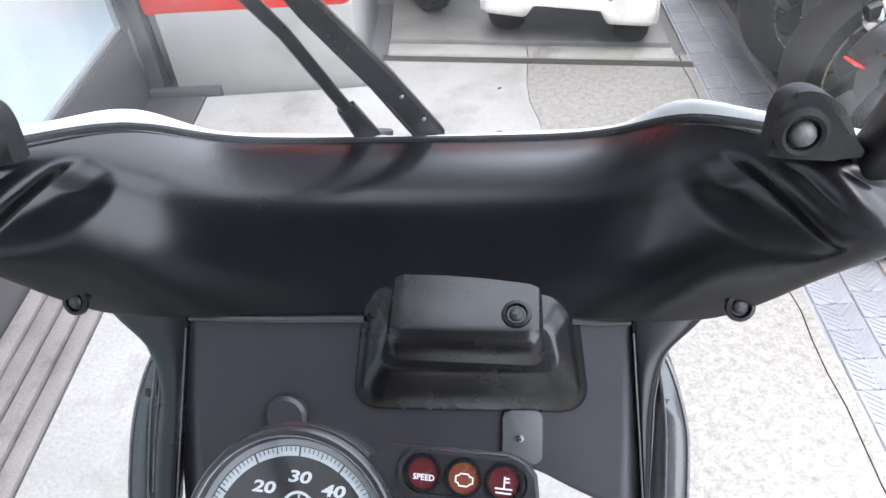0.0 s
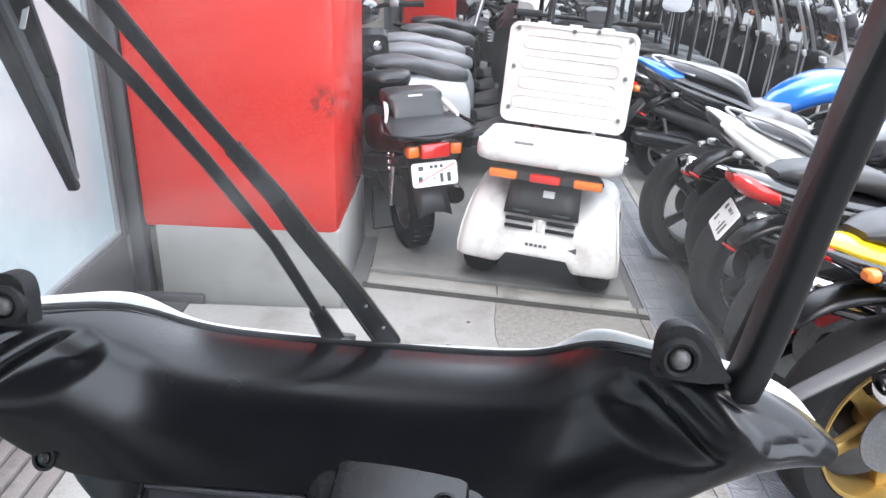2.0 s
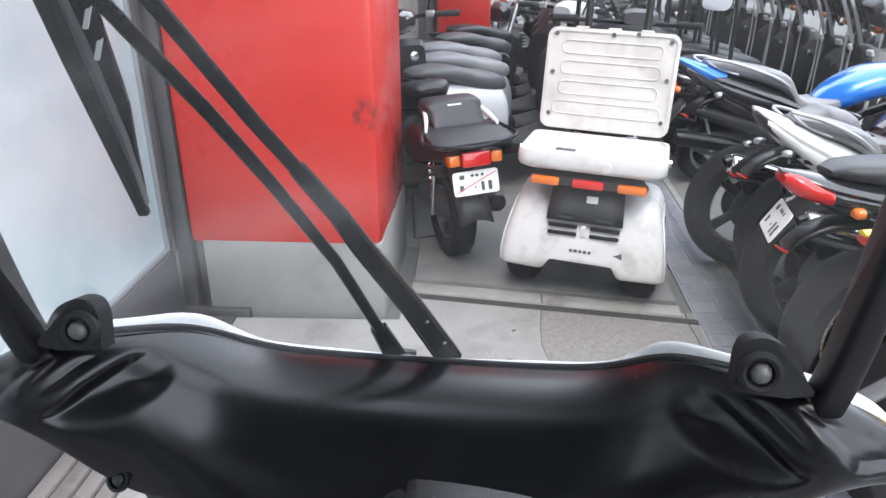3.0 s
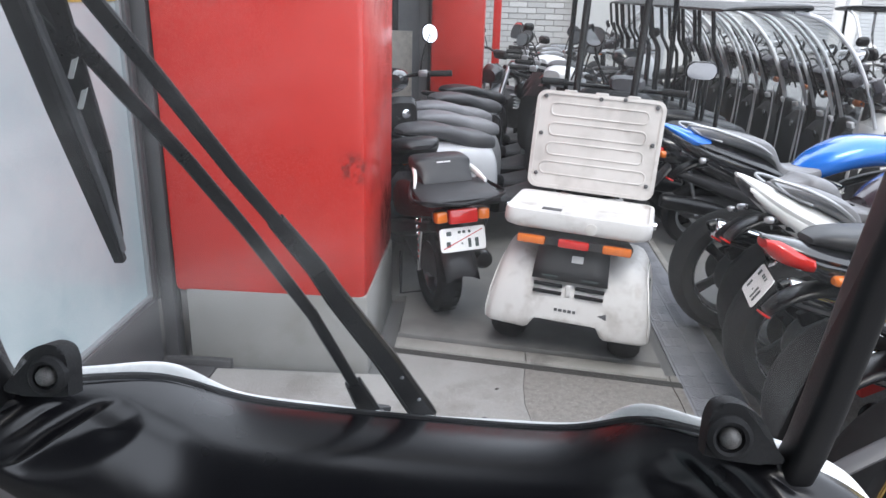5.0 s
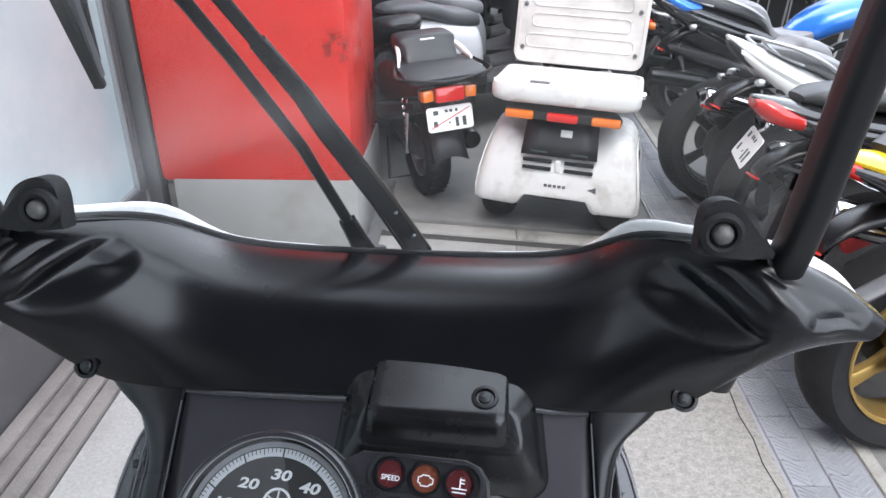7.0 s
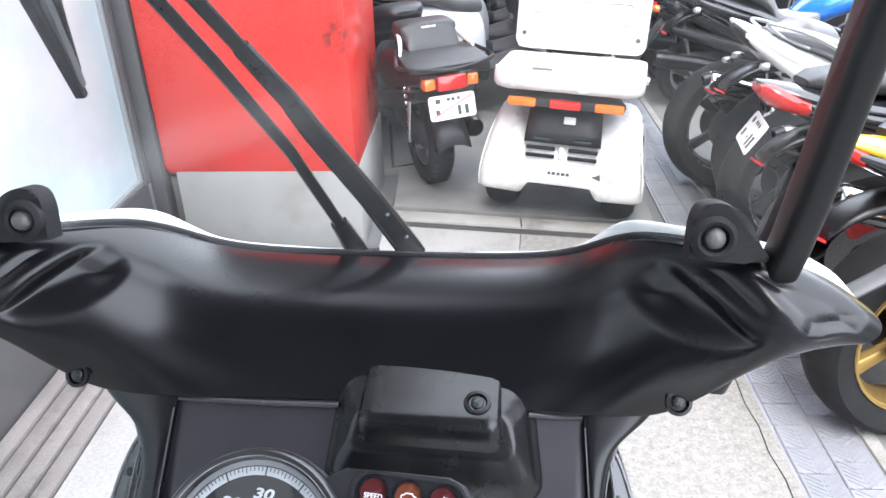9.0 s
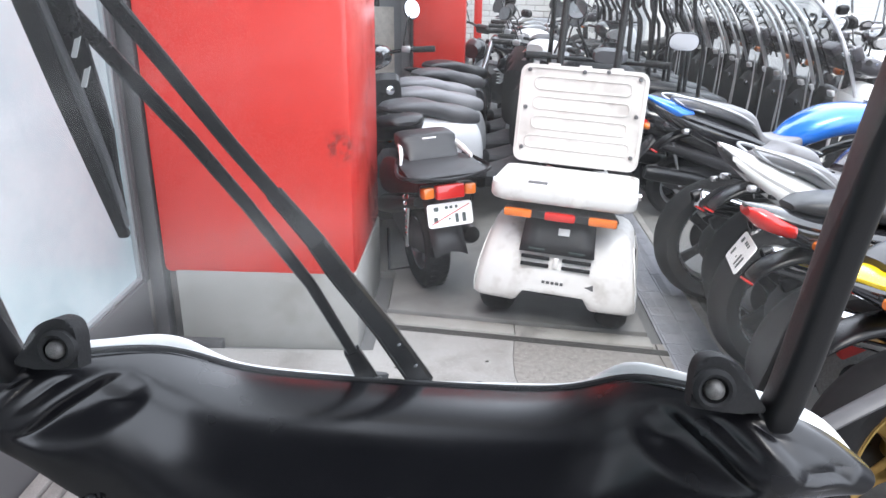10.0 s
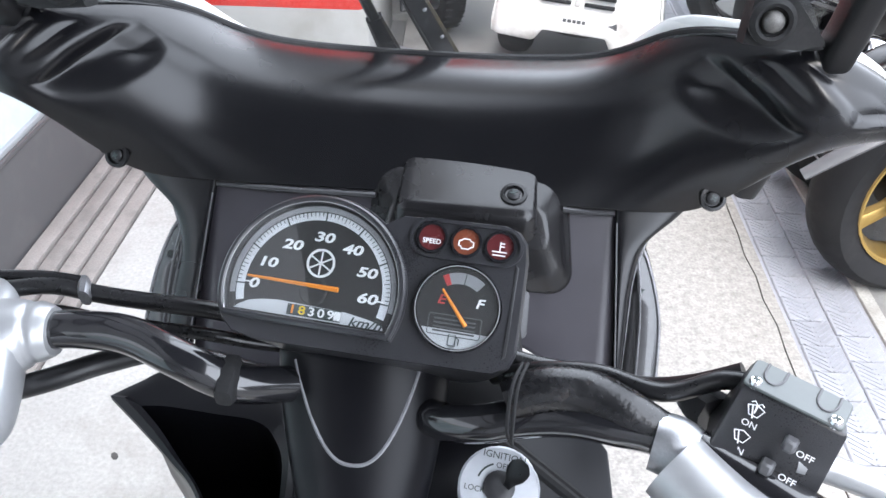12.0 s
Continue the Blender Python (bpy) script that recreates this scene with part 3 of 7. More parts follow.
COWL_HALF = [
    [(0, 0.160, 1.030), (0, 0.124, 1.0375), (0, 0.092, 1.0385), (0, 0.070, 1.031), (0, 0.047, 1.0155), (0, 0.026, 0.994), (0, 0.004, 0.968)],
    [(0.095, 0.154, 1.034), (0.095, 0.119, 1.0415), (0.095, 0.088, 1.0425), (0.095, 0.066, 1.035), (0.095, 0.043, 1.0185), (0.095, 0.022, 0.996), (0.095, 0.002, 0.969)],
    [(0.18, 0.138, 1.048), (0.18, 0.104, 1.0555), (0.18, 0.074, 1.0555), (0.182, 0.050, 1.047), (0.182, 0.028, 1.028), (0.180, 0.010, 1.002), (0.178, -0.004, 0.972)],
    [(0.222, 0.092, 1.096), (0.224, 0.064, 1.097), (0.225, 0.036, 1.088), (0.228, 0.014, 1.068), (0.228, 0.000, 1.040), (0.224, -0.006, 1.006), (0.214, -0.006, 0.976)],
    [(0.262, 0.040, 1.118), (0.265, 0.018, 1.112), (0.268, 0.000, 1.094), (0.270, -0.012, 1.066), (0.272, -0.016, 1.038), (0.272, -0.012, 1.010), (0.262, -0.006, 0.982)],
    [(0.316, 0.004, 1.126), (0.322, -0.016, 1.120), (0.327, -0.031, 1.106), (0.326, -0.037, 1.091), (0.322, -0.037, 1.075), (0.314, -0.033, 1.060), (0.303, -0.026, 1.046)],
    [(0.362, 0.008, 1.107), (0.369, -0.008, 1.103), (0.373, -0.018, 1.095), (0.371, -0.023, 1.085), (0.366, -0.024, 1.076), (0.358, -0.022, 1.068), (0.348, -0.016, 1.061)],
    [(0.392, 0.006, 1.086), (0.398, -0.006, 1.083), (0.400, -0.014, 1.079), (0.397, -0.018, 1.075), (0.391, -0.020, 1.072), (0.385, -0.018, 1.070), (0.378, -0.012, 1.068)],
]


def bump01(t):
    return max(0.0, 1 - t * t) ** 2


def eased(line, times):
    """Softens a row of points, its two ends kept."""
    for _ in range(times):
        line = [line[0]] + [(line[i - 1] + line[i] * 2 + line[i + 1]) / 4 for i in range(1, len(line) - 1)] + [line[-1]]
    return line


sheet = smooth_sheet(mirrored(COWL_HALF), 66, 252)
nv, nu = len(sheet), len(sheet[0])
columns = [eased([sheet[i][j] for i in range(nv)], 110) for j in range(nu)]
sheet = [eased([columns[j][i] for j in range(nu)], 18) for i in range(nv)]
# three dished louvres in each wing, with narrow ridges between that run outwards and down;
# each corner: along the wing, down the wing, width of the slope on the side that follows
DISHES = (
    (0.0115, ((2.80, 2.15, 0.026), (2.95, 1.66, 0.024), (3.32, 1.12, 0.013), (3.66, 1.10, 0.007), (4.21, 2.08, 0.007), (4.82, 3.66, 0.020), (4.40, 3.92, 0.026), (4.00, 3.80, 0.026), (3.50, 3.42, 0.026), (3.12, 3.20, 0.026), (2.86, 2.70, 0.026))),
    (0.0034, ((3.82, 1.08, 0.008), (4.39, 0.95, 0.008), (4.66, 1.90, 0.008), (5.20, 3.56, 0.007), (5.05, 3.80, 0.007), (4.95, 3.66, 0.008), (4.35, 2.06, 0.008))),
    (0.0070, ((4.60, 0.90, 0.012), (5.30, 0.40, 0.020), (6.00, 0.60, 0.024), (6.50, 1.60, 0.024), (6.40, 3.40, 0.020), (5.60, 3.85, 0.014), (5.38, 3.58, 0.009), (4.84, 1.90, 0.009))),
)


def dished(along, down):
    """How deep the louvres lie at a spot of the wing."""
    deep = 0.0
    for most, ring in DISHES:
        f = 1.0
        for (a, b, soft), (c, d, _) in zip(ring, ring[1:] + ring[:1]):
            ex, ey = (c - a) * 0.045, (d - b) * 0.020
            f = min(f, (ex * (down - b) * 0.020 - ey * (along - a) * 0.045) / math.hypot(ex, ey) / soft)
        if f > 0:
            deep = max(deep, most * f * f * (3 - 2 * f))
    return deep


def doubled(line):
    """The row with a point between every two."""
    out = [line[0]]
    for a, b in zip(line, line[1:]):
        out += [(a + b) / 2, b]
    return out


sheet = [doubled(r) for r in sheet]
columns = [eased(doubled([r[j] for r in sheet]), 4) for j in range(len(sheet[0]))]
nv, nu = len(columns[0]), len(columns)
sheet = [eased([c[i] for c in columns], 4) for i in range(nv)]
rows = []
for i in range(nv):
    s = abs(i / (nv - 1) * 2 - 1) * 7
    row = []
    for j in range(nu):
        p = sheet[i][j]
        a, b = sheet[min(nv - 1, i + 1)][j] - sheet[max(0, i - 1)][j], sheet[i][min(nu - 1, j + 1)] - sheet[i][max(0, j - 1)]
        nrm = a.cross(b).normalized()
        if nrm.z < 0:
            nrm.negate()
        row.append(p - nrm * dished(s, j / (nu - 1) * 6))
    rows.append(row)
columns = [eased([rows[i][j] for i in range(nv)], 9) for j in range(nu)]
rows = [eased([columns[j][i] for j in range(nu)], 9) for i in range(nv)]
bm = B()
quad_grid(bm, rows)
cowl = part("cowl", bm, COWL, ride, "satin black moulded inner cowl", 60)
sol = cowl.modifiers.new("thickness", "SOLIDIFY")
sol.thickness, sol.offset = 0.003, 1.0

# black rubber seal between cowl and windshield
edge = [Vector(r[0]) for r in rows]
bm = B()
tube(bm, [p + Vector((0, 0.003, 0.002)) for p in edge[66:-66:6]], 0.0042, 8)
part("windshield_seal", bm, RUBBER, ride, "black rubber seal under the windshield")
bm = B()
tube(bm, [p + Vector((0, -0.006, 0.003)) for p in edge[94:-94:6]], 0.0016, 6)
part("edge_bead", bm, COWL, ride)

# white outer fairing, its rim rising behind the cowl's shoulders
FAIR_HALF = [
    [(0, 0.166, 1.022), (0, 0.176, 1.024), (0, 0.190, 1.018), (0, 0.25, 0.95), (0, 0.31, 0.78)],
    [(0.095, 0.160, 1.026), (0.095, 0.170, 1.030), (0.095, 0.186, 1.024), (0.095, 0.245, 0.955), (0.095, 0.30, 0.78)],
    [(0.18, 0.142, 1.042), (0.18, 0.147, 1.051), (0.18, 0.165, 1.042), (0.19, 0.225, 0.97), (0.19, 0.27, 0.78)],
    [(0.220, 0.096, 1.092), (0.220, 0.099, 1.107), (0.223, 0.110, 1.100), (0.235, 0.16, 1.05), (0.235, 0.19, 0.95)],
    [(0.262, 0.046, 1.114), (0.264, 0.052, 1.127), (0.270, 0.064, 1.118), (0.276, 0.092, 1.10), (0.276, 0.098, 1.06)],
    [(0.318, 0.010, 1.120), (0.323, 0.022, 1.129), (0.330, 0.034, 1.119), (0.333, 0.045, 1.10), (0.332, 0.045, 1.085)],
    [(0.364, 0.014, 1.102), (0.370, 0.026, 1.107), (0.376, 0.036, 1.098), (0.378, 0.044, 1.085), (0.376, 0.042, 1.075)],
    [(0.392, 0.012, 1.082), (0.397, 0.022, 1.082), (0.400, 0.030, 1.076), (0.400, 0.034, 1.070), (0.398, 0.032, 1.066)],
]
bm = B()
quad_grid(bm, smooth_sheet(mirrored(FAIR_HALF), 20, 90))
fair = part("front_fairing", bm, WHITE, ride, "white painted outer fairing", 60)
sol = fair.modifiers.new("thickness", "SOLIDIFY")
sol.thickness, sol.offset = 0.003, -1.0

# recessed dash panel, leaning towards the rider at its foot, between two rounded side bands
LEVELS = [(0.990, 0.282, 0.278), (0.978, 0.274, 0.266), (0.962, 0.256, 0.247), (0.942, 0.2265, 0.2195), (0.912, 0.2150, 0.2095), (0.880, 0.2200, 0.2075), (0.850, 0.2240, 0.2060), (0.828, 0.2260, 0.2050)]


def lean(z):
    """How far forward the dash panel lies at a height."""
    return -0.72 * (0.968 - z)


def rib_at(z, sx):
    """Where a side band meets the recessed panel at a height."""
    return 0.1805 + (0.968 - z) * 0.13 if sx < 0 else 0.187 + (0.968 - z) * 0.09


bm = B()
net = []
for row in range(6):
    a, b = -rib_at(0.9, -1) - 0.004, rib_at(0.9, 1) + 0.004
    line = []
    for k in range(13):
        x = a + (b - a) * k / 12
        foot = 0.826 if x < 0 else 0.826 + 0.46 * x if x < 0.09 else 0.8674 - 0.375 * (x - 0.09)
        z = 0.980 + (foot - 0.980) * row / 5
        reach = 0.004 - 0.0035 * row / 5 if k in (0, 12) else 0.0
        line.append((x + reach * (1 if k else -1), lean(z) + 0.006, z))
    net.append(line)
quad_grid(bm, smooth_sheet(net, 20, 24))
dash = part("dash_panel", bm, PANEL, ride, "recessed black dash panel", 35)
sol = dash.modifiers.new("thickness", "SOLIDIFY")
sol.thickness, sol.offset = 0.003, 0
for sx in (-1, 1):
    bm = B()
    net = []
    for z, left, right in LEVELS:
        rib, out, y = rib_at(z, sx), left if sx < 0 else right, lean(z)
        across = out - rib
        half = [(out - 0.002, y + 0.040), (out, y + 0.020), (out - across * 0.10, y + 0.006), (out - across * 0.35, y - 0.004), (rib + across * 0.30, y - 0.008), (rib + 0.0025, y - 0.007), (rib + 0.0003, y - 0.001), (rib - 0.001, y + 0.010)]
        net.append([(sx * x, yy, z + (yy - y) * 0.3) for x, yy in half])
    quad_grid(bm, smooth_sheet(net, 36, 34))
    part("side_band", bm, COWL, ride, "rounded black band beside the dash panel", 60)
    # the band's specular edge line, painted as a bright metal bead
    bm = B()
    tube(bm, [(sx * ((left if sx < 0 else right) - 0.0005), lean(z) + 0.013, z + 0.003) for z, left, right in LEVELS[3:]], 0.0013, 8, 16)
    part("band_highlight", bm, DULL_STEEL, ride, "side band edge, its highlight painted in bright metal")
    # groove beside the rib, its highlight drawn as a paler grey line
    bm = B()
    tube(bm, [(sx * (rib_at(z, sx) + 0.0008), lean(z) - 0.0055, z) for z, left, right in LEVELS[2:]], 0.0008, 6, 16)
    part("band_groove", bm, GREY_PLASTIC, ride)
for x0, x1 in ((-0.179, -0.030), (0.140, 0.186)):
    bm = B()
    tube(bm, [(x0, -0.003, 0.968), ((x0 + x1) / 2, -0.004, 0.9675), (x1, -0.003, 0.968)], 0.0030, 8)
    part("fold", bm, GUARD, ride, "rolled lip over the recessed panel")

# outer leg guards behind the panel
for sx in (-1, 1):
    wide = 0.010 if sx < 0 else 0.0
    bm = B()
    pts = [(sx * 0.211, 0.006, 0.938), (sx * (0.224 + wide * 0.3), -0.015, 0.9195), (sx * (0.2365 + wide * 0.6), -0.043, 0.8805), (sx * (0.238 + wide * 1.2), -0.0776, 0.8325), (sx * (0.2375 + wide * 1.3), -0.091, 0.812)]
    a = spline(pts, 20)
    b = [Vector((sx * (0.203 + 0.012 * k / 20 * (sx < 0)), p.y + 0.012, p.z + 0.006)) for k, p in enumerate(a)]
    quad_grid(bm, [[q, q * 0.6 + p * 0.4 + Vector((0, -0.008, 0.003)), p + Vector((-sx * 0.003, -0.003, 0)), p, p + Vector((0, 0.012, 0))] for p, q in zip(a, b)])
    g = part("leg_guard", bm, GUARD, ride, "glossy black leg shield edge", 50)
    # beads in bright metal paint the sky highlights on the gloss edges
    for line, r in ((a, 0.0016), ([p.lerp(q, 0.55) + Vector((0, -0.009, 0.003)) for p, q in zip(a, b)], 0.0011)):
        bm = B()
        tube(bm, [p + Vector((0, -0.003, 0.001)) for p in line], r, 8)
        part("guard_highlight", bm, DULL_STEEL, ride, "leg shield bead, its highlight painted in bright metal")
    sol = g.modifiers.new("thickness", "SOLIDIFY")
    sol.thickness, sol.offset = 0.003, 0


def screw(name, m, r, parent, recess=True, head=STEEL):
    """A cross-head screw in a dished seat."""
    bm = B()
    if recess:
        lathe(bm, [(r * 2.1, -0.001), (r * 2.0, 0.0016), (r * 1.5, 0.002), (r * 1.25, -0.0005), (r * 1.2, -0.002)], 20, m)
        part("screw_seat", bm, BLACK_METAL, parent)
    bm = B()
    lathe(bm, [(r, -0.002), (r, 0.0012), (r * 0.8, 0.0024), (r * 0.3, 0.0028)], 16, m)
    s = part(name, bm, head, parent)
    bm = B()
    for a in (20, 110):
        box(bm, (r * 1.1, r * 0.25, 0.0006), m @ pose(0, 0, 0.003, 0, 0, a))
    part("screw_slot", bm, INK, s)


for sx in (-1, 1):
    screw("cowl_screw", look((sx * 0.262, -0.015, 0.999), (sx * 0.30, -0.4, 1.25)) @ pose(0, 0, 0, 180, 0, 0), 0.0055, ride, head=DARK_GREY)
screw("guard_screw", look((0.2185, -0.030, 0.903), (0.2, -0.4, 1.2)) @ pose(0, 0, 0, 180, 0, 0), 0.0045, ride, False, DARK_GREY)
screw("guard_screw", look((-0.226, -0.032, 0.902), (-0.2, -0.4, 1.2)) @ pose(0, 0, 0, 180, 0, 0), 0.0045, ride, False, DARK_GREY)

# fuse box cover, set off centre
BOX = pose(0.0545, 0.0005, 0.988, 16, 0, -1)
bm = B()
rings = []
for w_, d_, h_, dy, r_ in ((0.104, 0.056, 0.0012, 0.002, 0.006), (0.117, 0.069, 0.0, 0.001, 0.009), (0.1235, 0.0755, -0.0045, 0.0, 0.011), (0.1275, 0.080, -0.016, -0.001, 0.012), (0.1335, 0.084, -0.0255, -0.002, 0.013), (0.1315, 0.082, -0.0270, -0.002, 0.013), (0.128, 0.078, -0.034, -0.001, 0.013)):
    rings.append([BOX @ Vector((x, y, h_)) for x, y in rounded(w_, d_, r_, 5, 0, dy)])
loft(bm, rings)
part("fuse_box_cover", bm, BOX_BLACK, ride, "black plastic box cover", 40)
screw("cover_screw", BOX @ pose(0.041, -0.012, 0.0015), 0.0058, ride, True, DARK_GREY)
ON_DASH = pose(0.0565, -0.020, 0.940, 54.2, 0, 0)
bm = B()
rings = []
for half, foot, head, h, r_ in ((0.099, -0.0455, 0.060, -0.004, 0.022), (0.0955, -0.0440, 0.060, 0.0004, 0.021), (0.0925, -0.0415, 0.0575, 0.0016, 0.020), (0.0908, -0.0385, 0.0545, 0.0048, 0.020), (0.0850, -0.0265, 0.0480, 0.0095, 0.018), (0.0785, -0.0125, 0.0410, 0.0150, 0.016), (0.0757, -0.0075, 0.0375, 0.0178, 0.015), (0.0735, -0.0045, 0.0350, 0.0194, 0.014), (0.0700, -0.002, 0.0340, 0.0199, 0.012), (0.0560, 0.010, 0.030, 0.0190, 0.008)):
    rings.append([ON_DASH @ Vector((x * (1 - 0.13 * max(0.0, (y - foot) / (head - foot)) ** 1.4), y, h)) for x, y in rounded(half * 2, head - foot, r_, 6, 0, (head + foot) / 2)])
loft(bm, rings)
part("cover_base", bm, BOX_BLACK, ride, "flared black base under the box cover", 60)
bm = B()
slab(bm, rounded(0.033, 0.046, 0.007), 0.004, pose(0.1007, -0.0565, 0.8855, 54.2, 0, 0), 0.0015)
part("bracket_plate", bm, GREY_PLASTIC, ride, "small grey plate on the dash panel")
screw("plate_screw", pose(0.0985, -0.0600, 0.8875, 54.2, 0, 0), 0.0032, ride, False)
bm = B()
lathe(bm, [(0.018, -0.002), (0.018, 0.008), (0.015, 0.011), (0.002, 0.0115)], 20, pose(-0.0985, -0.047, 0.896, 54, 0, 0))
part("plug", bm, PANEL, ride, "round black plug on the dash panel")


# windshield
def shield(x, z):
    return 0.16 - 0.43 * (z - 1.035) - 1.35 * x * x


bm = B()
gl = []
for k in range(29):
    x = -0.30 + 0.60 * k / 28
    z0 = 1.020 + (0.10 if abs(x) > 0.2 else 0.10 * (abs(x) / 0.2) ** 4)
    gl.append([(x, shield(x, z0 + (1.70 - z0) * q / 20), z0 + (1.70 - z0) * q / 20) for q in range(21)])
quad_grid(bm, gl)
pane = part("windshield", bm, WINDSHIELD, ride, "clear curved windshield with faint dust and painted haze", 60)
pane.visible_shadow = False

# brackets that clamp the windshield, with their bolts
for sx in (-1, 1):
    br = pose(sx * 0.268, -0.002, 1.150)
    bm = B()
    outline = [(-0.016, -0.022), (0.040, -0.024), (0.035, -0.010), (0.025, 0.008), (0.014, 0.017), (0.002, 0.0205), (-0.009, 0.0175), (-0.014, 0.008), (-0.0155, -0.006)]
    dense = [tuple(p[:2]) for p in spline([(x, y, 0) for x, y in outline] + [(outline[0][0], outline[0][1], 0)], 40)][:-1]
    slab(bm, [(sx * x, y) for x, y in dense], 0.020, br @ pose(0, 0.014, 0, 76, 0, 0), 0.004)
    brk = part("clamp_bracket", bm, RUBBER, ride, "black windshield clamp bracket", 40)
    bm = B()
    lathe(bm, [(0.0165, 0), (0.0165, 0.007), (0.013, 0.010), (0.0105, 0.0085), (0.0102, 0.004)], 24, br @ pose(0, -0.005, 0.0, 76, 0, 0))
    part("boss", bm, RUBBER, brk, "round rubber boss")
    bm = B()
    lathe(bm, [(0.008, 0), (0.008, 0.003), (0.007, 0.0065), (0.004, 0.009), (0.001, 0.0095)], 14, br @ pose(0, -0.009, 0.001, 76, 0, 0))
    part("bolt", bm, BOLT, brk, "dull steel bolt head")

# roof posts, and an unseen black roof drawn forward to narrow the cowl's highlight
for sx in (-1, 1):
    bm = B()
    line = spline([(sx * 0.311, 0.062, 0.965), (sx * 0.319, 0.034, 1.05), (sx * 0.3255, -0.004, 1.145), (sx * 0.330, -0.050, 1.35), (sx * 0.330, -0.14, 1.62), (sx * 0.325, -0.22, 1.70)], 20)
    rings = []
    for i, p in enumerate(line):
        d = (line[min(20, i + 1)] - line[max(0, i - 1)]).normalized()
        s1 = Vector((1, 0, 0)) - d * d.x
        s1.normalize()
        s2 = d.cross(s1)
        rings.append([p + s1 * x + s2 * y for x, y in rounded(0.0235, 0.033, 0.008, 4)])
    loft(bm, rings)
    part("roof_post", bm, POST, ride, "matt black roof post")
bm = B()
hull(bm, [((0, 0.02, 1.715), 0.28, 0.008), ((0, -0.12, 1.735), 0.34, 0.020), ((0, -0.7, 1.755), 0.35, 0.026), ((0, -1.25, 1.74), 0.34, 0.022), ((0, -1.4, 1.70), 0.30, 0.01)], None, 28, 3.5, 20)
part("roof", bm, POST, ride, "black canopy roof")
for sx in (-1, 1):
    bm = B()
    tube(bm, [(sx * 0.28, -1.3, 1.72), (sx * 0.28, -1.32, 1.3), (sx * 0.24, -1.25, 0.85)], 0.013, 10, 14)
    part("rear_post", bm, POST, ride)

# wiper: main arm, guide arm, blade with its carrier
ARM_FOOT = [(0.0155, 0.1917, 1.0166), (-0.0205, 0.1554, 1.0997), (-0.0603, 0.1152, 1.1829), (-0.0732, 0.0992, 1.2154)]
ARM_ROD = [(-0.0979, 0.0688, 1.2682), (-0.1212, 0.0412, 1.3163), (-0.1503, 0.0007, 1.3856), (-0.1714, -0.0297, 1.4352), (-0.1900, -0.057, 1.480)]
GUIDE_ROD = [(-0.0559, 0.1633, 1.064), (-0.0843, 0.1145, 1.1649), (-0.1219, 0.0629, 1.2608), (-0.1498, 0.0240, 1.3274), (-0.1746, -0.0098, 1.3808), (-0.1961, -0.0421, 1.4307), (-0.206, -0.056, 1.452)]


def bar_along(line, width, deep):
    """A flat-sided bar along points, its broad face square to the rider's view; width may change from end to end."""
    bm = B()
    rings = []
    k = len(line) - 1
    for i, p in enumerate(line):
        p = Vector(p)
        d = (Vector(line[min(k, i + 1)]) - Vector(line[max(0, i - 1)])).normalized()
        face = Vector((0.05, -0.80, 0.38))
        face = (face - d * face.dot(d)).normalized()
        side = d.cross(face)
        w = width[0] + (width[1] - width[0]) * i / k
        rings.append([p + side * x * w + face * y * deep for x, y in ((-1, -1), (1, -1), (1, 0.35), (0.72, 1), (-0.72, 1), (-1, 0.35))])
    loft(bm, rings)
    return bm


wiper = part("wiper_arm", bar_along(ARM_FOOT, (0.0132, 0.0088), 0.006), BLACK_METAL, ride, "black wiper arm with folded knee", 25)
lift = [Vector(p) + Vector((0.0, -0.0062, 0.0030)) for p in ARM_FOOT]
part("arm_channel", bar_along([p + Vector((-0.0045, 0, -0.0015)) for p in lift[:3]], (0.009, 0.0045), 0.0010), DEEP, wiper, "dark hollow channel of the arm", 25)
part("arm_sleeve", bar_along([(-0.0725, 0.0988, 1.2155), (-0.0990, 0.0700, 1.2690)], (0.0088, 0.0076), 0.0045), BLACK_METAL, wiper, "folded sleeve of the arm", 25)
part("arm_rod", bar_along(ARM_ROD, (0.0060, 0.0060), 0.0028), BLACK_METAL, wiper, "flat black arm rod", 25)
part("guide_rod", bar_along(GUIDE_ROD, (0.0056, 0.0056), 0.0028), BLACK_METAL, wiper, "flat black guide rod", 25)
part("guide_foot", bar_along([(-0.0300, 0.1900, 1.010), (-0.0446, 0.1836, 1.0205), (-0.0575, 0.1620, 1.0680)], (0.0150, 0.0085), 0.005), BLACK_METAL, wiper, "black foot of the guide rod", 25)
for p, r in ((ARM_FOOT[0], 0.011), ((-0.036, 0.187, 1.016), 0.009)):
    bm = B()
    lathe(bm, [(r, -0.012), (r, 0.004), (r * 0.6, 0.009), (0.002, 0.010)], 14, pose(*p, 60, 0, 0))
    part("pivot_cap", bm, BLACK_METAL, wiper)
for p in ((0.004, 0.176, 1.047), (-0.012, 0.161, 1.080)):
    bm = B()
    lathe(bm, [(0.0024, 0), (0.0024, 0.0014), (0.0015, 0.002), (0.0004, 0.002)], 10, pose(p[0] + 0.006, p[1], p[2], 62, 0, 0))
    part("arm_rivet", bm, DULL_STEEL, wiper)
part("wiper_blade", bar_along([(-0.2130, 0.0212, 1.2432), (-0.2125, -0.0064, 1.3080), (-0.2121, -0.0328, 1.3701), (-0.2103, -0.0615, 1.4391), (-0.2093, -0.079, 1.481)], (0.0046, 0.0085), 0.003), RUBBER, wiper, "black rubber wiper blade", 25)
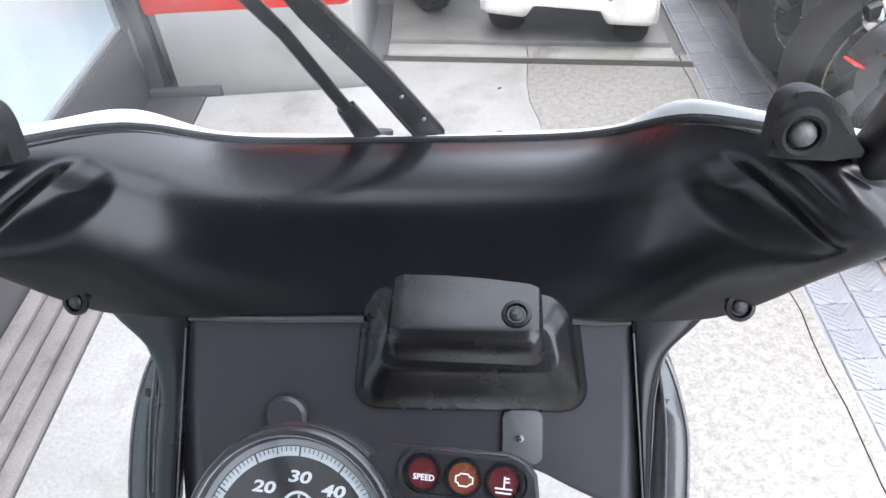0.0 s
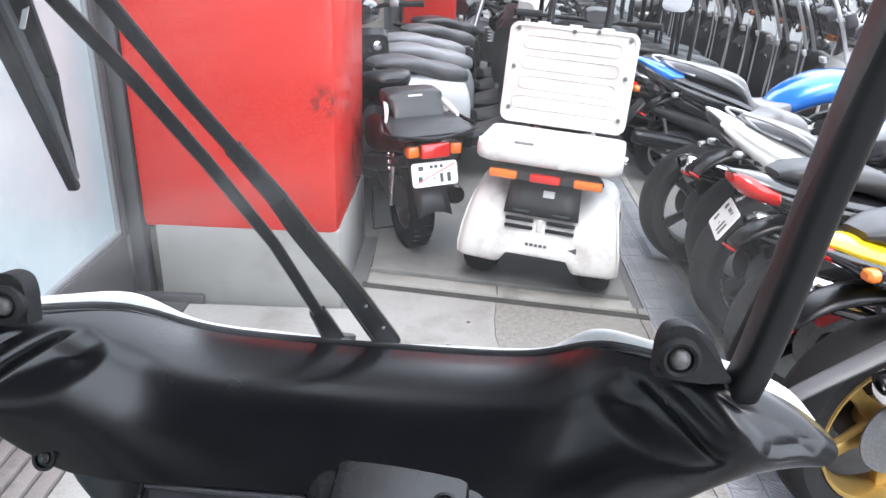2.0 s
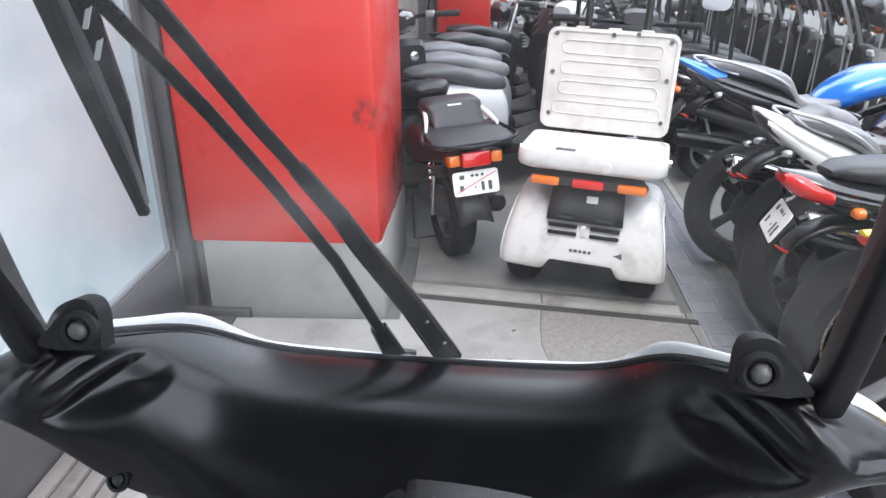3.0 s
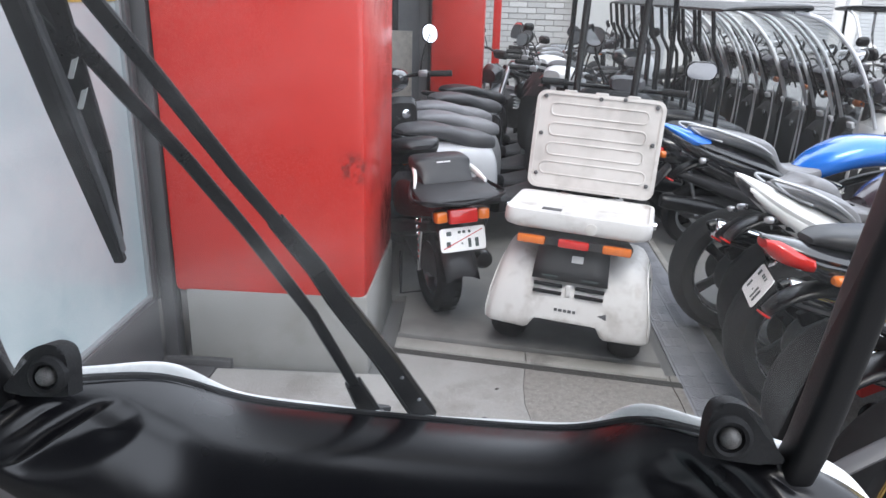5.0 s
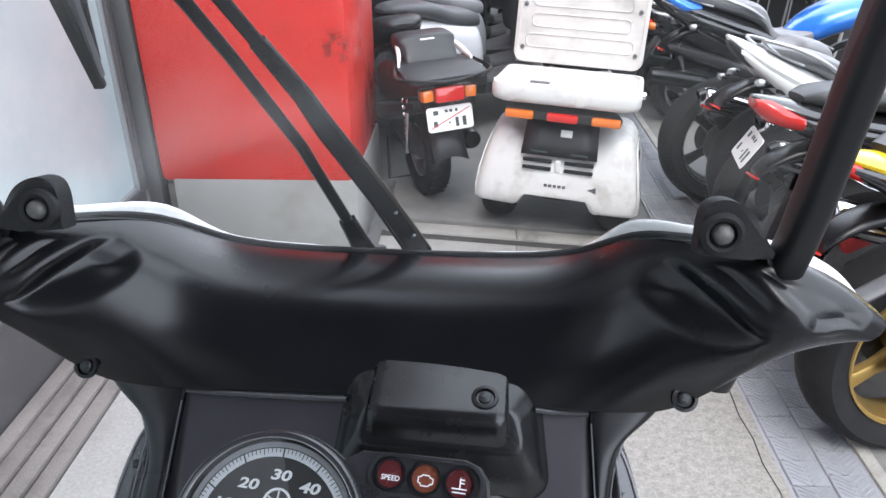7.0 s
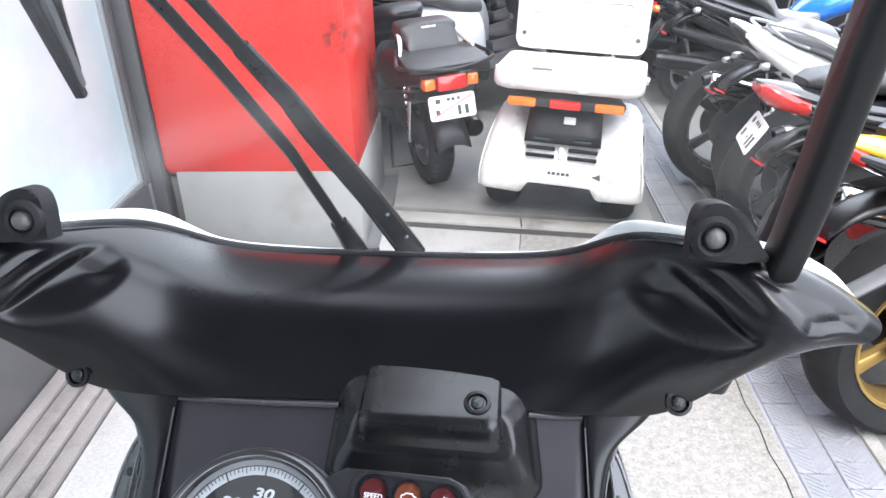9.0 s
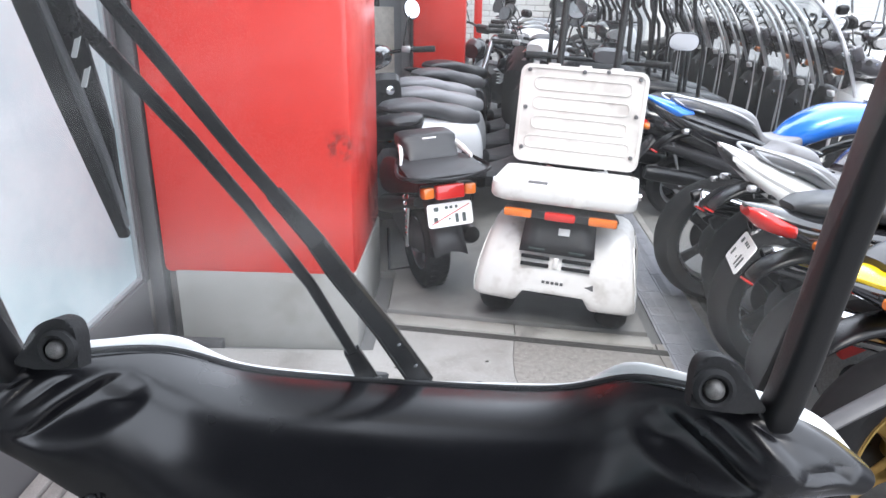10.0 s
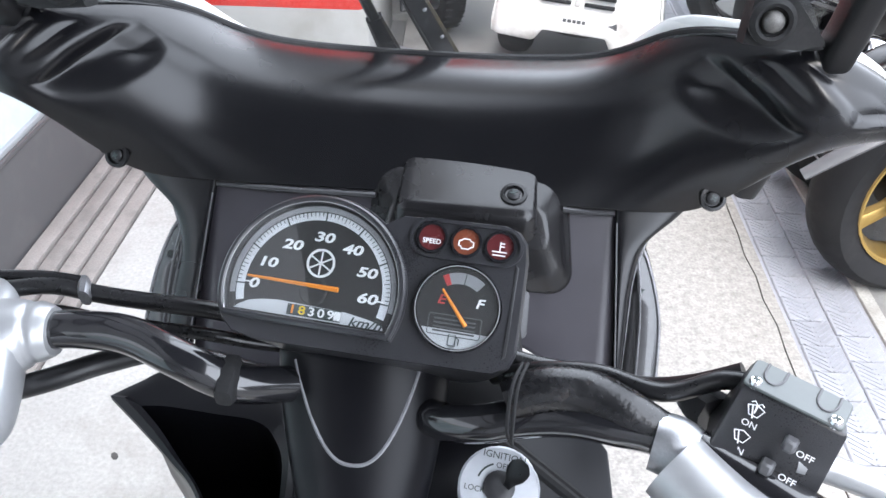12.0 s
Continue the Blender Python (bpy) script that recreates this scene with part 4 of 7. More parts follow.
part("blade_spine", bar_along([(-0.2108, 0.0210, 1.2514), (-0.2051, -0.0020, 1.3107), (-0.2040, -0.0262, 1.3688), (-0.2049, -0.0570, 1.4390), (-0.2052, -0.075, 1.481)], (0.0030, 0.0042), 0.003), GREY_PLASTIC, wiper, "grey spine of the blade", 25)
part("blade_carrier", bar_along([(-0.1993, -0.0050, 1.3391), (-0.1988, -0.0135, 1.3589), (-0.1985, -0.0240, 1.3838), (-0.1959, -0.0450, 1.4354), (-0.1945, -0.062, 1.475)], (0.0050, 0.0115), 0.0025), BLACK_METAL, wiper, "black slotted blade carrier", 25)
part("carrier_tip", bar_along([(-0.2102, 0.0201, 1.2636), (-0.2045, 0.0062, 1.3044), (-0.1990, -0.0050, 1.3391)], (0.0022, 0.0050), 0.0025), BLACK_METAL, wiper, "", 25)
for p in ((-0.1975, -0.0260, 1.3800), (-0.1960, -0.0345, 1.4010)):
    bm = B()
    slab(bm, rounded(0.0048, 0.016, 0.001, 2), 0.0006, pose(p[0] + 0.0035, p[1] - 0.0030, p[2], 64, 0, -14))
    part("carrier_slot", bm, PLATE, wiper, "pale slot through the carrier")
bm = B()
lathe(bm, [(0.006, 0), (0.006, 0.008), (0.0045, 0.011), (0.001, 0.0115)], 6, pose(0.080, 0.190, 1.012, 20, 0, 0))
part("washer_nozzle", bm, DARK_GREY, ride, "small washer nozzle")


# ---- instrument cluster, handlebar and controls of the same scooter ----
yaw_, el_ = radians(-9.1), radians(50.3)
nv_ = Vector((math.sin(yaw_) * math.cos(el_), -math.cos(yaw_) * math.cos(el_), math.sin(el_)))
uv_ = Vector((math.cos(yaw_), math.sin(yaw_), 0))
vv_ = nv_.cross(uv_)
METER = RIDE.inverted() @ (Matrix.Translation(Vector((0.1203, 0.3519, 1.0628))) @ Matrix((uv_, vv_, nv_)).transposed().to_4x4())
DIAL_BLACK = mat("dial_black", (0.02, 0.019, 0.019), 0.5, vary=0.1)
DIAL_SILVER = mat("dial_silver", (0.74, 0.75, 0.78), 0.42, vary=0.06, scale=40)
NEEDLE = mat("orange_needle", (0.95, 0.3, 0.02), 0.4, vary=0.04)
LAMP_RED = mat("unlit_red_lamp", (0.09, 0.018, 0.02), 0.25, vary=0.1, coat=0.5)
LAMP_ORANGE = mat("unlit_orange_lamp", (0.17, 0.05, 0.028), 0.25, vary=0.1, coat=0.5)
METER_CASE = mat("dusty_black_case", (0.026, 0.026, 0.029), 0.3, spec=0.6, vary=0.25, scale=30, fine=1200, bump=0.0002, dirt=(0.035, 0.035, 0.034), dirt_amount=0.3, dirt_scale=40)


def at_meter(x, y, z=0.0, turn=0.0):
    return METER @ pose(x, y, z, 0, 0, turn)


CX, CY = -0.0155, -0.002


def arc(cx, cy, r, a0, a1, n):
    return [(cx + r * math.cos(radians(a0 + (a1 - a0) * i / n)), cy + r * math.sin(radians(a0 + (a1 - a0) * i / n))) for i in range(n + 1)]


case_outline = arc(CX, CY, 0.0575, 205, 52, 30) + [(0.030, 0.0498), (0.060, 0.0512), (0.090, 0.0520), (0.0985, 0.0490), (0.1035, 0.0430), (0.1052, 0.0340), (0.1062, 0.0), (0.1060, -0.020), (0.1030, -0.0280), (0.0950, -0.0325), (0.02, -0.0345), (-0.045, -0.0355), (-0.060, -0.0325)]
cluster = part("cluster_housing", (lambda b: (loft(b, [[METER @ Vector((cx_ + (x - 0.015) * k, cy_ + y * k, h)) for x, y in case_outline] for k, h, cx_, cy_ in ((0.62, -0.084, 0.012, -0.018), (0.78, -0.066, 0.013, -0.013), (0.91, -0.044, 0.015, -0.006), (0.98, -0.018, 0.015, -0.001), (1.0, -0.004, 0.015, 0), (1.0, 0.0015, 0.015, 0), (0.985, 0.0035, 0.015, 0))]), b)[1])(B()), METER_CASE, ride, "black plastic instrument cluster", 40)


def on_face(name, outline, z, depth, material, label="", bevel=0.0):
    bm = B()
    slab(bm, outline, depth, METER @ pose(0, 0, z), bevel, 1)
    return part(name, bm, material, cluster, label, 30)


def ring_face(name, cx, cy, r0, r1, a0, a1, z, depth, material, label="", n=40):
    bm = B()
    inner, outer = arc(cx, cy, r0, a0, a1, n), arc(cx, cy, r1, a0, a1, n)
    rows = [[METER @ Vector((*p, h)) for p, h in ((i_, z), (i_, z + depth), (o_, z + depth), (o_, z))] for i_, o_ in zip(inner, outer)]
    quad_grid(bm, rows, close_u=True)
    return part(name, bm, material, cluster, label, 40)


def dee(r, cut, n=48):
    """The outline of a round dial with a flat foot."""
    a = math.degrees(math.asin(cut / r))
    return arc(CX, CY, r, a, 180 - a, n)


on_face("dial_face", dee(0.0500, -0.0190), 0.0030, 0.0014, DIAL_BLACK, "black speedometer face")
# the raised rim: a tube along the dial's outline
rim_path = [METER @ Vector((x, y, 0.0085)) for x, y in dee(0.0535, -0.0205)]
bm = B()
tube(bm, rim_path + [rim_path[0].lerp(rim_path[-1], 0.0)], 0.0022, 8)
part("dial_rim", bm, METER_CASE, cluster, "satin black dial rim")
# the rim's gloss highlight, put in as a thin bright ring
for dr, h in ((0.0519, 0.0094),):
    bm = B()
    edge_ = [METER @ Vector((x, y, h)) for x, y in dee(dr, -0.0205)]
    tube(bm, edge_ + edge_[:1], 0.00045, 6)
    part("rim_highlight", bm, CLEAR_LENS, cluster, "edge of the clear dial cover, its gloss line painted bright")
bm = B()
outer_, inner_ = dee(0.0560, -0.0225), dee(0.0515, -0.0197)
quad_grid(bm, [[METER @ Vector((*o, 0.0035)), METER @ Vector((*o, 0.0062)), METER @ Vector((o[0] * 0.5 + i_[0] * 0.5, o[1] * 0.5 + i_[1] * 0.5, 0.0088)), METER @ Vector((*i_, 0.0085)), METER @ Vector((*i_, 0.0042))] for o, i_ in list(zip(outer_, inner_)) + [(outer_[0], inner_[0])]])
part("dial_bezel", bm, METER_CASE, cluster, "black dial bezel", 50)
ring_face("scale_band", CX, CY, 0.0415, 0.0462, 196, -14, 0.0046, 0.0002, DIAL_SILVER, "silver scale band")
ring_face("outer_band", CX, CY, 0.0468, 0.0498, 190, -8, 0.0046, 0.0009, mat("smoky_band", (0.3, 0.3, 0.315), 0.35, vary=0.1), "grey outer band of the dial")
bm = B()
for i in range(61):
    a = 183 - i * 186 / 60
    big = i % 10 == 0
    r0 = 0.0412 if big else (0.0427 if i % 5 == 0 else 0.0438)
    r1 = 0.0498 if big else 0.0460
    w_ = 0.0008 if big else 0.00042
    box(bm, (r1 - r0, w_, 0.0003), METER @ pose(CX, CY, 0.0052, 0, 0, a) @ pose((r0 + r1) / 2, 0, 0))
part("scale_marks", bm, INK, cluster, "fine black scale marks", kind="stuff")
foot = [(-0.0605, -0.0190), (-0.058, -0.0168), (-0.052, -0.0135), (-0.044, -0.0118), (-0.034, -0.0108), (0.006, -0.0120), (0.0200, -0.0140), (0.0290, -0.0162), (0.0300, -0.0190)]
on_face("dial_foot", foot, 0.0045, 0.0003, mat("pale_silver_print", (0.62, 0.63, 0.65), 0.4, vary=0.04), "pale silver foot of the dial")
for text, x, y in (("0", -0.0515, -0.0035), ("10", -0.0458, 0.0100), ("20", -0.0328, 0.0223), ("30", -0.0146, 0.0292), ("40", 0.0036, 0.0243), ("50", 0.0146, 0.0122), ("60", 0.0175, -0.0026)):
    lettering(text, 0.0080, at_meter(x, y, 0.0050), PRINT_WHITE, cluster, "numeral", "white numeral", 0.16, bold=0.03, wide=1.5)
for x, y in ((-0.0545, -0.0028), (0.0262, -0.0030)):
    on_face("end_mark", rounded(0.005, 0.0008, 0.0003, 2, x, y), 0.0048, 0.0003, PRINT_WHITE)
# round emblem: ring with three crossed bars
ring_face("emblem_ring", -0.0136, 0.0140, 0.0072, 0.0086, 0, 360, 0.0046, 0.0005, PRINT_WHITE, "white ring emblem")
bm = B()
for a in (90, 30, 150):
    box(bm, (0.0138, 0.0009, 0.0004), METER @ pose(-0.0136, 0.0140, 0.0048, 0, 0, a))
part("emblem_bars", bm, PRINT_WHITE, cluster)
on_face("odometer", rounded(0.0325, 0.0064, 0.0004, 2, -0.0117, -0.0151), 0.0047, 0.0005, INK, "black odometer window")
for k, ch in enumerate("18309"):
    lettering(ch, 0.0070, at_meter(-0.0248 + 0.0058 * k, -0.0151, 0.0053), NEEDLE if k == 0 else (YELLOW if k == 1 else PRINT_WHITE), cluster, "odometer_digit", bold=0.02, wide=1.25)
on_face("odometer_digit", rounded(0.0040, 0.0052, 0.0003, 2, 0.0025, -0.0151), 0.0053, 0.0003, PRINT_WHITE)
lettering("km/h", 0.0075, at_meter(0.0190, -0.0168, 0.0050), INK, cluster, "unit_lettering", "dark unit lettering", 0.3, bold=0.015, wide=1.3)
bm = B()
lathe(bm, [(0.0082, 0.0045), (0.0082, 0.0060), (0.0074, 0.0068), (0.001, 0.0070)], 24, METER @ pose(CX + 0.001, CY - 0.001, 0))
part("needle_hub", bm, DIAL_BLACK, cluster, "black needle hub")
bm = B()
d0, d1 = METER @ Vector((-0.0552, 0.0005, 0.0068)), METER @ Vector((0.0005, -0.0002, 0.0074))
tube(bm, [d0, d0.lerp(d1, 0.5), d1], [0.0007, 0.0011, 0.0016], 6)
part("needle", bm, NEEDLE, cluster, "orange speedometer needle")
bm = B()
slab(bm, dee(0.0520, -0.0200), 0.0006, METER @ pose(0, 0, 0.0088))
c = part("dial_glass", bm, COVER_GLASS, cluster, "clear dial cover")
c.visible_shadow = False

# warning lamps
bm = B()
o_ = rounded(0.0660, 0.0232, 0.0112, 8, 0.0685, 0.0388)
i_ = rounded(0.0620, 0.0194, 0.0096, 8, 0.0685, 0.0388)
quad_grid(bm, [[METER @ Vector((*a, 0.0030)), METER @ Vector((*a, 0.0052)), METER @ Vector((*b, 0.0052)), METER @ Vector((*b, 0.0030))] for a, b in list(zip(o_, i_)) + [(o_[0], i_[0])]])
part("lamp_surround", bm, METER_CASE, cluster, "", 40)
for k, x in enumerate((0.0487, 0.0687, 0.0883)):
    ring_face("lamp_rim", x, 0.0387, 0.0076, 0.0090, 0, 360, 0.0034, 0.0026, GLOSS_BLACK, "", 28)
    on_face("warning_lamp", arc(x, 0.0387, 0.0078, 0, 350, 28), 0.0036, 0.0008, LAMP_ORANGE if k == 1 else LAMP_RED, "unlit orange warning lamp" if k == 1 else "unlit dark red warning lamp")
lettering("SPEED", 0.0040, at_meter(0.0487, 0.0366, 0.0046), PRINT_WHITE, cluster, "lamp_lettering", bold=0.015)
bm = B()
eng = [(-0.0042, 0.0016), (-0.0028, 0.0018), (-0.0020, 0.0028), (0.0018, 0.0028), (0.0024, 0.0018), (0.0042, 0.0012), (0.0042, -0.0014), (0.0030, -0.0018), (0.0016, -0.0030), (-0.0024, -0.0030), (-0.0030, -0.0016), (-0.0042, -0.0014), (-0.0042, 0.0016)]
tube(bm, [METER @ Vector((0.0687 + x, 0.0378 + y, 0.0047)) for x, y in eng], 0.0004, 5)
part("engine_symbol", bm, PRINT_WHITE, cluster)
bm = B()
for (x0, y0), (x1, y1) in (((0.0, 0.0038), (0.0, -0.0022)), ((0.0, 0.0030), (0.0024, 0.0030)), ((0.0, 0.0012), (0.0024, 0.0012)), ((-0.0044, -0.0020), (0.0040, -0.0020)), ((-0.0040, -0.0040), (0.0036, -0.0040))):
    tube(bm, [METER @ Vector((0.0883 + x0, 0.0378 + y0, 0.0047)), METER @ Vector((0.0883 + x1, 0.0378 + y1, 0.0047))], 0.0004, 5)
part("temperature_symbol", bm, PRINT_WHITE, cluster)

# fuel gauge
FX, FY = 0.0700, 0.0004
on_face("gauge_face", arc(FX, FY, 0.0238, 0, 355, 48), 0.0032, 0.0008, DIAL_BLACK, "black fuel gauge face")
ring_face("gauge_rim", FX, FY, 0.0232, 0.0252, 0, 360, 0.0030, 0.0044, GLOSS_BLACK, "glossy black gauge rim")
ring_face("gauge_band", FX, FY - 0.001, 0.0150, 0.0215, 112, 52, 0.0041, 0.0002, mat("dim_gauge_band", (0.3, 0.3, 0.32), 0.4, vary=0.08), "grey gauge band", 16)
# same painted gloss line round the gauge
ring_face("gauge_highlight", FX, FY, 0.0236, 0.0241, 0, 360, 0.0073, 0.0004, CLEAR_LENS, "edge of the clear gauge cover, its gloss line painted bright")
ring_face("empty_mark", FX, FY - 0.001, 0.0150, 0.0215, 122, 112, 0.0041, 0.0003, INK_RED, "red empty mark", 6)
bm = B()
box(bm, (0.0065, 0.0005, 0.0003), METER @ pose(FX, FY - 0.001, 0.0045, 0, 0, 84) @ pose(0.0182, 0, 0))
part("gauge_mark", bm, INK, cluster)
on_face("gauge_foot", arc(FX, FY, 0.0228, 214, 326, 16), 0.0041, 0.0003, mat("pale_gauge_print", (0.6, 0.61, 0.63), 0.4, vary=0.04), "pale foot of the gauge")
lettering("E", 0.0075, at_meter(0.0600, 0.0042, 0.0046), INK_RED, cluster, "gauge_lettering", "red letter", 0.2, bold=0.02, wide=1.25)
lettering("F", 0.0075, at_meter(0.0818, 0.0044, 0.0046), PRINT_WHITE, cluster, "gauge_lettering", "white letter", 0.2, bold=0.02, wide=1.25)
bm = B()
fr_ = rounded(0.0300, 0.0115, 0.0012, 3, 0.0697, -0.0098)
tube(bm, [METER @ Vector((x, y, 0.0047)) for x, y in fr_ + fr_[:1]], 0.0003, 5)
part("printed_frame", bm, GREY_PLASTIC, cluster)
for y in (-0.0065, -0.0088, -0.0112, -0.0134):
    on_face("print_bar", rounded(0.024, 0.0010, 0.0003, 2, 0.0697, y), 0.0046, 0.0002, GREY_PLASTIC)
bm = B()
fp = [(-0.0025, -0.003), (-0.0025, 0.003), (0.0016, 0.003), (0.0016, -0.003), (-0.0025, -0.003)]
tube(bm, [METER @ Vector((0.0700 + x, -0.0178 + y, 0.0047)) for x, y in fp], 0.00035, 5)
tube(bm, [METER @ Vector((0.0700 + x, -0.0178 + y, 0.0047)) for x, y in ((0.0016, 0.002), (0.0034, 0.001), (0.0034, -0.0025))], 0.00035, 5)
part("pump_symbol", bm, INK, cluster)
bm = B()
d0, d1 = METER @ Vector((0.0600, 0.0100, 0.0056)), METER @ Vector((0.0762, -0.0090, 0.0060))
tube(bm, [d0, d1], [0.0007, 0.0014], 6)
part("gauge_needle", bm, NEEDLE, cluster, "orange fuel needle")
bm = B()
slab(bm, arc(FX, FY, 0.0240, 0, 355, 40), 0.0005, METER @ pose(0, 0, 0.0068))
c = part("gauge_glass", bm, COVER_GLASS, cluster, "clear gauge cover")
c.visible_shadow = False
bm = B()
slab(bm, [(0.0985, -0.024), (0.1008, -0.022), (0.1005, 0.028), (0.0985, 0.030)], 0.0008, METER @ pose(0, 0, 0.0034), 0.0004, 1)
part("textured_strip", bm, DARK_GREY, cluster, "grey textured strip")

# handlebar
bm = B()
tube(bm, [(0.0, -0.225, 0.972), (-0.036, -0.248, 0.990), (-0.066, -0.268, 1.010), (-0.094, -0.268, 1.026), (-0.127, -0.2585, 1.032), (-0.156, -0.2565, 1.032), (-0.186, -0.2605, 1.031), (-0.26, -0.285, 1.03)], 0.0118, 16, 44)
bar = part("handlebar", bm, GLOSS_BLACK, ride, "bent black painted handlebar")
bm = B()
tube(bm, [(0.020, -0.222, 0.955), (0.056, -0.260, 0.984), (0.082, -0.2715, 0.998), (0.107, -0.2715, 1.007), (0.131, -0.2745, 1.016), (0.156, -0.2797, 1.02), (0.198, -0.2894, 1.02), (0.26, -0.325, 1.015), (0.31, -0.36, 1.01)], 0.0118, 16, 44)
part("handlebar_half", bm, GLOSS_BLACK, bar)
bm = B()
tube(bm, [(0.098, -0.272, 1.022), (0.118, -0.267, 1.029), (0.142, -0.267, 1.029), (0.165, -0.276, 1.026), (0.185, -0.284, 1.022)], [0.011, 0.0135, 0.0145, 0.0135, 0.011], 14, 24)
part("wire_loom", bm, mat("loom_tape", (0.009, 0.009, 0.010), 0.26, vary=0.4, scale=60, fine=300, bump=0.0006, dirt=(0.055, 0.04, 0.034), dirt_amount=0.6, dirt_scale=90, dirt_from=0.55), bar, "black taped wire loom")
for k in range(2):
    bm = B()
    tube(bm, [(0.105 + 0.003 * k, -0.262, 1.044), (0.100 + 0.003 * k, -0.279, 1.042), (0.099 + 0.003 * k, -0.292, 1.022), (0.103, -0.288, 1.004)], 0.0011, 6, 12)
    part("cable_tie", bm, RUBBER, bar)
bm = B()
hull(bm, [((-0.066, -0.284, 1.014), 0.005, 0.006), ((-0.066, -0.272, 1.014), 0.007, 0.0125), ((-0.067, -0.258, 1.015), 0.005, 0.009)], None, 12, 4, 0)
part("bar_clamp", bm, RUBBER, bar, "black handlebar clamp")
# cables
SHEATH = mat("black_cable_sheath", (0.008, 0.008, 0.009), 0.3, vary=0.3, scale=40, fine=500, bump=0.0001)
CABLE_L = [(-0.30, -0.24, 1.03), (-0.230, -0.2312, 1.034), (-0.195, -0.2243, 1.035), (-0.156, -0.2271, 1.033), (-0.093, -0.2265, 1.028), (-0.05, -0.212, 1.008), (0.0, -0.180, 0.985)]
for name, pts, r in (("brake_hose", CABLE_L, 0.0058), ("cable", [(x, y - 0.010, z - 0.012) for x, y, z in CABLE_L], 0.0042), ("cable", [(-0.24, -0.30, 1.0), (-0.186, -0.2788, 1.005), (-0.150, -0.2558, 1.005), (-0.119, -0.243, 1.003), (-0.06, -0.24, 0.985)], 0.0075),
                     ("brake_hose", [(0.05, -0.20, 1.0), (0.102, -0.2207, 1.002), (0.134, -0.2269, 1.002), (0.179, -0.2354, 1.004), (0.205, -0.245, 1.02), (0.2306, -0.2485, 1.038)], 0.0062),
                     ("cable", [(0.09, -0.235, 1.0), (0.115, -0.245, 1.02), (0.15, -0.250, 1.028), (0.185, -0.262, 1.030), (0.215, -0.258, 1.040), (0.232, -0.262, 1.044)], 0.0056)
                     ):
    bm = B()
    tube(bm, pts, r, 10, 30)
    part(name, bm, SHEATH, ride, "black rubber sheathed cable")
# cast perch with the mirror and lever mounts
bm = B()
tube(bm, [(-0.176, -0.2590, 1.031), (-0.183, -0.2600, 1.031), (-0.188, -0.2612, 1.031), (-0.196, -0.264, 1.031), (-0.222, -0.275, 1.03), (-0.26, -0.29, 1.03)], [0.0150, 0.0185, 0.0185, 0.022, 0.028, 0.028], 20, 20)
perch = part("lever_perch", bm, SILVER, ride, "silver cast lever perch")
bm = B()
hull(bm, [((-0.196, -0.328, 1.016), 0.018, 0.012), ((-0.202, -0.315, 1.020), 0.026, 0.018), ((-0.211, -0.292, 1.024), 0.028, 0.022), ((-0.221, -0.264, 1.028), 0.026, 0.022), ((-0.230, -0.240, 1.031), 0.022, 0.016), ((-0.234, -0.228, 1.032), 0.014, 0.010)], None, 20, 3.2, 16)
part("perch_body", bm, SILVER, perch, "silver cast body")
bm = B()
tube(bm, [(-0.245, -0.222, 1.036), (-0.205, -0.219, 1.037), (-0.176, -0.220, 1.037)], [0.004, 0.0045, 0.0035], 10, 10)
part("lever_pivot", bm, BLACK_METAL, perch, "black lever root")
bm = B()
hull(bm, [((-0.176, -0.218, 1.036), 0.003, 0.005), ((-0.172, -0.226, 1.036), 0.005, 0.007), ((-0.169, -0.234, 1.036), 0.004, 0.006)], None, 10, 2.5, 6)
part("hose_joint", bm, DULL_STEEL, perch)

# right-hand switch box
T = [Vector(p) for p in ((0.2295, -0.2569, 1.058), (0.2693, -0.2822, 1.058), (0.2630, -0.3056, 1.060), (0.2183, -0.2776, 1.060))]
F = [Vector((0.2580, -0.3140, 1.022)), Vector((0.2000, -0.3010, 1.022))]
K = [Vector((0.262, -0.290, 1.014)), Vector((0.214, -0.262, 1.014))]
bm = B()
top_, front_, back_ = [bm.verts.new(p) for p in T], [bm.verts.new(p) for p in F], [bm.verts.new(p) for p in K]
bm.faces.new(top_)
bm.faces.new((top_[3], top_[2], front_[0], front_[1]))
bm.faces.new((front_[1], front_[0], back_[0], back_[1]))
bm.faces.new((top_[1], top_[0], back_[1], back_[0]))
bm.faces.new((top_[0], top_[3], front_[1], back_[1]))
bm.faces.new((top_[2], top_[1], back_[0], front_[0]))
bmesh.ops.bevel(bm, geom=list(bm.edges), offset=0.0022, segments=2, affect="EDGES", profile=0.5)
switch = part("switch_box", bm, METER_CASE, ride, "black wiper switch box", 40)
ex = (T[2] - T[3]).normalized()
ed = ((F[0] + F[1]) / 2 - (T[2] + T[3]) / 2)
ed = (ed - ex * ed.dot(ex)).normalized()
en = ed.cross(ex).normalized()
if en.y > 0:
    en.negate()
ez = en
FACE = Matrix.Translation((T[2] + T[3]) / 2 + ez * 0.0022) @ Matrix((ex, -ed, ex.cross(-ed))).transposed().to_4x4()
TOPN = (T[1] - T[0]).cross(T[3] - T[0]).normalized()
if TOPN.z < 0:
    TOPN.negate()
tx = (T[2] - T[3]).normalized()
TOPF = Matrix.Translation((T[0] + T[1] + T[2] + T[3]) / 4 + TOPN * 0.0003) @ Matrix((tx, TOPN.cross(tx), TOPN)).transposed().to_4x4()
bm = B()
outline = [(x, y) for x, y in rounded(0.050, 0.0235, 0.003, 4)]
slab(bm, outline, 0.0014, TOPF, 0.0006, 1)
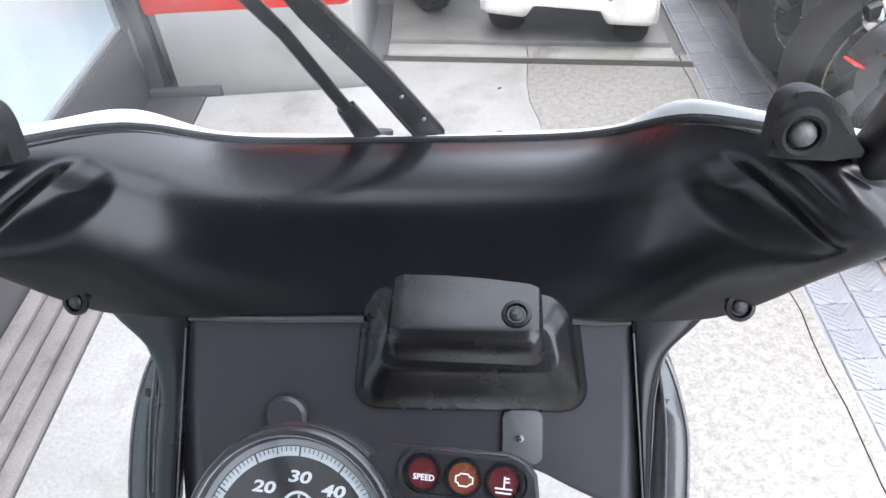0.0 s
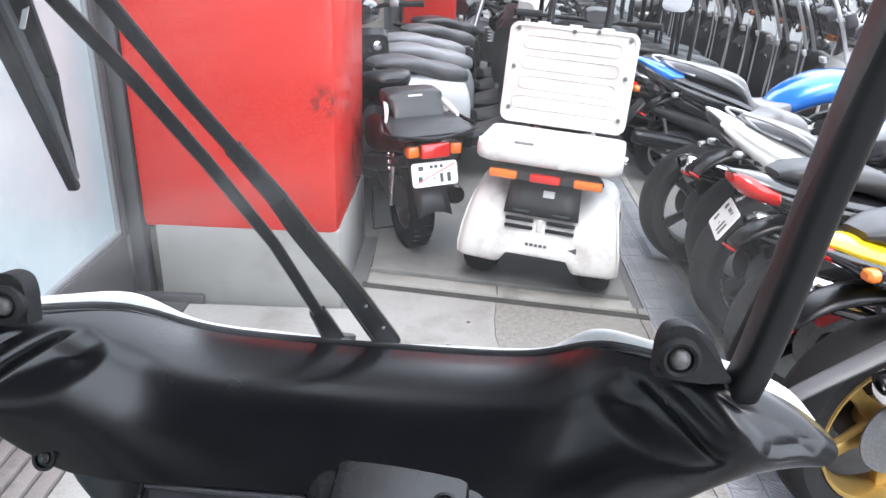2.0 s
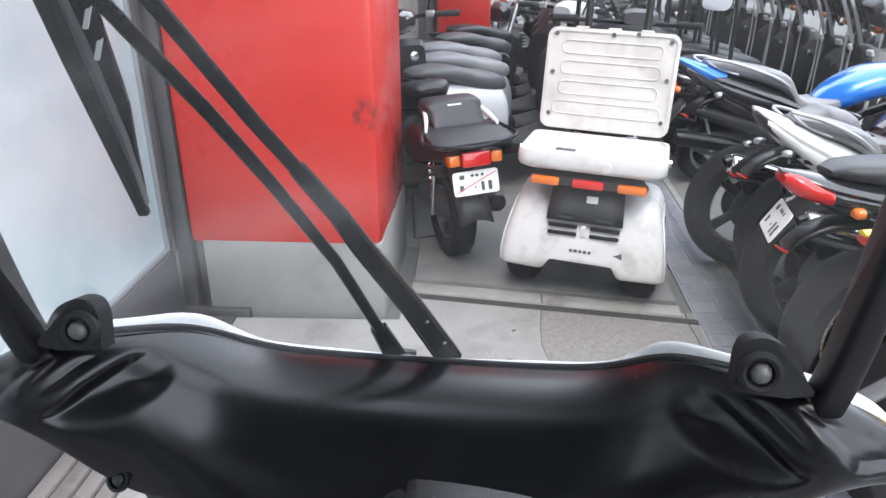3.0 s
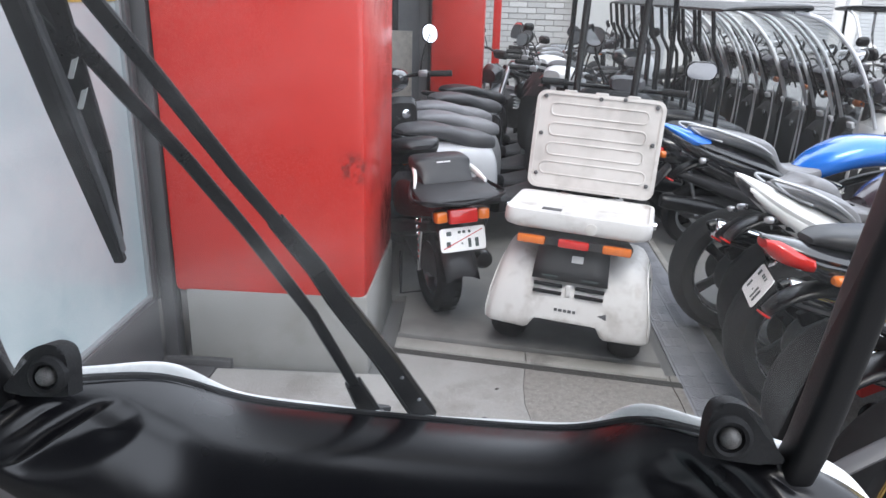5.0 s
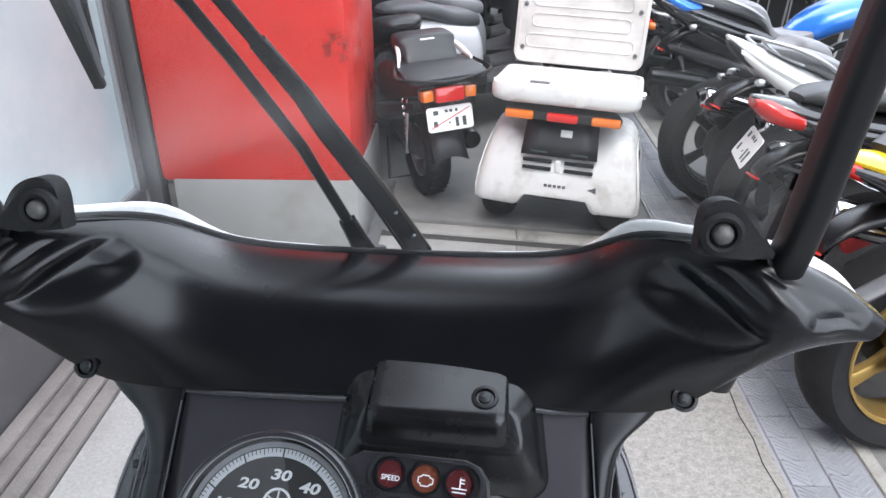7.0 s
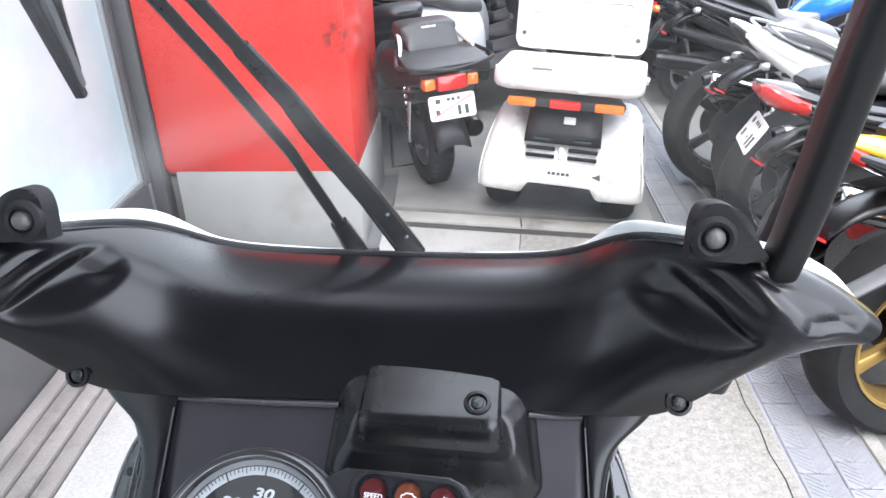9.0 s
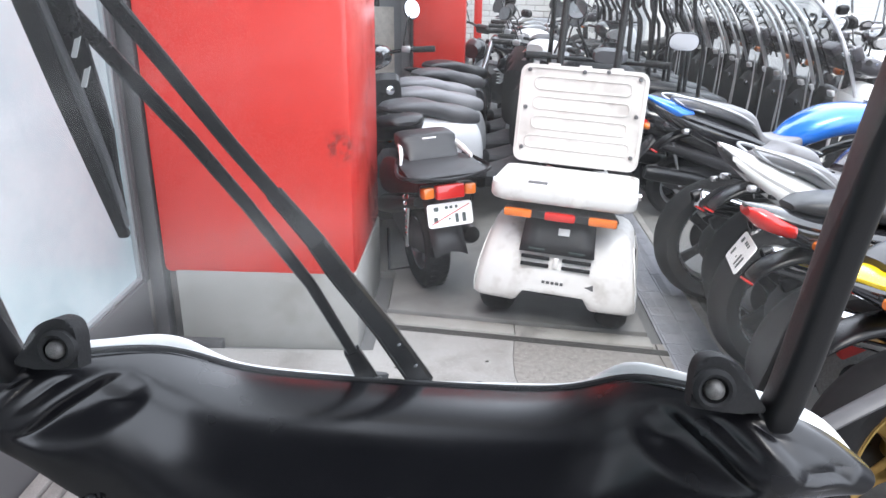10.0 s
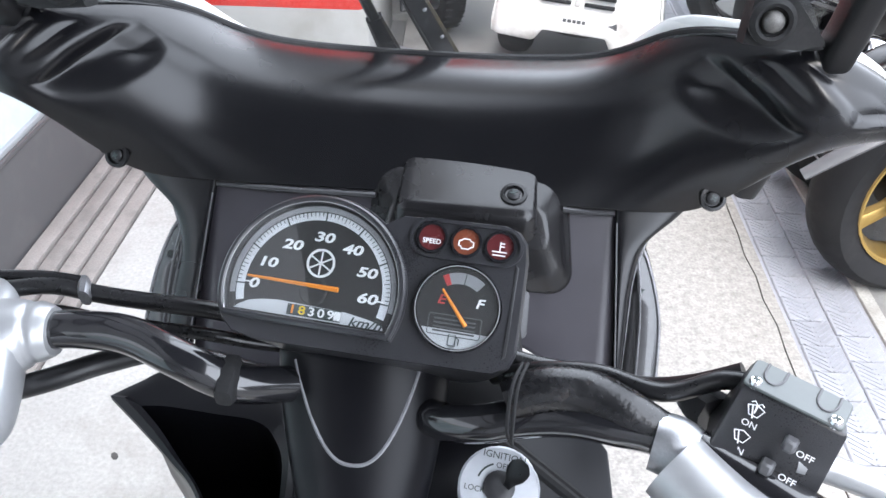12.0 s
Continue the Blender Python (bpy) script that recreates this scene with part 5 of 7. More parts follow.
cap = part("switch_cap", bm, mat("grey_satin_cap", (0.10, 0.112, 0.11), 0.38, vary=0.08), switch, "grey satin cap plate")
for x in (-0.0195, 0.0205):
    screw("cap_screw", TOPF @ pose(x, -0.008, 0.001), 0.0034, cap, False, CHROME)
for x in (-0.013, 0.014):
    bm = B()
    pts = [TOPF @ Vector((x + 0.005 * math.cos(radians(a)), 0.004 + 0.008 * math.sin(radians(a)), 0.0016)) for a in range(180, 361, 20)]
    tube(bm, [TOPF @ Vector((x - 0.005, 0.011, 0.0016))] + pts + [TOPF @ Vector((x + 0.005, 0.011, 0.0016))], 0.0007, 6)
    part("moulded_ring", bm, GREY_PLASTIC, cap)


def wiper_sign(x, y, washer):
    bm = B()
    fan = [(-0.0042, 0.0030), (0.0, 0.0046), (0.0042, 0.0030), (0.0022, -0.0016), (-0.0022, -0.0016), (-0.0042, 0.0030)]
    tube(bm, [FACE @ Vector((x + a, y + b, 0.0004)) for a, b in fan], 0.00035, 5)
    tube(bm, [FACE @ Vector((x, y - 0.003, 0.0004)), FACE @ Vector((x - 0.002, y + 0.0034, 0.0004))], 0.0004, 5)
    if washer:
        for s in (-1, 1):
            tube(bm, [FACE @ Vector((x + s * q, y + h, 0.0004)) for q, h in ((0.0, 0.0), (0.0004, 0.0050), (0.0018, 0.0062), (0.0032, 0.0050))], 0.0003, 5)
    part("wiper_symbol", bm, PRINT_WHITE, switch, "white wiper symbol")


wiper_sign(-0.0156, -0.0105, True)
wiper_sign(-0.0165, -0.0262, False)
for text, x, y in (("ON", -0.0156, -0.0172), ("ON", -0.0160, -0.0328), ("OFF", 0.0135, -0.0190), ("OFF", 0.0110, -0.0345)):
    lettering(text, 0.0050, FACE @ pose(x, y, 0.0003), PRINT_WHITE, switch, "switch_lettering", "white lettering", bold=0.012)
for x, y in ((0.0052, -0.0165), (0.0003, -0.0330)):
    bm = B()
    box(bm, (0.0075, 0.0085, 0.008), FACE @ pose(x, y, 0.002), 0.0012, 1, 0.75)
    part("rocker", bm, GREY_PLASTIC, switch, "ribbed black rocker")
bm = B()
tube(bm, [(0.180, -0.286, 1.018), (0.190, -0.2895, 1.018), (0.198, -0.294, 1.017)], [0.0165, 0.0175, 0.0165], 18, 6)
part("throttle_collar", bm, ALLOY, ride, "bare alloy throttle collar")
bm = B()
tube(bm, [(0.190, -0.298, 1.014), (0.215, -0.322, 1.008), (0.245, -0.345, 1.004), (0.28, -0.372, 1.0)], 0.0215, 18, 10)
part("throttle_housing", bm, SILVER, ride, "silver throttle housing")
bm = B()
tube(bm, [(0.248, -0.300, 1.030), (0.270, -0.305, 1.030), (0.30, -0.318, 1.028), (0.36, -0.35, 1.02)], [0.007, 0.008, 0.0075, 0.006], 12, 14)
part("brake_lever", bm, SILVER, ride, "silver brake lever")
bm = B()
hull(bm, [((0.205, -0.242, 1.008), 0.006, 0.006), ((0.212, -0.250, 1.012), 0.012, 0.012), ((0.222, -0.264, 1.014), 0.014, 0.018)], None, 10, 3, 5)
part("switch_clamp", bm, METER_CASE, switch)

# column cover with its raised shield outline
bm = B()
rows3 = []
for k in range(15):
    f = k / 14
    z = 1.000 - 0.085 * f
    y0 = -0.240 - 0.105 * f
    w_ = 0.056 - 0.006 * f - 0.020 * f * f
    rows3.append([(0.003 + w_ * math.sin(radians(a)) + 0.012 * f, y0 - 0.030 * math.cos(radians(a)) * (1 - 0.3 * f) + 0.03, z + 0.018 * math.cos(radians(a))) for a in range(-90, 91, 10)])
quad_grid(bm, rows3)
cover = part("column_cover", bm, COLUMN, ride, "satin black steering column cover", 60)
sol = cover.modifiers.new("thickness", "SOLIDIFY")
sol.thickness, sol.offset = 0.003, 0
bm = B()
path = []
for k in range(25):
    q = -1 + 2 * k / 24
    f = 0.10 + 0.44 * (1 - abs(q) ** 2.6)
    a = 46 * q * (1 - 0.15 * f)
    w_ = 0.056 - 0.006 * f - 0.020 * f * f
    path.append((0.003 + w_ * math.sin(radians(a)) + 0.012 * f, -0.240 - 0.105 * f - 0.030 * math.cos(radians(a)) * (1 - 0.3 * f) + 0.03, 1.000 - 0.085 * f + 0.018 * math.cos(radians(a)) + 0.0012))
tube(bm, path, 0.0013, 6)
# pale grey stands for the highlight along the moulded line
part("cover_line", bm, mat("pale_highlight_line", (0.2, 0.2, 0.21), 0.4, vary=0.2, scale=60), cover, "fine moulded line, its highlight painted pale grey")
bm = B()
quad_grid(bm, [[(x * 1.05 + 0.012, -0.22 - 0.3 * f, 0.90 - 0.30 * f) for x in (-0.06, -0.03, 0, 0.03, 0.06)] for f in (0, 0.5, 1)])
part("column_shroud", bm, METER_CASE, ride, "black shroud under the column")
bm = B()
box(bm, (0.078, 0.060, 0.095), pose(0.068, -0.178, 0.918, -8, 0, 4), 0.008, 2, 1.08)
part("cluster_stay", bm, DEEP, ride, "black stay under the instrument cluster")

# pocket in the leg shield
rim = [(-0.2057, -0.2030), (-0.1890, -0.1868), (-0.1688, -0.1716), (-0.1218, -0.1800), (-0.0736, -0.1870), (-0.0560, -0.2100), (-0.0450, -0.2500), (-0.0380, -0.3300), (-0.0700, -0.3300), (-0.1098, -0.2774), (-0.1357, -0.2551), (-0.1658, -0.2318)]
hole = [(-0.1788, -0.2088), (-0.1700, -0.2075), (-0.1560, -0.2070), (-0.1200, -0.2095), (-0.0860, -0.2125), (-0.0680, -0.2260), (-0.0540, -0.2548), (-0.0440, -0.3300), (-0.0640, -0.3300), (-0.1045, -0.2769), (-0.1276, -0.2542), (-0.1561, -0.2271)]
rim, hole = [[(p.x, p.y) for p in spline([Vector((x, y, 0)) for x, y in ring + ring[:1]], 72)[:-1]] for ring in (rim, hole)]
bm = B()
quad_grid(bm, [[(*a, 0.895), (*a, 0.900), ((a[0] + b[0]) / 2, (a[1] + b[1]) / 2, 0.903), (*b, 0.899), (b[0], b[1] + 0.005, 0.80), (b[0] * 0.98, b[1] + 0.01, 0.74)] for a, b in list(zip(rim, hole)) + [(rim[0], hole[0])]])
pocket = part("leg_shield_pocket", bm, COLUMN, ride, "black leg shield with an open pocket", 35)
bm = B()
slab(bm, hole, 0.004, pose(0, 0.01, 0.738))
part("pocket_floor", bm, COLUMN, pocket)
bm = B()
slab(bm, [(0.020, -0.12), (0.130, -0.14), (0.176, -0.215), (0.180, -0.345), (0.020, -0.345)], 0.01, pose(0, 0, 0.900), 0.003)
part("leg_shield_panel", bm, COLUMN, ride, "flat black leg shield panel")
bm = B()
tube(bm, [(0.070, -0.235, 0.955), (0.110, -0.2560, 0.950), (0.1528, -0.2850, 0.942), (0.19, -0.31, 0.935)], 0.0038, 8)
tube(bm, [(0.070, -0.229, 0.955), (0.110, -0.2500, 0.950), (0.1528, -0.2790, 0.942), (0.19, -0.304, 0.935)], 0.0028, 8)
part("cable_sheath", bm, RUBBER, ride, "thin black cable pair")
# ignition lock
IGN = pose(0.0985, -0.278, 0.945, 24, 4, -6)
bm = B()
lathe(bm, [(0.026, -0.02), (0.026, 0.0), (0.0245, 0.0015), (0.010, 0.0018), (0.009, -0.003)], 32, IGN)
ign = part("ignition_lock", bm, mat("brushed_lock_plate", (0.6, 0.62, 0.66), 0.35, metal=0.5, vary=0.08), ride, "silver ignition lock plate with a key")
lettering("IGNITION", 0.0062, IGN @ pose(0, 0.0190, 0.0020), INK, ign, "lock_lettering", "black lettering")
lettering("OFF", 0.0050, IGN @ pose(0.0, 0.0130, 0.0020), INK, ign, "lock_lettering")
lettering("ON", 0.0050, IGN @ pose(0.0105, 0.0075, 0.0020), INK, ign, "lock_lettering")
lettering("LOCK", 0.0050, IGN @ pose(-0.0150, -0.0040, 0.0020), INK, ign, "lock_lettering")
bm = B()
pts = arc(0, 0, 0.0145, 165, 115, 8)
tube(bm, [IGN @ Vector((x, y, 0.0020)) for x, y in pts], 0.0006, 5)
part("lock_arrow", bm, INK, ign)
bm = B()
hull(bm, [((0, 0.0, 0.004), 0.0035, 0.0012), ((0, 0.004, 0.014), 0.0045, 0.0014), ((0, 0.010, 0.022), 0.0090, 0.0020), ((0, 0.018, 0.030), 0.0095, 0.0022), ((0, 0.022, 0.034), 0.004, 0.0015)], IGN @ pose(0.004, 0, 0.001, 0, 0, -30) @ Matrix.Scale(0.72, 4), 14, 3, 8)
part("key", bm, BLACK_METAL, ign, "black headed ignition key")
bm = B()
lathe(bm, [(0.0100, 0.0018), (0.0100, 0.0045), (0.0085, 0.0055), (0.004, 0.0056)], 20, IGN)
part("lock_barrel", bm, DARK_GREY, ign)
# floor, footwell and front wheel that carry the cockpit down to the ground
bm = B()
hull(bm, [((0, 0.26, 0.42), 0.05, 0.05), ((0, 0.10, 0.50), 0.10, 0.24), ((0, -0.06, 0.42), 0.14, 0.28), ((0, -0.35, 0.20), 0.15, 0.06), ((0, -0.75, 0.20), 0.15, 0.06)], None, 20, 3.5, 16)
part("floor_body", bm, WHITE, ride, "white lower body and footboard")
bm = B()
lathe(bm, [(0.10, -0.045), (0.19, -0.045), (0.215, -0.02), (0.218, 0), (0.215, 0.02), (0.19, 0.045), (0.10, 0.045)], 28, pose(0, 0.36, 0.218, 0, 90, 0))
part("front_tyre", bm, TYRE, ride, "black front tyre")
# seat and rear half of the same scooter, behind the rider's place
bm = B()
hull(bm, [((0, -0.62, 0.66), 0.09, 0.025), ((0, -0.72, 0.68), 0.14, 0.045), ((0, -0.95, 0.70), 0.15, 0.05), ((0, -1.05, 0.72), 0.12, 0.04)], None, 20, 3, 12)
part("seat", bm, SEAT, ride, "black vinyl seat")
bm = B()
hull(bm, [((0, -0.62, 0.40), 0.12, 0.16), ((0, -0.80, 0.45), 0.16, 0.20), ((0, -1.10, 0.48), 0.17, 0.18), ((0, -1.38, 0.52), 0.13, 0.10), ((0, -1.46, 0.54), 0.06, 0.04)], None, 22, 3, 16)
part("rear_body", bm, WHITE, ride, "white rear body")
bm = B()
lathe(bm, [(0.10, -0.05), (0.18, -0.05), (0.20, -0.02), (0.203, 0), (0.20, 0.02), (0.18, 0.05), (0.10, 0.05)], 28, pose(0, -1.10, 0.203, 0, 90, 0))
part("rear_tyre", bm, TYRE, ride, "black rear tyre")


# ---- parked vehicles ----
def wheel(parent, m, r, w, rim_r, rim_mat, spokes=5, disc=True, tyre_name="wheel", spoke_w=0.03, ridges=False):
    """A tyre with a cast rim, hub, spokes and brake disc; m puts the wheel's axle along z."""
    bm = B()
    prof = [(rim_r, -w * 0.36), (rim_r + (r - rim_r) * 0.3, -w * 0.48), (rim_r + (r - rim_r) * 0.65, -w * 0.5), (r - 0.012, -w * 0.38), (r - 0.003, -w * 0.2), (r, 0), (r - 0.003, w * 0.2), (r - 0.012, w * 0.38), (rim_r + (r - rim_r) * 0.65, w * 0.5), (rim_r + (r - rim_r) * 0.3, w * 0.48), (rim_r, w * 0.36)]
    lathe(bm, prof, 40, m, close=True)
    tyre = part(tyre_name, bm, TYRE, parent, "black rubber tyre", 40)
    if ridges:
        bm = B()
        for k in range(36):
            for s in (-1, 1):
                box(bm, (0.004, w * 0.30, 0.007), m @ pose(0, 0, 0, 0, 0, k * 10 + s * 2.5) @ pose(r - 0.0035, 0, s * w * 0.24, 90, 0, 0) @ pose(0, 0, 0, 0, s * 25, 0))
        part("tread", bm, RUBBER, tyre, kind="stuff")
    bm = B()
    lathe(bm, [(rim_r - 0.008, -w * 0.34), (rim_r + 0.008, -w * 0.38), (rim_r + 0.006, -w * 0.2), (rim_r - 0.012, -w * 0.1), (rim_r - 0.012, w * 0.1), (rim_r + 0.006, w * 0.2), (rim_r + 0.008, w * 0.38), (rim_r - 0.008, w * 0.34), (rim_r - 0.024, 0)], 36, m, close=True)
    rim = part("rim", bm, rim_mat, tyre, "", 40)
    bm = B()
    lathe(bm, [(0.035, -w * 0.5), (0.045, -w * 0.42), (0.045, w * 0.42), (0.035, w * 0.5)], 18, m)
    for k in range(spokes):
        a = 360 / spokes * k + 12
        rings = []
        for q, ww, hh in ((0.03, spoke_w * 1.3, w * 0.28), (rim_r * 0.55, spoke_w * 0.85, w * 0.2), (rim_r - 0.012, spoke_w * 1.1, w * 0.2)):
            rings.append([m @ pose(0, 0, 0, 0, 0, a) @ Vector((q, y, z)) for y, z in rounded(ww, hh, min(ww, hh) * 0.3, 2)])
        loft(bm, rings)
    part("spokes", bm, rim_mat, tyre, "", 40)
    if disc:
        bm = B()
        lathe(bm, [(0.075, w * 0.40), (0.11, w * 0.40), (0.11, w * 0.44), (0.075, w * 0.44)], 32, m, close=True)
        lathe(bm, [(0.03, w * 0.38), (0.078, w * 0.40), (0.078, w * 0.43), (0.03, w * 0.46)], 10, m, close=True)
        part("brake_disc", bm, DULL_STEEL, tyre, "dull steel brake disc")
    return tyre


def plate(parent, m, w=0.2, h=0.1, red=False):
    """A small white number plate; its characters are plain bars."""
    bm = B()
    slab(bm, rounded(w, h, 0.014, 4), 0.002, m, 0.0006, 1)
    p = part("number_plate", bm, PLATE, parent, "small white number plate", 30)
    for x, y, ww, hh in ((-0.06, 0.027, 0.022, 0.018), (-0.014, 0.03, 0.014, 0.012), (0.006, 0.03, 0.014, 0.012), (0.030, 0.03, 0.012, 0.012), (-0.065, -0.018, 0.018, 0.024), (-0.005, -0.018, 0.008, 0.008), (0.028, -0.018, 0.014, 0.038), (0.060, -0.018, 0.016, 0.038)):
        bm = B()
        slab(bm, rounded(ww, hh, 0.003, 2, x, y), 0.0008, m @ pose(0, 0, 0.002))
        part("plate_bar", bm, INK, p)
    if red:
        bm = B()
        box(bm, (0.19, 0.004, 0.0008), m @ pose(0, 0, 0.0035, 0, 0, 22))
        part("cancel_line", bm, INK_RED, p, "red cancel line")
    return p


def mirror(parent, base, stem, turn, size=(0.055, 0.035), tilt=74):
    """A round-cornered rear-view mirror on a bent stem."""
    b, s = Vector(base), Vector(stem)
    bm = B()
    tube(bm, [b, b.lerp(s, 0.45) + Vector((0, 0, 0.03)), s], 0.005, 8, 8)
    st = part("mirror_stem", bm, BLACK_METAL, parent)
    m = Matrix.Translation(s) @ pose(0, 0, 0, tilt, 0, turn)
    bm = B()
    loft(bm, [[m @ Vector((x, y, h)) for x, y in rounded(size[0] * 2 * k, size[1] * 2 * k, size[1] * 0.9 * k, 5)] for k, h in ((0.55, -0.03), (0.85, -0.022), (1, -0.008), (1, 0.0), (0.93, 0.003))])
    hs = part("mirror_housing", bm, BLACK_METAL, parent, "black mirror housing")
    bm = B()
    slab(bm, rounded(size[0] * 1.8, size[1] * 1.8, size[1] * 0.8, 5), 0.0015, m @ pose(0, 0, 0.003))
    part("mirror_glass", bm, MIRROR, hs, "mirror glass")


def indicator(parent, p, side, lens=AMBER_LENS, k=1.0):
    """A turn signal on a short stalk; side: outward direction along x."""
    bm = B()
    tube(bm, [(p[0] - side * 0.05, p[1], p[2]), p], 0.007 * k, 8)
    part("indicator_stalk", bm, RUBBER, parent)
    bm = B()
    hull(bm, [((p[0], p[1] - 0.028 * k, p[2]), 0.016 * k, 0.012 * k), ((p[0], p[1] - 0.015 * k, p[2]), 0.028 * k, 0.020 * k), ((p[0], p[1] + 0.01 * k, p[2]), 0.028 * k, 0.021 * k)], None, 14, 2.6, 6)
    ln = part("indicator_lens", bm, lens, parent, "turn signal lens")
    bm = B()
    hull(bm, [((p[0], p[1] + 0.008 * k, p[2]), 0.029 * k, 0.022 * k), ((p[0], p[1] + 0.025 * k, p[2]), 0.024 * k, 0.018 * k), ((p[0], p[1] + 0.04 * k, p[2]), 0.010 * k, 0.008 * k)], None, 14, 2.6, 6)
    part("indicator_back", bm, BLACK_METAL, ln)


def motorcycle(m, label, tail, tank, rim, seat_mat=GREY_SEAT, frame_mat=BLACK_METAL, rail=None, r=0.295, tail_z=0.80, tank_z=0.80, plated=False, hugger=False, silencer=True, red_lamp=True, lean=7, tail_len=0.0, signal=AMBER_LENS, rake=0.42, flank=None, thick=1.0, lamp=1.0, cut=None, shroud=None, sig=(-0.24, -0.085), sides=(-1, 1)):
    """A naked sports motorcycle, nose along +y, rear axle over the origin, on its side stand."""
    bike = thing("motorcycle", m @ pose(0, 0, 0, 0, lean, 0), label, "motorcycle", "parked motorcycles")
    ax = pose(0, 0, 0, 0, 90, 0)
    wheel(bike, pose(0, 0, r) @ ax, r, 0.15, r * 0.70, rim, 5, True, "rear_wheel", 0.045)
    bm = B()
    lathe(bm, [(r * 0.70 - 0.004, -0.001), (r * 0.70 + 0.002, -0.001), (r * 0.70 + 0.002, 0.001), (r * 0.70 - 0.004, 0.001)], 48, pose(0.062, 0, r) @ ax, close=True)
    part("rim_stripe", bm, rim if rim == GOLD else STEEL, bike, "thin bright rim edge")
    bm = B()
    lathe(bm, [(0.03, 0), (0.10, 0.004), (0.10, 0.012), (0.03, 0.016)], 28, pose(-0.075, 0, r) @ ax)
    part("sprocket", bm, BLACK_METAL, bike, "dark chain sprocket")
    wheel(bike, pose(0, 1.36, r) @ ax, r, 0.11, r * 0.74, rim, 5, True, "front_wheel", 0.026)
    # swingarm
    for sx in (-1, 1):
        bm = B()
        tube(bm, [(sx * 0.105, 0.0, r), (sx * 0.11, 0.2, r + 0.03), (sx * 0.09, 0.46, r + 0.10)], [0.030, 0.034, 0.028], 10, 8, 0.7, (0, 0, 1))
        part("swingarm", bm, frame_mat, bike)
    bm = B()
    tube(bm, [(-0.13, 0.0, r), (0.13, 0.0, r)], 0.012, 10)
    part("rear_axle", bm, STEEL, bike)
    bm = B()
    box(bm, (0.035, 0.10, 0.055), pose(0.09, -0.03, r + 0.115, 25, 0, 0), 0.008)
    part("brake_caliper", bm, INK_RED if red_lamp else BLACK_METAL, bike, "brake caliper")
    bm = B()
    tube(bm, [(-0.085, 0.0, r), (-0.085, 0.25, r + 0.06), (-0.085, 0.5, r + 0.10)], 0.012, 6, 0, 2.6)
    part("chain_guard", bm, BLACK_METAL, bike)
    if hugger:
        bm = B()
        rows = []
        for k in range(13):
            a = radians(35 + 120 * k / 12)
            rr = r + 0.02
            rows.append([(x, -rr * math.cos(a) * 1.0, r + (rr - 0.02 * abs(x) / 0.08) * math.sin(a)) for x in (-0.08, -0.05, 0, 0.05, 0.08)])
        quad_grid(bm, rows)
        h = part("rear_mudguard", bm, DARK_GREY, bike, "grey plastic mudguard hugging the tyre", 60)
        sol = h.modifiers.new("thickness", "SOLIDIFY")
        sol.thickness = 0.004
    # engine and frame
    bm = B()
    hull(bm, [((0, 0.42, 0.36), 0.10, 0.10), ((0, 0.55, 0.40), 0.15, 0.16), ((0, 0.75, 0.42), 0.16, 0.19), ((0, 0.92, 0.46), 0.13, 0.16), ((0, 1.02, 0.48), 0.08, 0.08)], None, 18, 3.6, 10)
    part("engine", bm, DARK_GREY, bike, "dark engine block")
    for k in range(5):
        bm = B()
        box(bm, (0.30, 0.16, 0.008), pose(0, 0.90, 0.50 + 0.028 * k, -20, 0, 0), 0.003, 1)
        part("cooling_fin", bm, ALLOY, bike)
    for sx in (-1, 1):
        bm = B()
        lathe(bm, [(0.085, 0), (0.085, 0.02), (0.06, 0.035), (0.01, 0.037)], 20, pose(sx * 0.145, 0.66, 0.38, 0, 90 * sx, 0))
        part("crank_cover", bm, ALLOY, bike, "alloy crank cover")
        bm = B()
        tube(bm, [(sx * 0.09, 0.42, 0.42), (sx * 0.13, 0.5, 0.66), (sx * 0.10, 0.95, 0.78), (sx * 0.04, 1.12, 0.85)], 0.020, 8, 16)
        part("frame_tube", bm, frame_mat, bike)
        bm = B()
        tube(bm, [(sx * 0.09, 0.5, 0.60), (sx * 0.085, 0.2, 0.64), (sx * 0.06, -0.15, tail_z - 0.12)], 0.013, 8, 10)
        part("subframe", bm, frame_mat, bike)
        bm = B()
        tube(bm, [(sx * 0.10, 1.36, r), (sx * 0.10, 1.14, 0.86)], [0.026, 0.022], 12)
        part("fork", bm, ALLOY, bike, "alloy fork leg")
        bm = B()
        box(bm, (0.09, 0.03, 0.02), pose(sx * 0.17, 0.42, 0.30), 0.006)
        part("foot_peg", bm, RUBBER, bike)
    bm = B()
    tube(bm, [(0, 0.34, 0.40), (0, 0.24, 0.62)], 0.022, 12)
    spring = part("shock", bm, BLACK_METAL, bike)
    bm = B()
    tube(bm, [(0.034 * math.cos(q * 0.9), 0.33 - 0.09 * q / 40 * 1.0 + 0.034 * math.sin(q * 0.9) * 0.4, 0.42 + 0.19 * q / 40) for q in range(41)], 0.006, 6)
    part("spring", bm, INK_RED, spring)
    if silencer:
        bm = B()
        tube(bm, [(0.12, 0.60, 0.30), (0.15, 0.40, 0.34), (0.175, 0.18, 0.42)], 0.022, 12, 8)
        ex_ = part("exhaust_pipe", bm, STEEL, bike, "steel exhaust pipe")
        bm = B()
        tube(bm, [(0.175, 0.20, 0.41), (0.178, 0.12, 0.435), (0.185, -0.10, 0.50), (0.187, -0.18, 0.525), (0.188, -0.20, 0.53)], [0.035, 0.048, 0.050, 0.048, 0.034], 18, 12)
        part("silencer", bm, CHROME, bike, "polished silencer")
        bm = B()
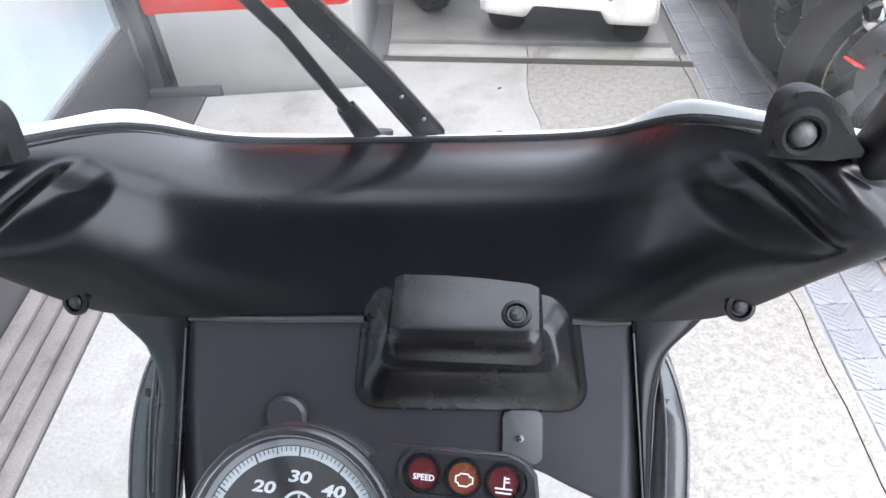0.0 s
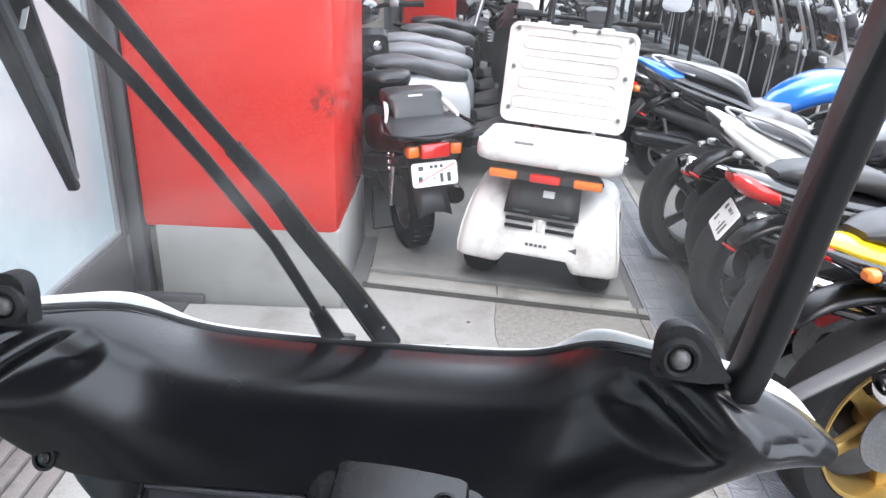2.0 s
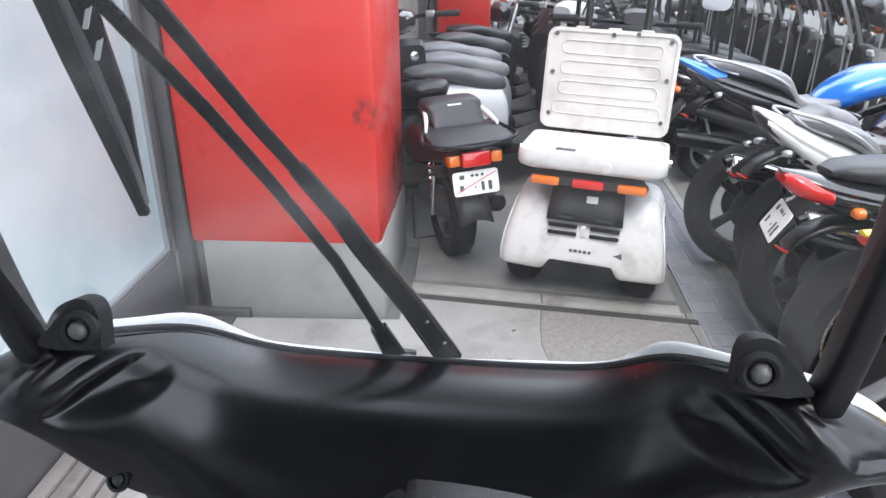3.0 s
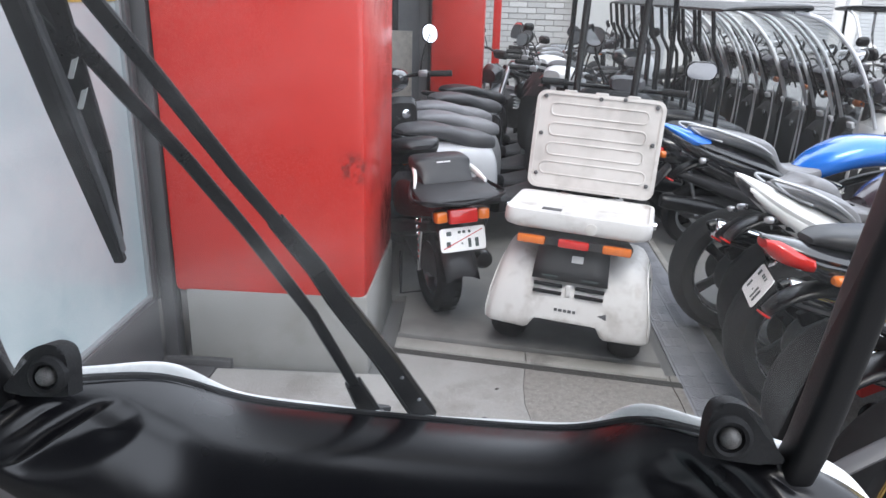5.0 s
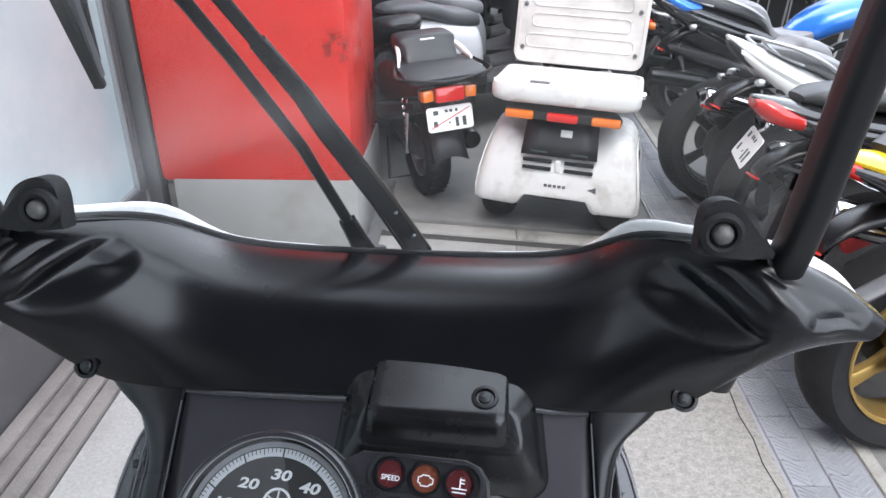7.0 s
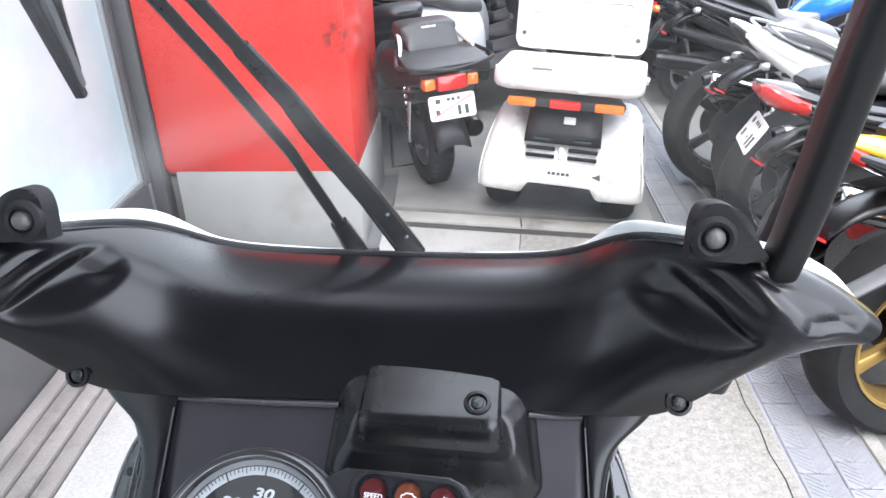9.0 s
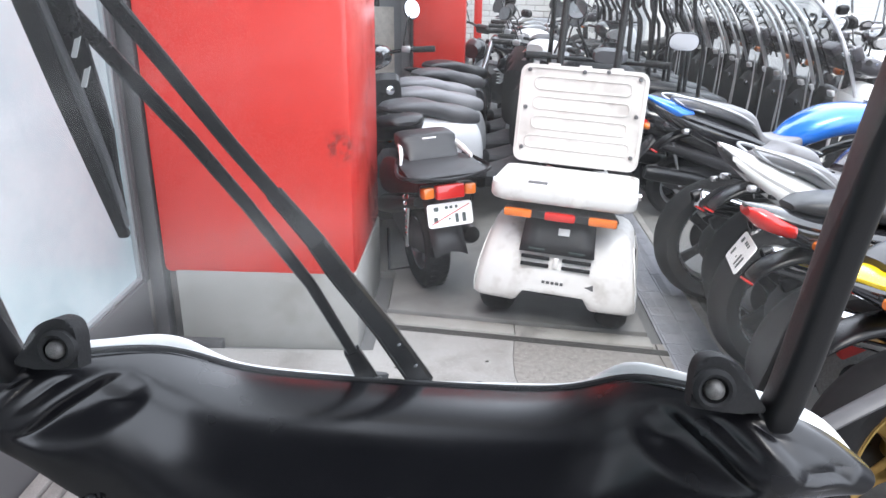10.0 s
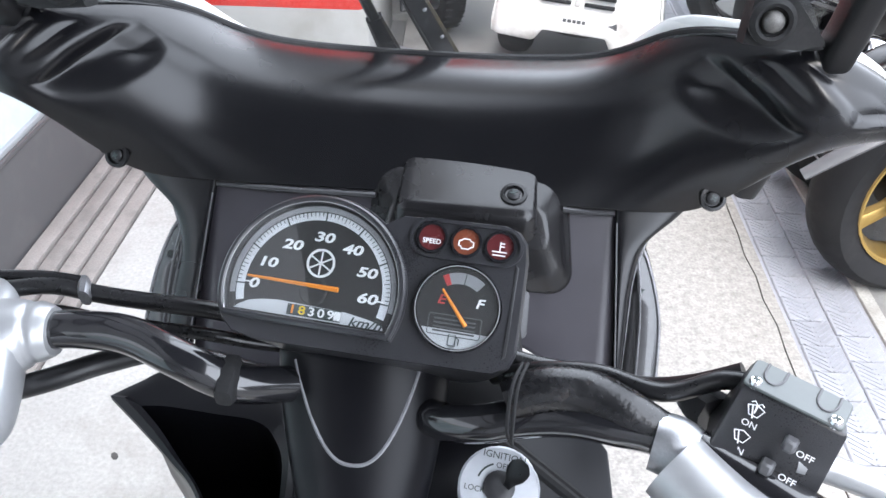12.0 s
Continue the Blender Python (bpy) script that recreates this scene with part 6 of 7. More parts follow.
        lathe(bm, [(0.026, 0), (0.026, 0.03), (0.018, 0.03), (0.018, 0.0)], 14, pose(0.189, -0.215, 0.535, -70, 0, 0), close=True)
        part("silencer_tip", bm, BLACK_METAL, ex_)
    # tank
    bm = B()
    hull(bm, [((0, 0.22, tank_z - 0.07), 0.06, 0.03), ((0, 0.30, tank_z - 0.035), 0.11, 0.065), ((0, 0.44, tank_z + 0.018), 0.145, 0.072), ((0, 0.60, tank_z + 0.030), 0.15, 0.068), ((0, 0.76, tank_z + 0.010), 0.12, 0.060), ((0, 0.87, tank_z - 0.02), 0.06, 0.03)], None, 24, 2.5, 24)
    tk = part("fuel_tank", bm, tank, bike, "")
    bm = B()
    lathe(bm, [(0.035, 0), (0.035, 0.012), (0.03, 0.016), (0.005, 0.017)], 20, pose(0, 0.64, tank_z + 0.096, -2, 0, 0))
    part("fuel_cap", bm, CHROME, tk)
    for sx in (-1, 1):
        bm = B()
        hull(bm, [((sx * 0.15, 0.66, tank_z - 0.20), 0.02, 0.05), ((sx * 0.17, 0.80, tank_z - 0.17), 0.03, 0.10), ((sx * 0.17, 0.94, tank_z - 0.16), 0.025, 0.09), ((sx * 0.13, 1.02, tank_z - 0.15), 0.01, 0.04)], None, 14, 2.6, 12)
        part("side_shroud", bm, shroud or tank, bike, "")
    T0 = -0.36 - tail_len

    def top(y):
        """The tail's upper line, falling forwards by the rake."""
        return tail_z + 0.055 - rake * (y - T0) * (1.0 if y < 0.05 else 1.0)

    # seat: pillion pad, step, rider's pad
    low = top(0.10) - 0.05
    bm = B()
    hull(bm, [((0, T0 + 0.13, top(T0 + 0.13) + 0.014), 0.045, 0.010), ((0, T0 + 0.20, top(T0 + 0.2) + 0.028), 0.085, 0.026), ((0, -0.02, top(-0.02) + 0.042), 0.112, 0.036), ((0, 0.06, top(0.06) + 0.030), 0.115, 0.040), ((0, 0.11, low + 0.020), 0.115, 0.034), ((0, 0.19, low), 0.125, 0.032), ((0, 0.27, low + 0.008), 0.11, 0.032), ((0, 0.34, low + 0.04), 0.07, 0.02)], None, 20, 3.4, 30)
    part("seat", bm, seat_mat, bike, "stepped vinyl seat")
    # tail cowl: a thin sharp wedge over a dark lower tail
    bm = B()
    hull(bm, [((0, T0, top(T0)), 0.012, 0.006), ((0, T0 + 0.05, top(T0 + 0.05) - 0.010 * thick), 0.046, 0.018 * thick), ((0, T0 + 0.16, top(T0 + 0.16) - 0.026 * thick), 0.090, 0.034 * thick), ((0, 0.0, top(0) - 0.034 * thick), 0.118, 0.044 * thick), ((0, 0.16, top(0.16) - 0.038 * thick), 0.115, 0.040 * thick), ((0, 0.34, top(0.30) - 0.03), 0.09, 0.026), ((0, 0.42, top(0.34) - 0.03), 0.05, 0.012)], None, 20, 1.8, 26)
    part("tail_cowl", bm, GLOSS_BLACK if cut else tail, bike, "")
    if cut:
        bm = B()
        hull(bm, [((0, T0 - 0.004, top(T0) + 0.002), 0.012, 0.006), ((0, T0 + 0.05, top(T0 + 0.05) - 0.008 * thick), 0.050, 0.020 * thick), ((0, T0 + cut * 0.7, top(T0 + cut * 0.7) - 0.020 * thick), 0.088, 0.034 * thick), ((0, T0 + cut, top(T0 + cut) - 0.010), 0.080, 0.018 * thick)], None, 20, 1.9, 14)
        part("tail_tip", bm, tail, bike, "painted tail tip")
    for sx in (-1, 1):
        bm = B()
        hull(bm, [((sx * 0.030, T0 + 0.04, top(T0 + 0.04) - 0.030), 0.012, 0.012), ((sx * 0.060, T0 + 0.18, top(T0 + 0.18) - 0.060), 0.030, 0.040), ((sx * 0.085, 0.04, top(0.04) - 0.075), 0.030, 0.060), ((sx * 0.09, 0.22, top(0.22) - 0.08), 0.020, 0.040)], None, 12, 2.0, 10)
        part("tail_side_panel", bm, flank or GLOSS_BLACK, bike, "white lower tail panel" if flank == WHITE else "black lower tail panel")
    bm = B()
    hull(bm, [((0, T0 + 0.006, top(T0) - 0.018), 0.022 * lamp, 0.010 * lamp), ((0, T0 + 0.05, top(T0 + 0.05) - 0.032), 0.045 * lamp, 0.024 * lamp), ((0, T0 + 0.13, top(T0 + 0.13) - 0.05), 0.058 * lamp, 0.022 * lamp)], None, 16, 2.4, 8)
    part("tail_lamp", bm, RED_LENS if red_lamp else DARK_GREY, bike, "red tail lamp lens" if red_lamp else "dark tail lamp")
    if rail:
        for sx in (-1, 1):
            bm = B()
            tube(bm, [(sx * 0.105, 0.07, top(0.07) + 0.02), (sx * 0.125, -0.03, top(-0.03) + 0.045), (sx * 0.110, T0 + 0.20, top(T0 + 0.20) + 0.050), (sx * 0.065, T0 + 0.10, top(T0 + 0.10) + 0.032), (sx * 0.060, T0 + 0.16, top(T0 + 0.16) + 0.012), (sx * 0.092, T0 + 0.24, top(T0 + 0.24) + 0.010)], [0.006, 0.0072, 0.007, 0.006, 0.005, 0.005], 10, 24)
            part("grab_rail", bm, rail, bike, "cast grab rail")
    # plate bracket, plate, signals
    bm = B()
    hull(bm, [((0, -0.12, tail_z - 0.10), 0.055, 0.020), ((0, -0.22, tail_z - 0.11), 0.050, 0.016), ((0, -0.29, tail_z - 0.14), 0.044, 0.013), ((0, -0.33, tail_z - 0.175), 0.036, 0.010)], None, 12, 3, 8)
    part("number_plate_bracket", bm, BLACK_METAL, bike, "slim black plate bracket", 60)
    if plated:
        plate(bike, pose(0, T0 + 0.012, tail_z - 0.095, 58, 0, -16))
    bm = B()
    box(bm, (0.045, 0.008, 0.028), pose(0, -0.338, tail_z - 0.185, 62, 0, 0), 0.003)
    part("reflector", bm, RED_LENS, bike, "small red reflector")
    for sx in sides:
        indicator(bike, (sx * 0.11, sig[0], tail_z + sig[1]), sx, signal, 0.75 if signal == AMBER_LENS else 0.62)
    # cockpit
    bm = B()
    tube(bm, [(-0.36, 0.95, 0.96), (-0.20, 1.02, 0.97), (-0.06, 1.10, 0.95), (0.06, 1.10, 0.95), (0.20, 1.02, 0.97), (0.36, 0.95, 0.96)], 0.011, 10, 30)
    part("handlebar", bm, BLACK_METAL, bike)
    for sx in (-1, 1):
        bm = B()
        tube(bm, [(sx * 0.27, 0.985, 0.967), (sx * 0.38, 0.94, 0.958)], 0.017, 10)
        part("grip", bm, RUBBER, bike)
        bm = B()
        tube(bm, [(sx * 0.24, 1.03, 0.97), (sx * 0.30, 1.04, 0.965), (sx * 0.38, 1.0, 0.955)], 0.006, 8, 8)
        part("lever", bm, ALLOY, bike)
        mirror(bike, (sx * 0.22, 1.01, 0.97), (sx * 0.33, 0.98, 1.12), 4 * sx)
    bm = B()
    hull(bm, [((0, 1.18, 0.80), 0.08, 0.07), ((0, 1.25, 0.79), 0.10, 0.085), ((0, 1.32, 0.77), 0.07, 0.06)], None, 16, 2.4, 8)
    part("headlamp", bm, GLOSS_BLACK, bike)
    bm = B()
    box(bm, (0.14, 0.05, 0.08), pose(0, 1.14, 0.95, -30, 0, 0), 0.02)
    part("meter", bm, BLACK_METAL, bike)
    bm = B()
    rows = []
    for k in range(11):
        a = radians(40 + 100 * k / 10)
        rows.append([(x, 1.36 - (r + 0.025) * math.cos(a), r + (r + 0.025 - 0.02 * abs(x) / 0.06) * math.sin(a)) for x in (-0.06, -0.03, 0, 0.03, 0.06)])
    quad_grid(bm, rows)
    part("front_mudguard", bm, tail, bike, "", 60)
    bm = B()
    tube(bm, [(-0.13, 0.48, 0.30), (-0.19, 0.42, 0.12), (-0.22, 0.38, 0.03)], 0.011, 8)
    part("side_stand", bm, BLACK_METAL, bike, "side stand")
    return bike


def scooter(m, label, paint, seat_mat=SEAT, top_box=False, plated=False, rack=True, seat_shift=0.0, name="scooter", inner=DARK_GREY):
    """A step-through scooter, nose along +y, rear axle over the origin."""
    sc = thing(name, m, label, "scooter", "parked scooters")
    ax = pose(0, 0, 0, 0, 90, 0)
    wr = 0.215 if plated else 0.20
    wheel(sc, pose(0, 0, wr) @ ax, wr, 0.115 if plated else 0.10, 0.125, ALLOY, 3, False, "rear_wheel", 0.035, True)
    wheel(sc, pose(0, 1.20, 0.20) @ ax, 0.20, 0.09, 0.125, ALLOY, 3, True, "front_wheel", 0.035)
    bm = B()
    low = 0.075 if plated else 0.0
    hull(bm, [((0, -0.33, 0.655 - low), 0.03, 0.018), ((0, -0.24, 0.635 - low), 0.09, 0.05), ((0, 0.0, 0.57 - low * 0.5), 0.145, 0.105), ((0, 0.18, 0.51), 0.165, 0.155), ((0, 0.30, 0.46), 0.155, 0.185), ((0, 0.36, 0.42), 0.11, 0.15)], None, 24, 2.6, 24)
    bodywork = part("side_body", bm, paint, sc, "painted side body")
    bm = B()
    hull(bm, [((0, 0.36, 0.27), 0.14, 0.05), ((0, 0.60, 0.25), 0.15, 0.045), ((0, 0.86, 0.27), 0.15, 0.05)], None, 18, 4, 6)
    part("footboard", bm, DARK_GREY, sc, "dark footboard")
    bm = B()
    hull(bm, [((0, -0.16, 0.47), 0.10, 0.03), ((0, 0.02, 0.42), 0.150, 0.045), ((0, 0.22, 0.36), 0.168, 0.06), ((0, 0.36, 0.32), 0.15, 0.05)], None, 18, 3, 8)
    part("lower_cover", bm, DARK_GREY, sc, "dark lower side cover")
    tall = 1.0 if inner == DARK_GREY else 0.9
    bm = B()
    hull(bm, [((0, 0.82, 0.28), 0.12, 0.06), ((0, 0.92, 0.50 * tall), 0.17, 0.27 * tall), ((0, 1.00, 0.56 * tall), 0.16, 0.30 * tall), ((0, 1.10, 0.58 * tall), 0.10, 0.22 * tall), ((0, 1.15, 0.56 * tall), 0.04, 0.12)], None, 20, 3.2, 14)
    part("leg_shield", bm, paint if inner == DARK_GREY else DEEP, sc, "painted leg shield")
    bm = B()
    hull(bm, [((0, 0.80, 0.55 * tall), 0.15, 0.20 * tall), ((0, 0.86, 0.58 * tall), 0.15, 0.24 * tall)], None, 18, 4, 0)
    part("inner_shield", bm, inner, sc, "dark inner shield")
    bm = B()
    tube(bm, [(0, 0.90, 0.50), (0, 0.93, 0.92)], 0.03, 12)
    part("steering_column", bm, BLACK_METAL, sc)
    bm = B()
    lathe(bm, [(0.022, 0), (0.022, 0.006), (0.012, 0.008), (0.002, 0.008)], 16, pose(0.06, 0.795, 0.66, 90, 0, 0))
    part("key_lock", bm, CHROME, sc, "chrome key lock")
    bm = B()
    k_ = 1.0 if not seat_shift else 0.55
    hull(bm, [((0, seat_shift + k_ * y, z), w, h) for y, z, w, h in ((-0.25, 0.735, 0.05, 0.010), (-0.19, 0.742, 0.09, 0.024), (-0.04, 0.728, 0.125, 0.040), (0.06, 0.700, 0.135, 0.050), (0.14, 0.672, 0.138, 0.054), (0.26, 0.650, 0.135, 0.056), (0.34, 0.636, 0.10, 0.040))], None, 22, 3.0, 24)
    part("seat", bm, seat_mat, sc, "dark vinyl seat")
    bm = B()
    hull(bm, [((0, -0.20, 0.30), 0.03, 0.03), ((0, 0.0, 0.25), 0.07, 0.09), ((0, 0.30, 0.27), 0.07, 0.08), ((0, 0.42, 0.28), 0.05, 0.05)], None, 14, 3, 8)
    part("engine", bm, GREY_PLASTIC, sc, "grey engine case")
    bm = B()
    tube(bm, [(0.11, 0.20, 0.24), (0.13, 0.05, 0.27), (0.135, -0.20, 0.31), (0.135, -0.26, 0.32)], [0.02, 0.045, 0.048, 0.035], 14, 10)
    part("silencer", bm, BLACK_METAL, sc, "black silencer")
    for sx in (-1, 1):
        bm = B()
        tube(bm, [(sx * 0.10, -0.02, 0.22), (sx * 0.10, -0.10, 0.50)], 0.012, 10)
        part("shock", bm, CHROME, sc, "chrome rear shock")
        bm = B()
        tube(bm, [(sx * 0.05, 1.20, 0.20), (sx * 0.05, 1.08, 0.52)], 0.018, 10)
        part("fork", bm, BLACK_METAL, sc)
    if not plated:
        bm = B()
        hull(bm, [((0, -0.31, 0.60), 0.03, 0.02), ((0, -0.30, 0.60), 0.075, 0.032), ((0, -0.26, 0.605), 0.08, 0.035)], None, 16, 3.2, 0)
        part("tail_lamp", bm, RED_LENS, sc, "red tail lamp")
        for sx in (-1, 1):
            indicator(sc, (sx * 0.125, -0.27, 0.595), sx)
    else:
        bm = B()
        box(bm, (0.125, 0.05, 0.062), pose(0, -0.345, 0.565, -8, 0, 0), 0.010)
        tl = part("tail_lamp", bm, RED_LENS, sc, "wide red tail lamp")
        bm = B()
        box(bm, (0.235, 0.05, 0.05), pose(0, -0.315, 0.565, -8, 0, 0), 0.010)
        part("lamp_body", bm, BLACK_METAL, sc)
        for sx in (-1, 1):
            bm = B()
            box(bm, (0.05, 0.045, 0.048), pose(sx * 0.094, -0.340, 0.565, -8, 0, -sx * 10), 0.010)
            part("turn_signal", bm, AMBER_LENS, tl, "amber turn signal")
    bm = B()
    rows = [[(x, -0.20 - 0.16 * f, 0.52 - 0.22 * f - 0.02 * (x / 0.07) ** 2) for x in (-0.075, -0.04, 0, 0.04, 0.075)] for f in (0, 0.33, 0.66, 1.0)]
    quad_grid(bm, rows)
    mg = part("rear_mudguard", bm, DARK_GREY, sc, "black plastic mudguard", 60)
    sol = mg.modifiers.new("thickness", "SOLIDIFY")
    sol.thickness = 0.006
    if plated:
        plate(sc, pose(0, -0.352, 0.465, 74, 0, 0), red=True)
    if rack:
        bm = B()
        tube(bm, [(-0.10, -0.12, 0.69), (-0.12, -0.34, 0.715), (0.0, -0.40, 0.715), (0.12, -0.34, 0.715), (0.10, -0.12, 0.69)], 0.010, 8, 24)
        tube(bm, [(-0.11, -0.25, 0.708), (0.11, -0.25, 0.708)], 0.007, 8)
        part("rear_rack", bm, BLACK_METAL, sc, "black tube rack")
    bm = B()
    tube(bm, [(-0.33, 0.84, 1.0), (-0.16, 0.92, 0.99), (0, 0.95, 0.95), (0.16, 0.92, 0.99), (0.33, 0.84, 1.0)], 0.011, 10, 24)
    part("handlebar", bm, BLACK_METAL, sc)
    bm = B()
    hull(bm, [((0, 0.84, 0.97), 0.07, 0.04), ((0, 0.92, 0.97), 0.14, 0.065), ((0, 1.0, 0.95), 0.13, 0.07), ((0, 1.06, 0.93), 0.07, 0.045)], None, 18, 2.8, 8)
    part("handlebar_cover", bm, paint if paint != SILVER else DARK_GREY, sc)
    bm = B()
    hull(bm, [((0, 1.04, 0.93), 0.09, 0.05), ((0, 1.07, 0.925), 0.07, 0.04)], None, 16, 2.6, 0)
    part("headlamp", bm, CLEAR_LENS, sc, "clear headlamp lens")
    for sx in (-1, 1):
        bm = B()
        tube(bm, [(sx * 0.25, 0.875, 0.998), (sx * 0.36, 0.825, 1.0)], 0.017, 10)
        part("grip", bm, RUBBER, sc)
        bm = B()
        box(bm, (0.05, 0.04, 0.035), pose(sx * 0.215, 0.895, 1.0, 0, 0, -sx * 24), 0.008)
        part("lever_perch", bm, SILVER, sc, "silver lever perch")
        bm = B()
        tube(bm, [(sx * 0.21, 0.925, 1.0), (sx * 0.28, 0.915, 0.998), (sx * 0.36, 0.87, 0.992)], 0.006, 8, 8)
        part("lever", bm, ALLOY, sc)
        mirror(sc, (sx * 0.20, 0.90, 1.0), (0.275 if sx > 0 else -0.12, 0.95, 1.205) if plated else (sx * 0.30, 0.86, 1.17), 3 * sx, (0.046, 0.056) if plated else (0.055, 0.042))
    bm = B()
    rows = []
    for k in range(11):
        a = radians(30 + 120 * k / 10)
        rows.append([(x, 1.20 - 0.225 * math.cos(a), 0.20 + (0.225 - 0.02 * abs(x) / 0.06) * math.sin(a)) for x in (-0.06, -0.03, 0, 0.03, 0.06)])
    quad_grid(bm, rows)
    part("front_mudguard", bm, paint, sc, "", 60)
    bm = B()
    tube(bm, [(-0.10, 0.30, 0.20), (-0.13, 0.22, 0.0), (0.13, 0.22, 0.0), (0.10, 0.30, 0.20)], 0.011, 8)
    part("centre_stand", bm, BLACK_METAL, sc)
    return sc


def canopy_parts(sc, top=1.42, rear=-0.02, front=0.82, half=0.26, paint=POST, arch=PEARL):
    """A roof on kinked rear posts with a bowed windshield: for canopied delivery scooters."""
    for sx in (-1, 1):
        bm = B()
        tube(bm, [(sx * 0.13, rear + 0.02, 0.62), (sx * 0.13, rear + 0.02, 1.02), (sx * 0.13, rear + 0.01, 1.10), (sx * 0.13, rear - 0.05, 1.20), (sx * 0.13, rear - 0.08, top - 0.02)], 0.0125, 10)
        part("rear_post", bm, paint, sc, "black kinked roof post")
    line = spline([(0, front + 0.06, 0.80), (0, front - 0.02, 1.0), (0, front - 0.14, 1.20), (0, front - 0.32, 1.36), (0, front - 0.50, top - 0.01)], 18)
    for sx in (-1, 1):
        bm = B()
        tube(bm, [p + Vector((sx * (half - 0.01), -0.03, 0)) for p in line], 0.012, 8)
        part("screen_frame", bm, arch, sc, "bright bowed screen frame")
    bm = B()
    quad_grid(bm, [[p + Vector((half * q * 0.97, -0.03 * abs(q) ** 2, 0)) for q in (-1, -0.6, -0.2, 0.2, 0.6, 1)] for p in line])
    g = part("screen", bm, CANOPY_GLASS, sc, "clear bowed windshield", 60)
    g.visible_shadow = False
    bm = B()
    hull(bm, [((0, rear - 0.06, top - 0.015), half * 0.9, 0.008), ((0, rear + 0.06, top), half + 0.02, 0.016), ((0, 0.35, top + 0.012), half + 0.03, 0.020), ((0, front - 0.46, top), half + 0.01, 0.014)], None, 22, 4, 10)
    part("roof", bm, paint, sc, "black roof")
    bm = B()
    tube(bm, [(0.02, front - 0.02, 0.90), (-0.03, front - 0.10, 1.10), (-0.08, front - 0.20, 1.26)], 0.006, 6)
    part("wiper", bm, BLACK_METAL, sc)


def canopy_scooter(m, label, paint=GLOSS_BLACK, arch=PEARL, top=1.42):
    sc = scooter(m, label, paint, SEAT, rack=False, name="canopy_scooter", inner=DEEP)
    sc["group"] = "row of canopy scooters"
    canopy_parts(sc, top, arch=arch)
    bm = B()
    box(bm, (0.16, 0.07, 0.06), pose(0.02, 0.78, 1.04, 35, 0, 0), 0.014)
    part("meter", bm, PANEL, sc, "black meter box")
    for sx in (-1, 1):
        bm = B()
        box(bm, (0.07, 0.045, 0.05), pose(sx * 0.20, 0.86, 1.02, 0, 0, -sx * 24), 0.010)
        part("switch_box", bm, SILVER, sc, "silver switch box")
        bm = B()
        hull(bm, [((sx * 0.29, 0.80, 0.98), 0.05, 0.03), ((sx * 0.30, 0.88, 0.97), 0.06, 0.05), ((sx * 0.29, 0.95, 0.96), 0.04, 0.03)], None, 12, 3, 5)
        part("grip_cover", bm, PANEL, sc, "black grip cover")
        bm = B()
        tube(bm, [(sx * 0.16, 0.86, 1.03), (sx * 0.10, 0.93, 1.09), (sx * 0.03, 0.97, 1.0), (sx * 0.02, 0.97, 0.86)], 0.006, 6, 12)
        part("cable", bm, RUBBER, sc)
        bm = B()
        box(bm, (0.05, 0.02, 0.035), pose(sx * 0.12, 0.775, 0.80, 20, 0, sx * 12), 0.004)
        part("shield_label", bm, PEARL, sc, "pale label on the leg shield")
        bm = B()
        hull(bm, [((sx * 0.155, 0.79, 0.44), 0.010, 0.05), ((sx * 0.165, 0.80, 0.62), 0.012, 0.10), ((sx * 0.150, 0.80, 0.82), 0.008, 0.06)], None, 10, 3, 8)
        part("shield_edge", bm, PEARL, sc, "pale edge of the leg shield")
        bm = B()
        box(bm, (0.10, 0.055, 0.075), pose(sx * 0.27, 0.80, 1.04, 25, 0, -sx * 20), 0.010)
        part("lever_box", bm, PANEL, sc, "black lever box")
        bm = B()
        box(bm, (0.085, 0.006, 0.012), pose(sx * 0.27, 0.772, 1.075, 25, 0, -sx * 20), 0.002)
        part("box_trim", bm, PEARL, sc, "pale trim on the lever box")
        indicator(sc, (sx * 0.25, 0.99, 0.88), sx, AMBER_LENS, 1.1)
    return sc


# ---- the row of motorcycles beside the drain ----
def heading(x, y, deg, z=0.0):
    """A pose on the ground with the nose turned deg clockwise from +y."""
    return pose(x, y, z, 0, 0, -deg)


MAROON = mat("dark_maroon_paint", (0.03, 0.012, 0.018), 0.2, vary=0.1, coat=0.7)
yellow_bike = motorcycle(heading(1.37, 1.66, 80), "yellow motorcycle with gold cast wheels and polished silencer", YELLOW, YELLOW, GOLD, SEAT, r=0.30, tail_z=0.775, tank_z=0.86, lean=-4, tail_len=-0.02, rake=0.12, sig=(-0.23, -0.01), sides=(1,))
motorcycle(heading(1.40, 2.13, 85), "black motorcycle with a red tail lamp and small plate", GLOSS_BLACK, GLOSS_BLACK, BLACK_METAL, SEAT, plated=True, r=0.29, tail_z=0.765, tank_z=0.80, lean=-4, tail_len=0.02, rake=0.14, lamp=1.45, sig=(-0.19, -0.045), sides=(1,))
motorcycle(heading(1.42, 2.62, 84), "white tailed motorcycle with dark tank and silver rails", WHITE, GLOSS_BLACK, BLACK_METAL, GREY_SEAT, rail=SILVER, r=0.29, tail_z=0.835, tank_z=0.78, lean=-4, red_lamp=False, tail_len=-0.03, signal=CLEAR_LENS, flank=WHITE, thick=1.5)
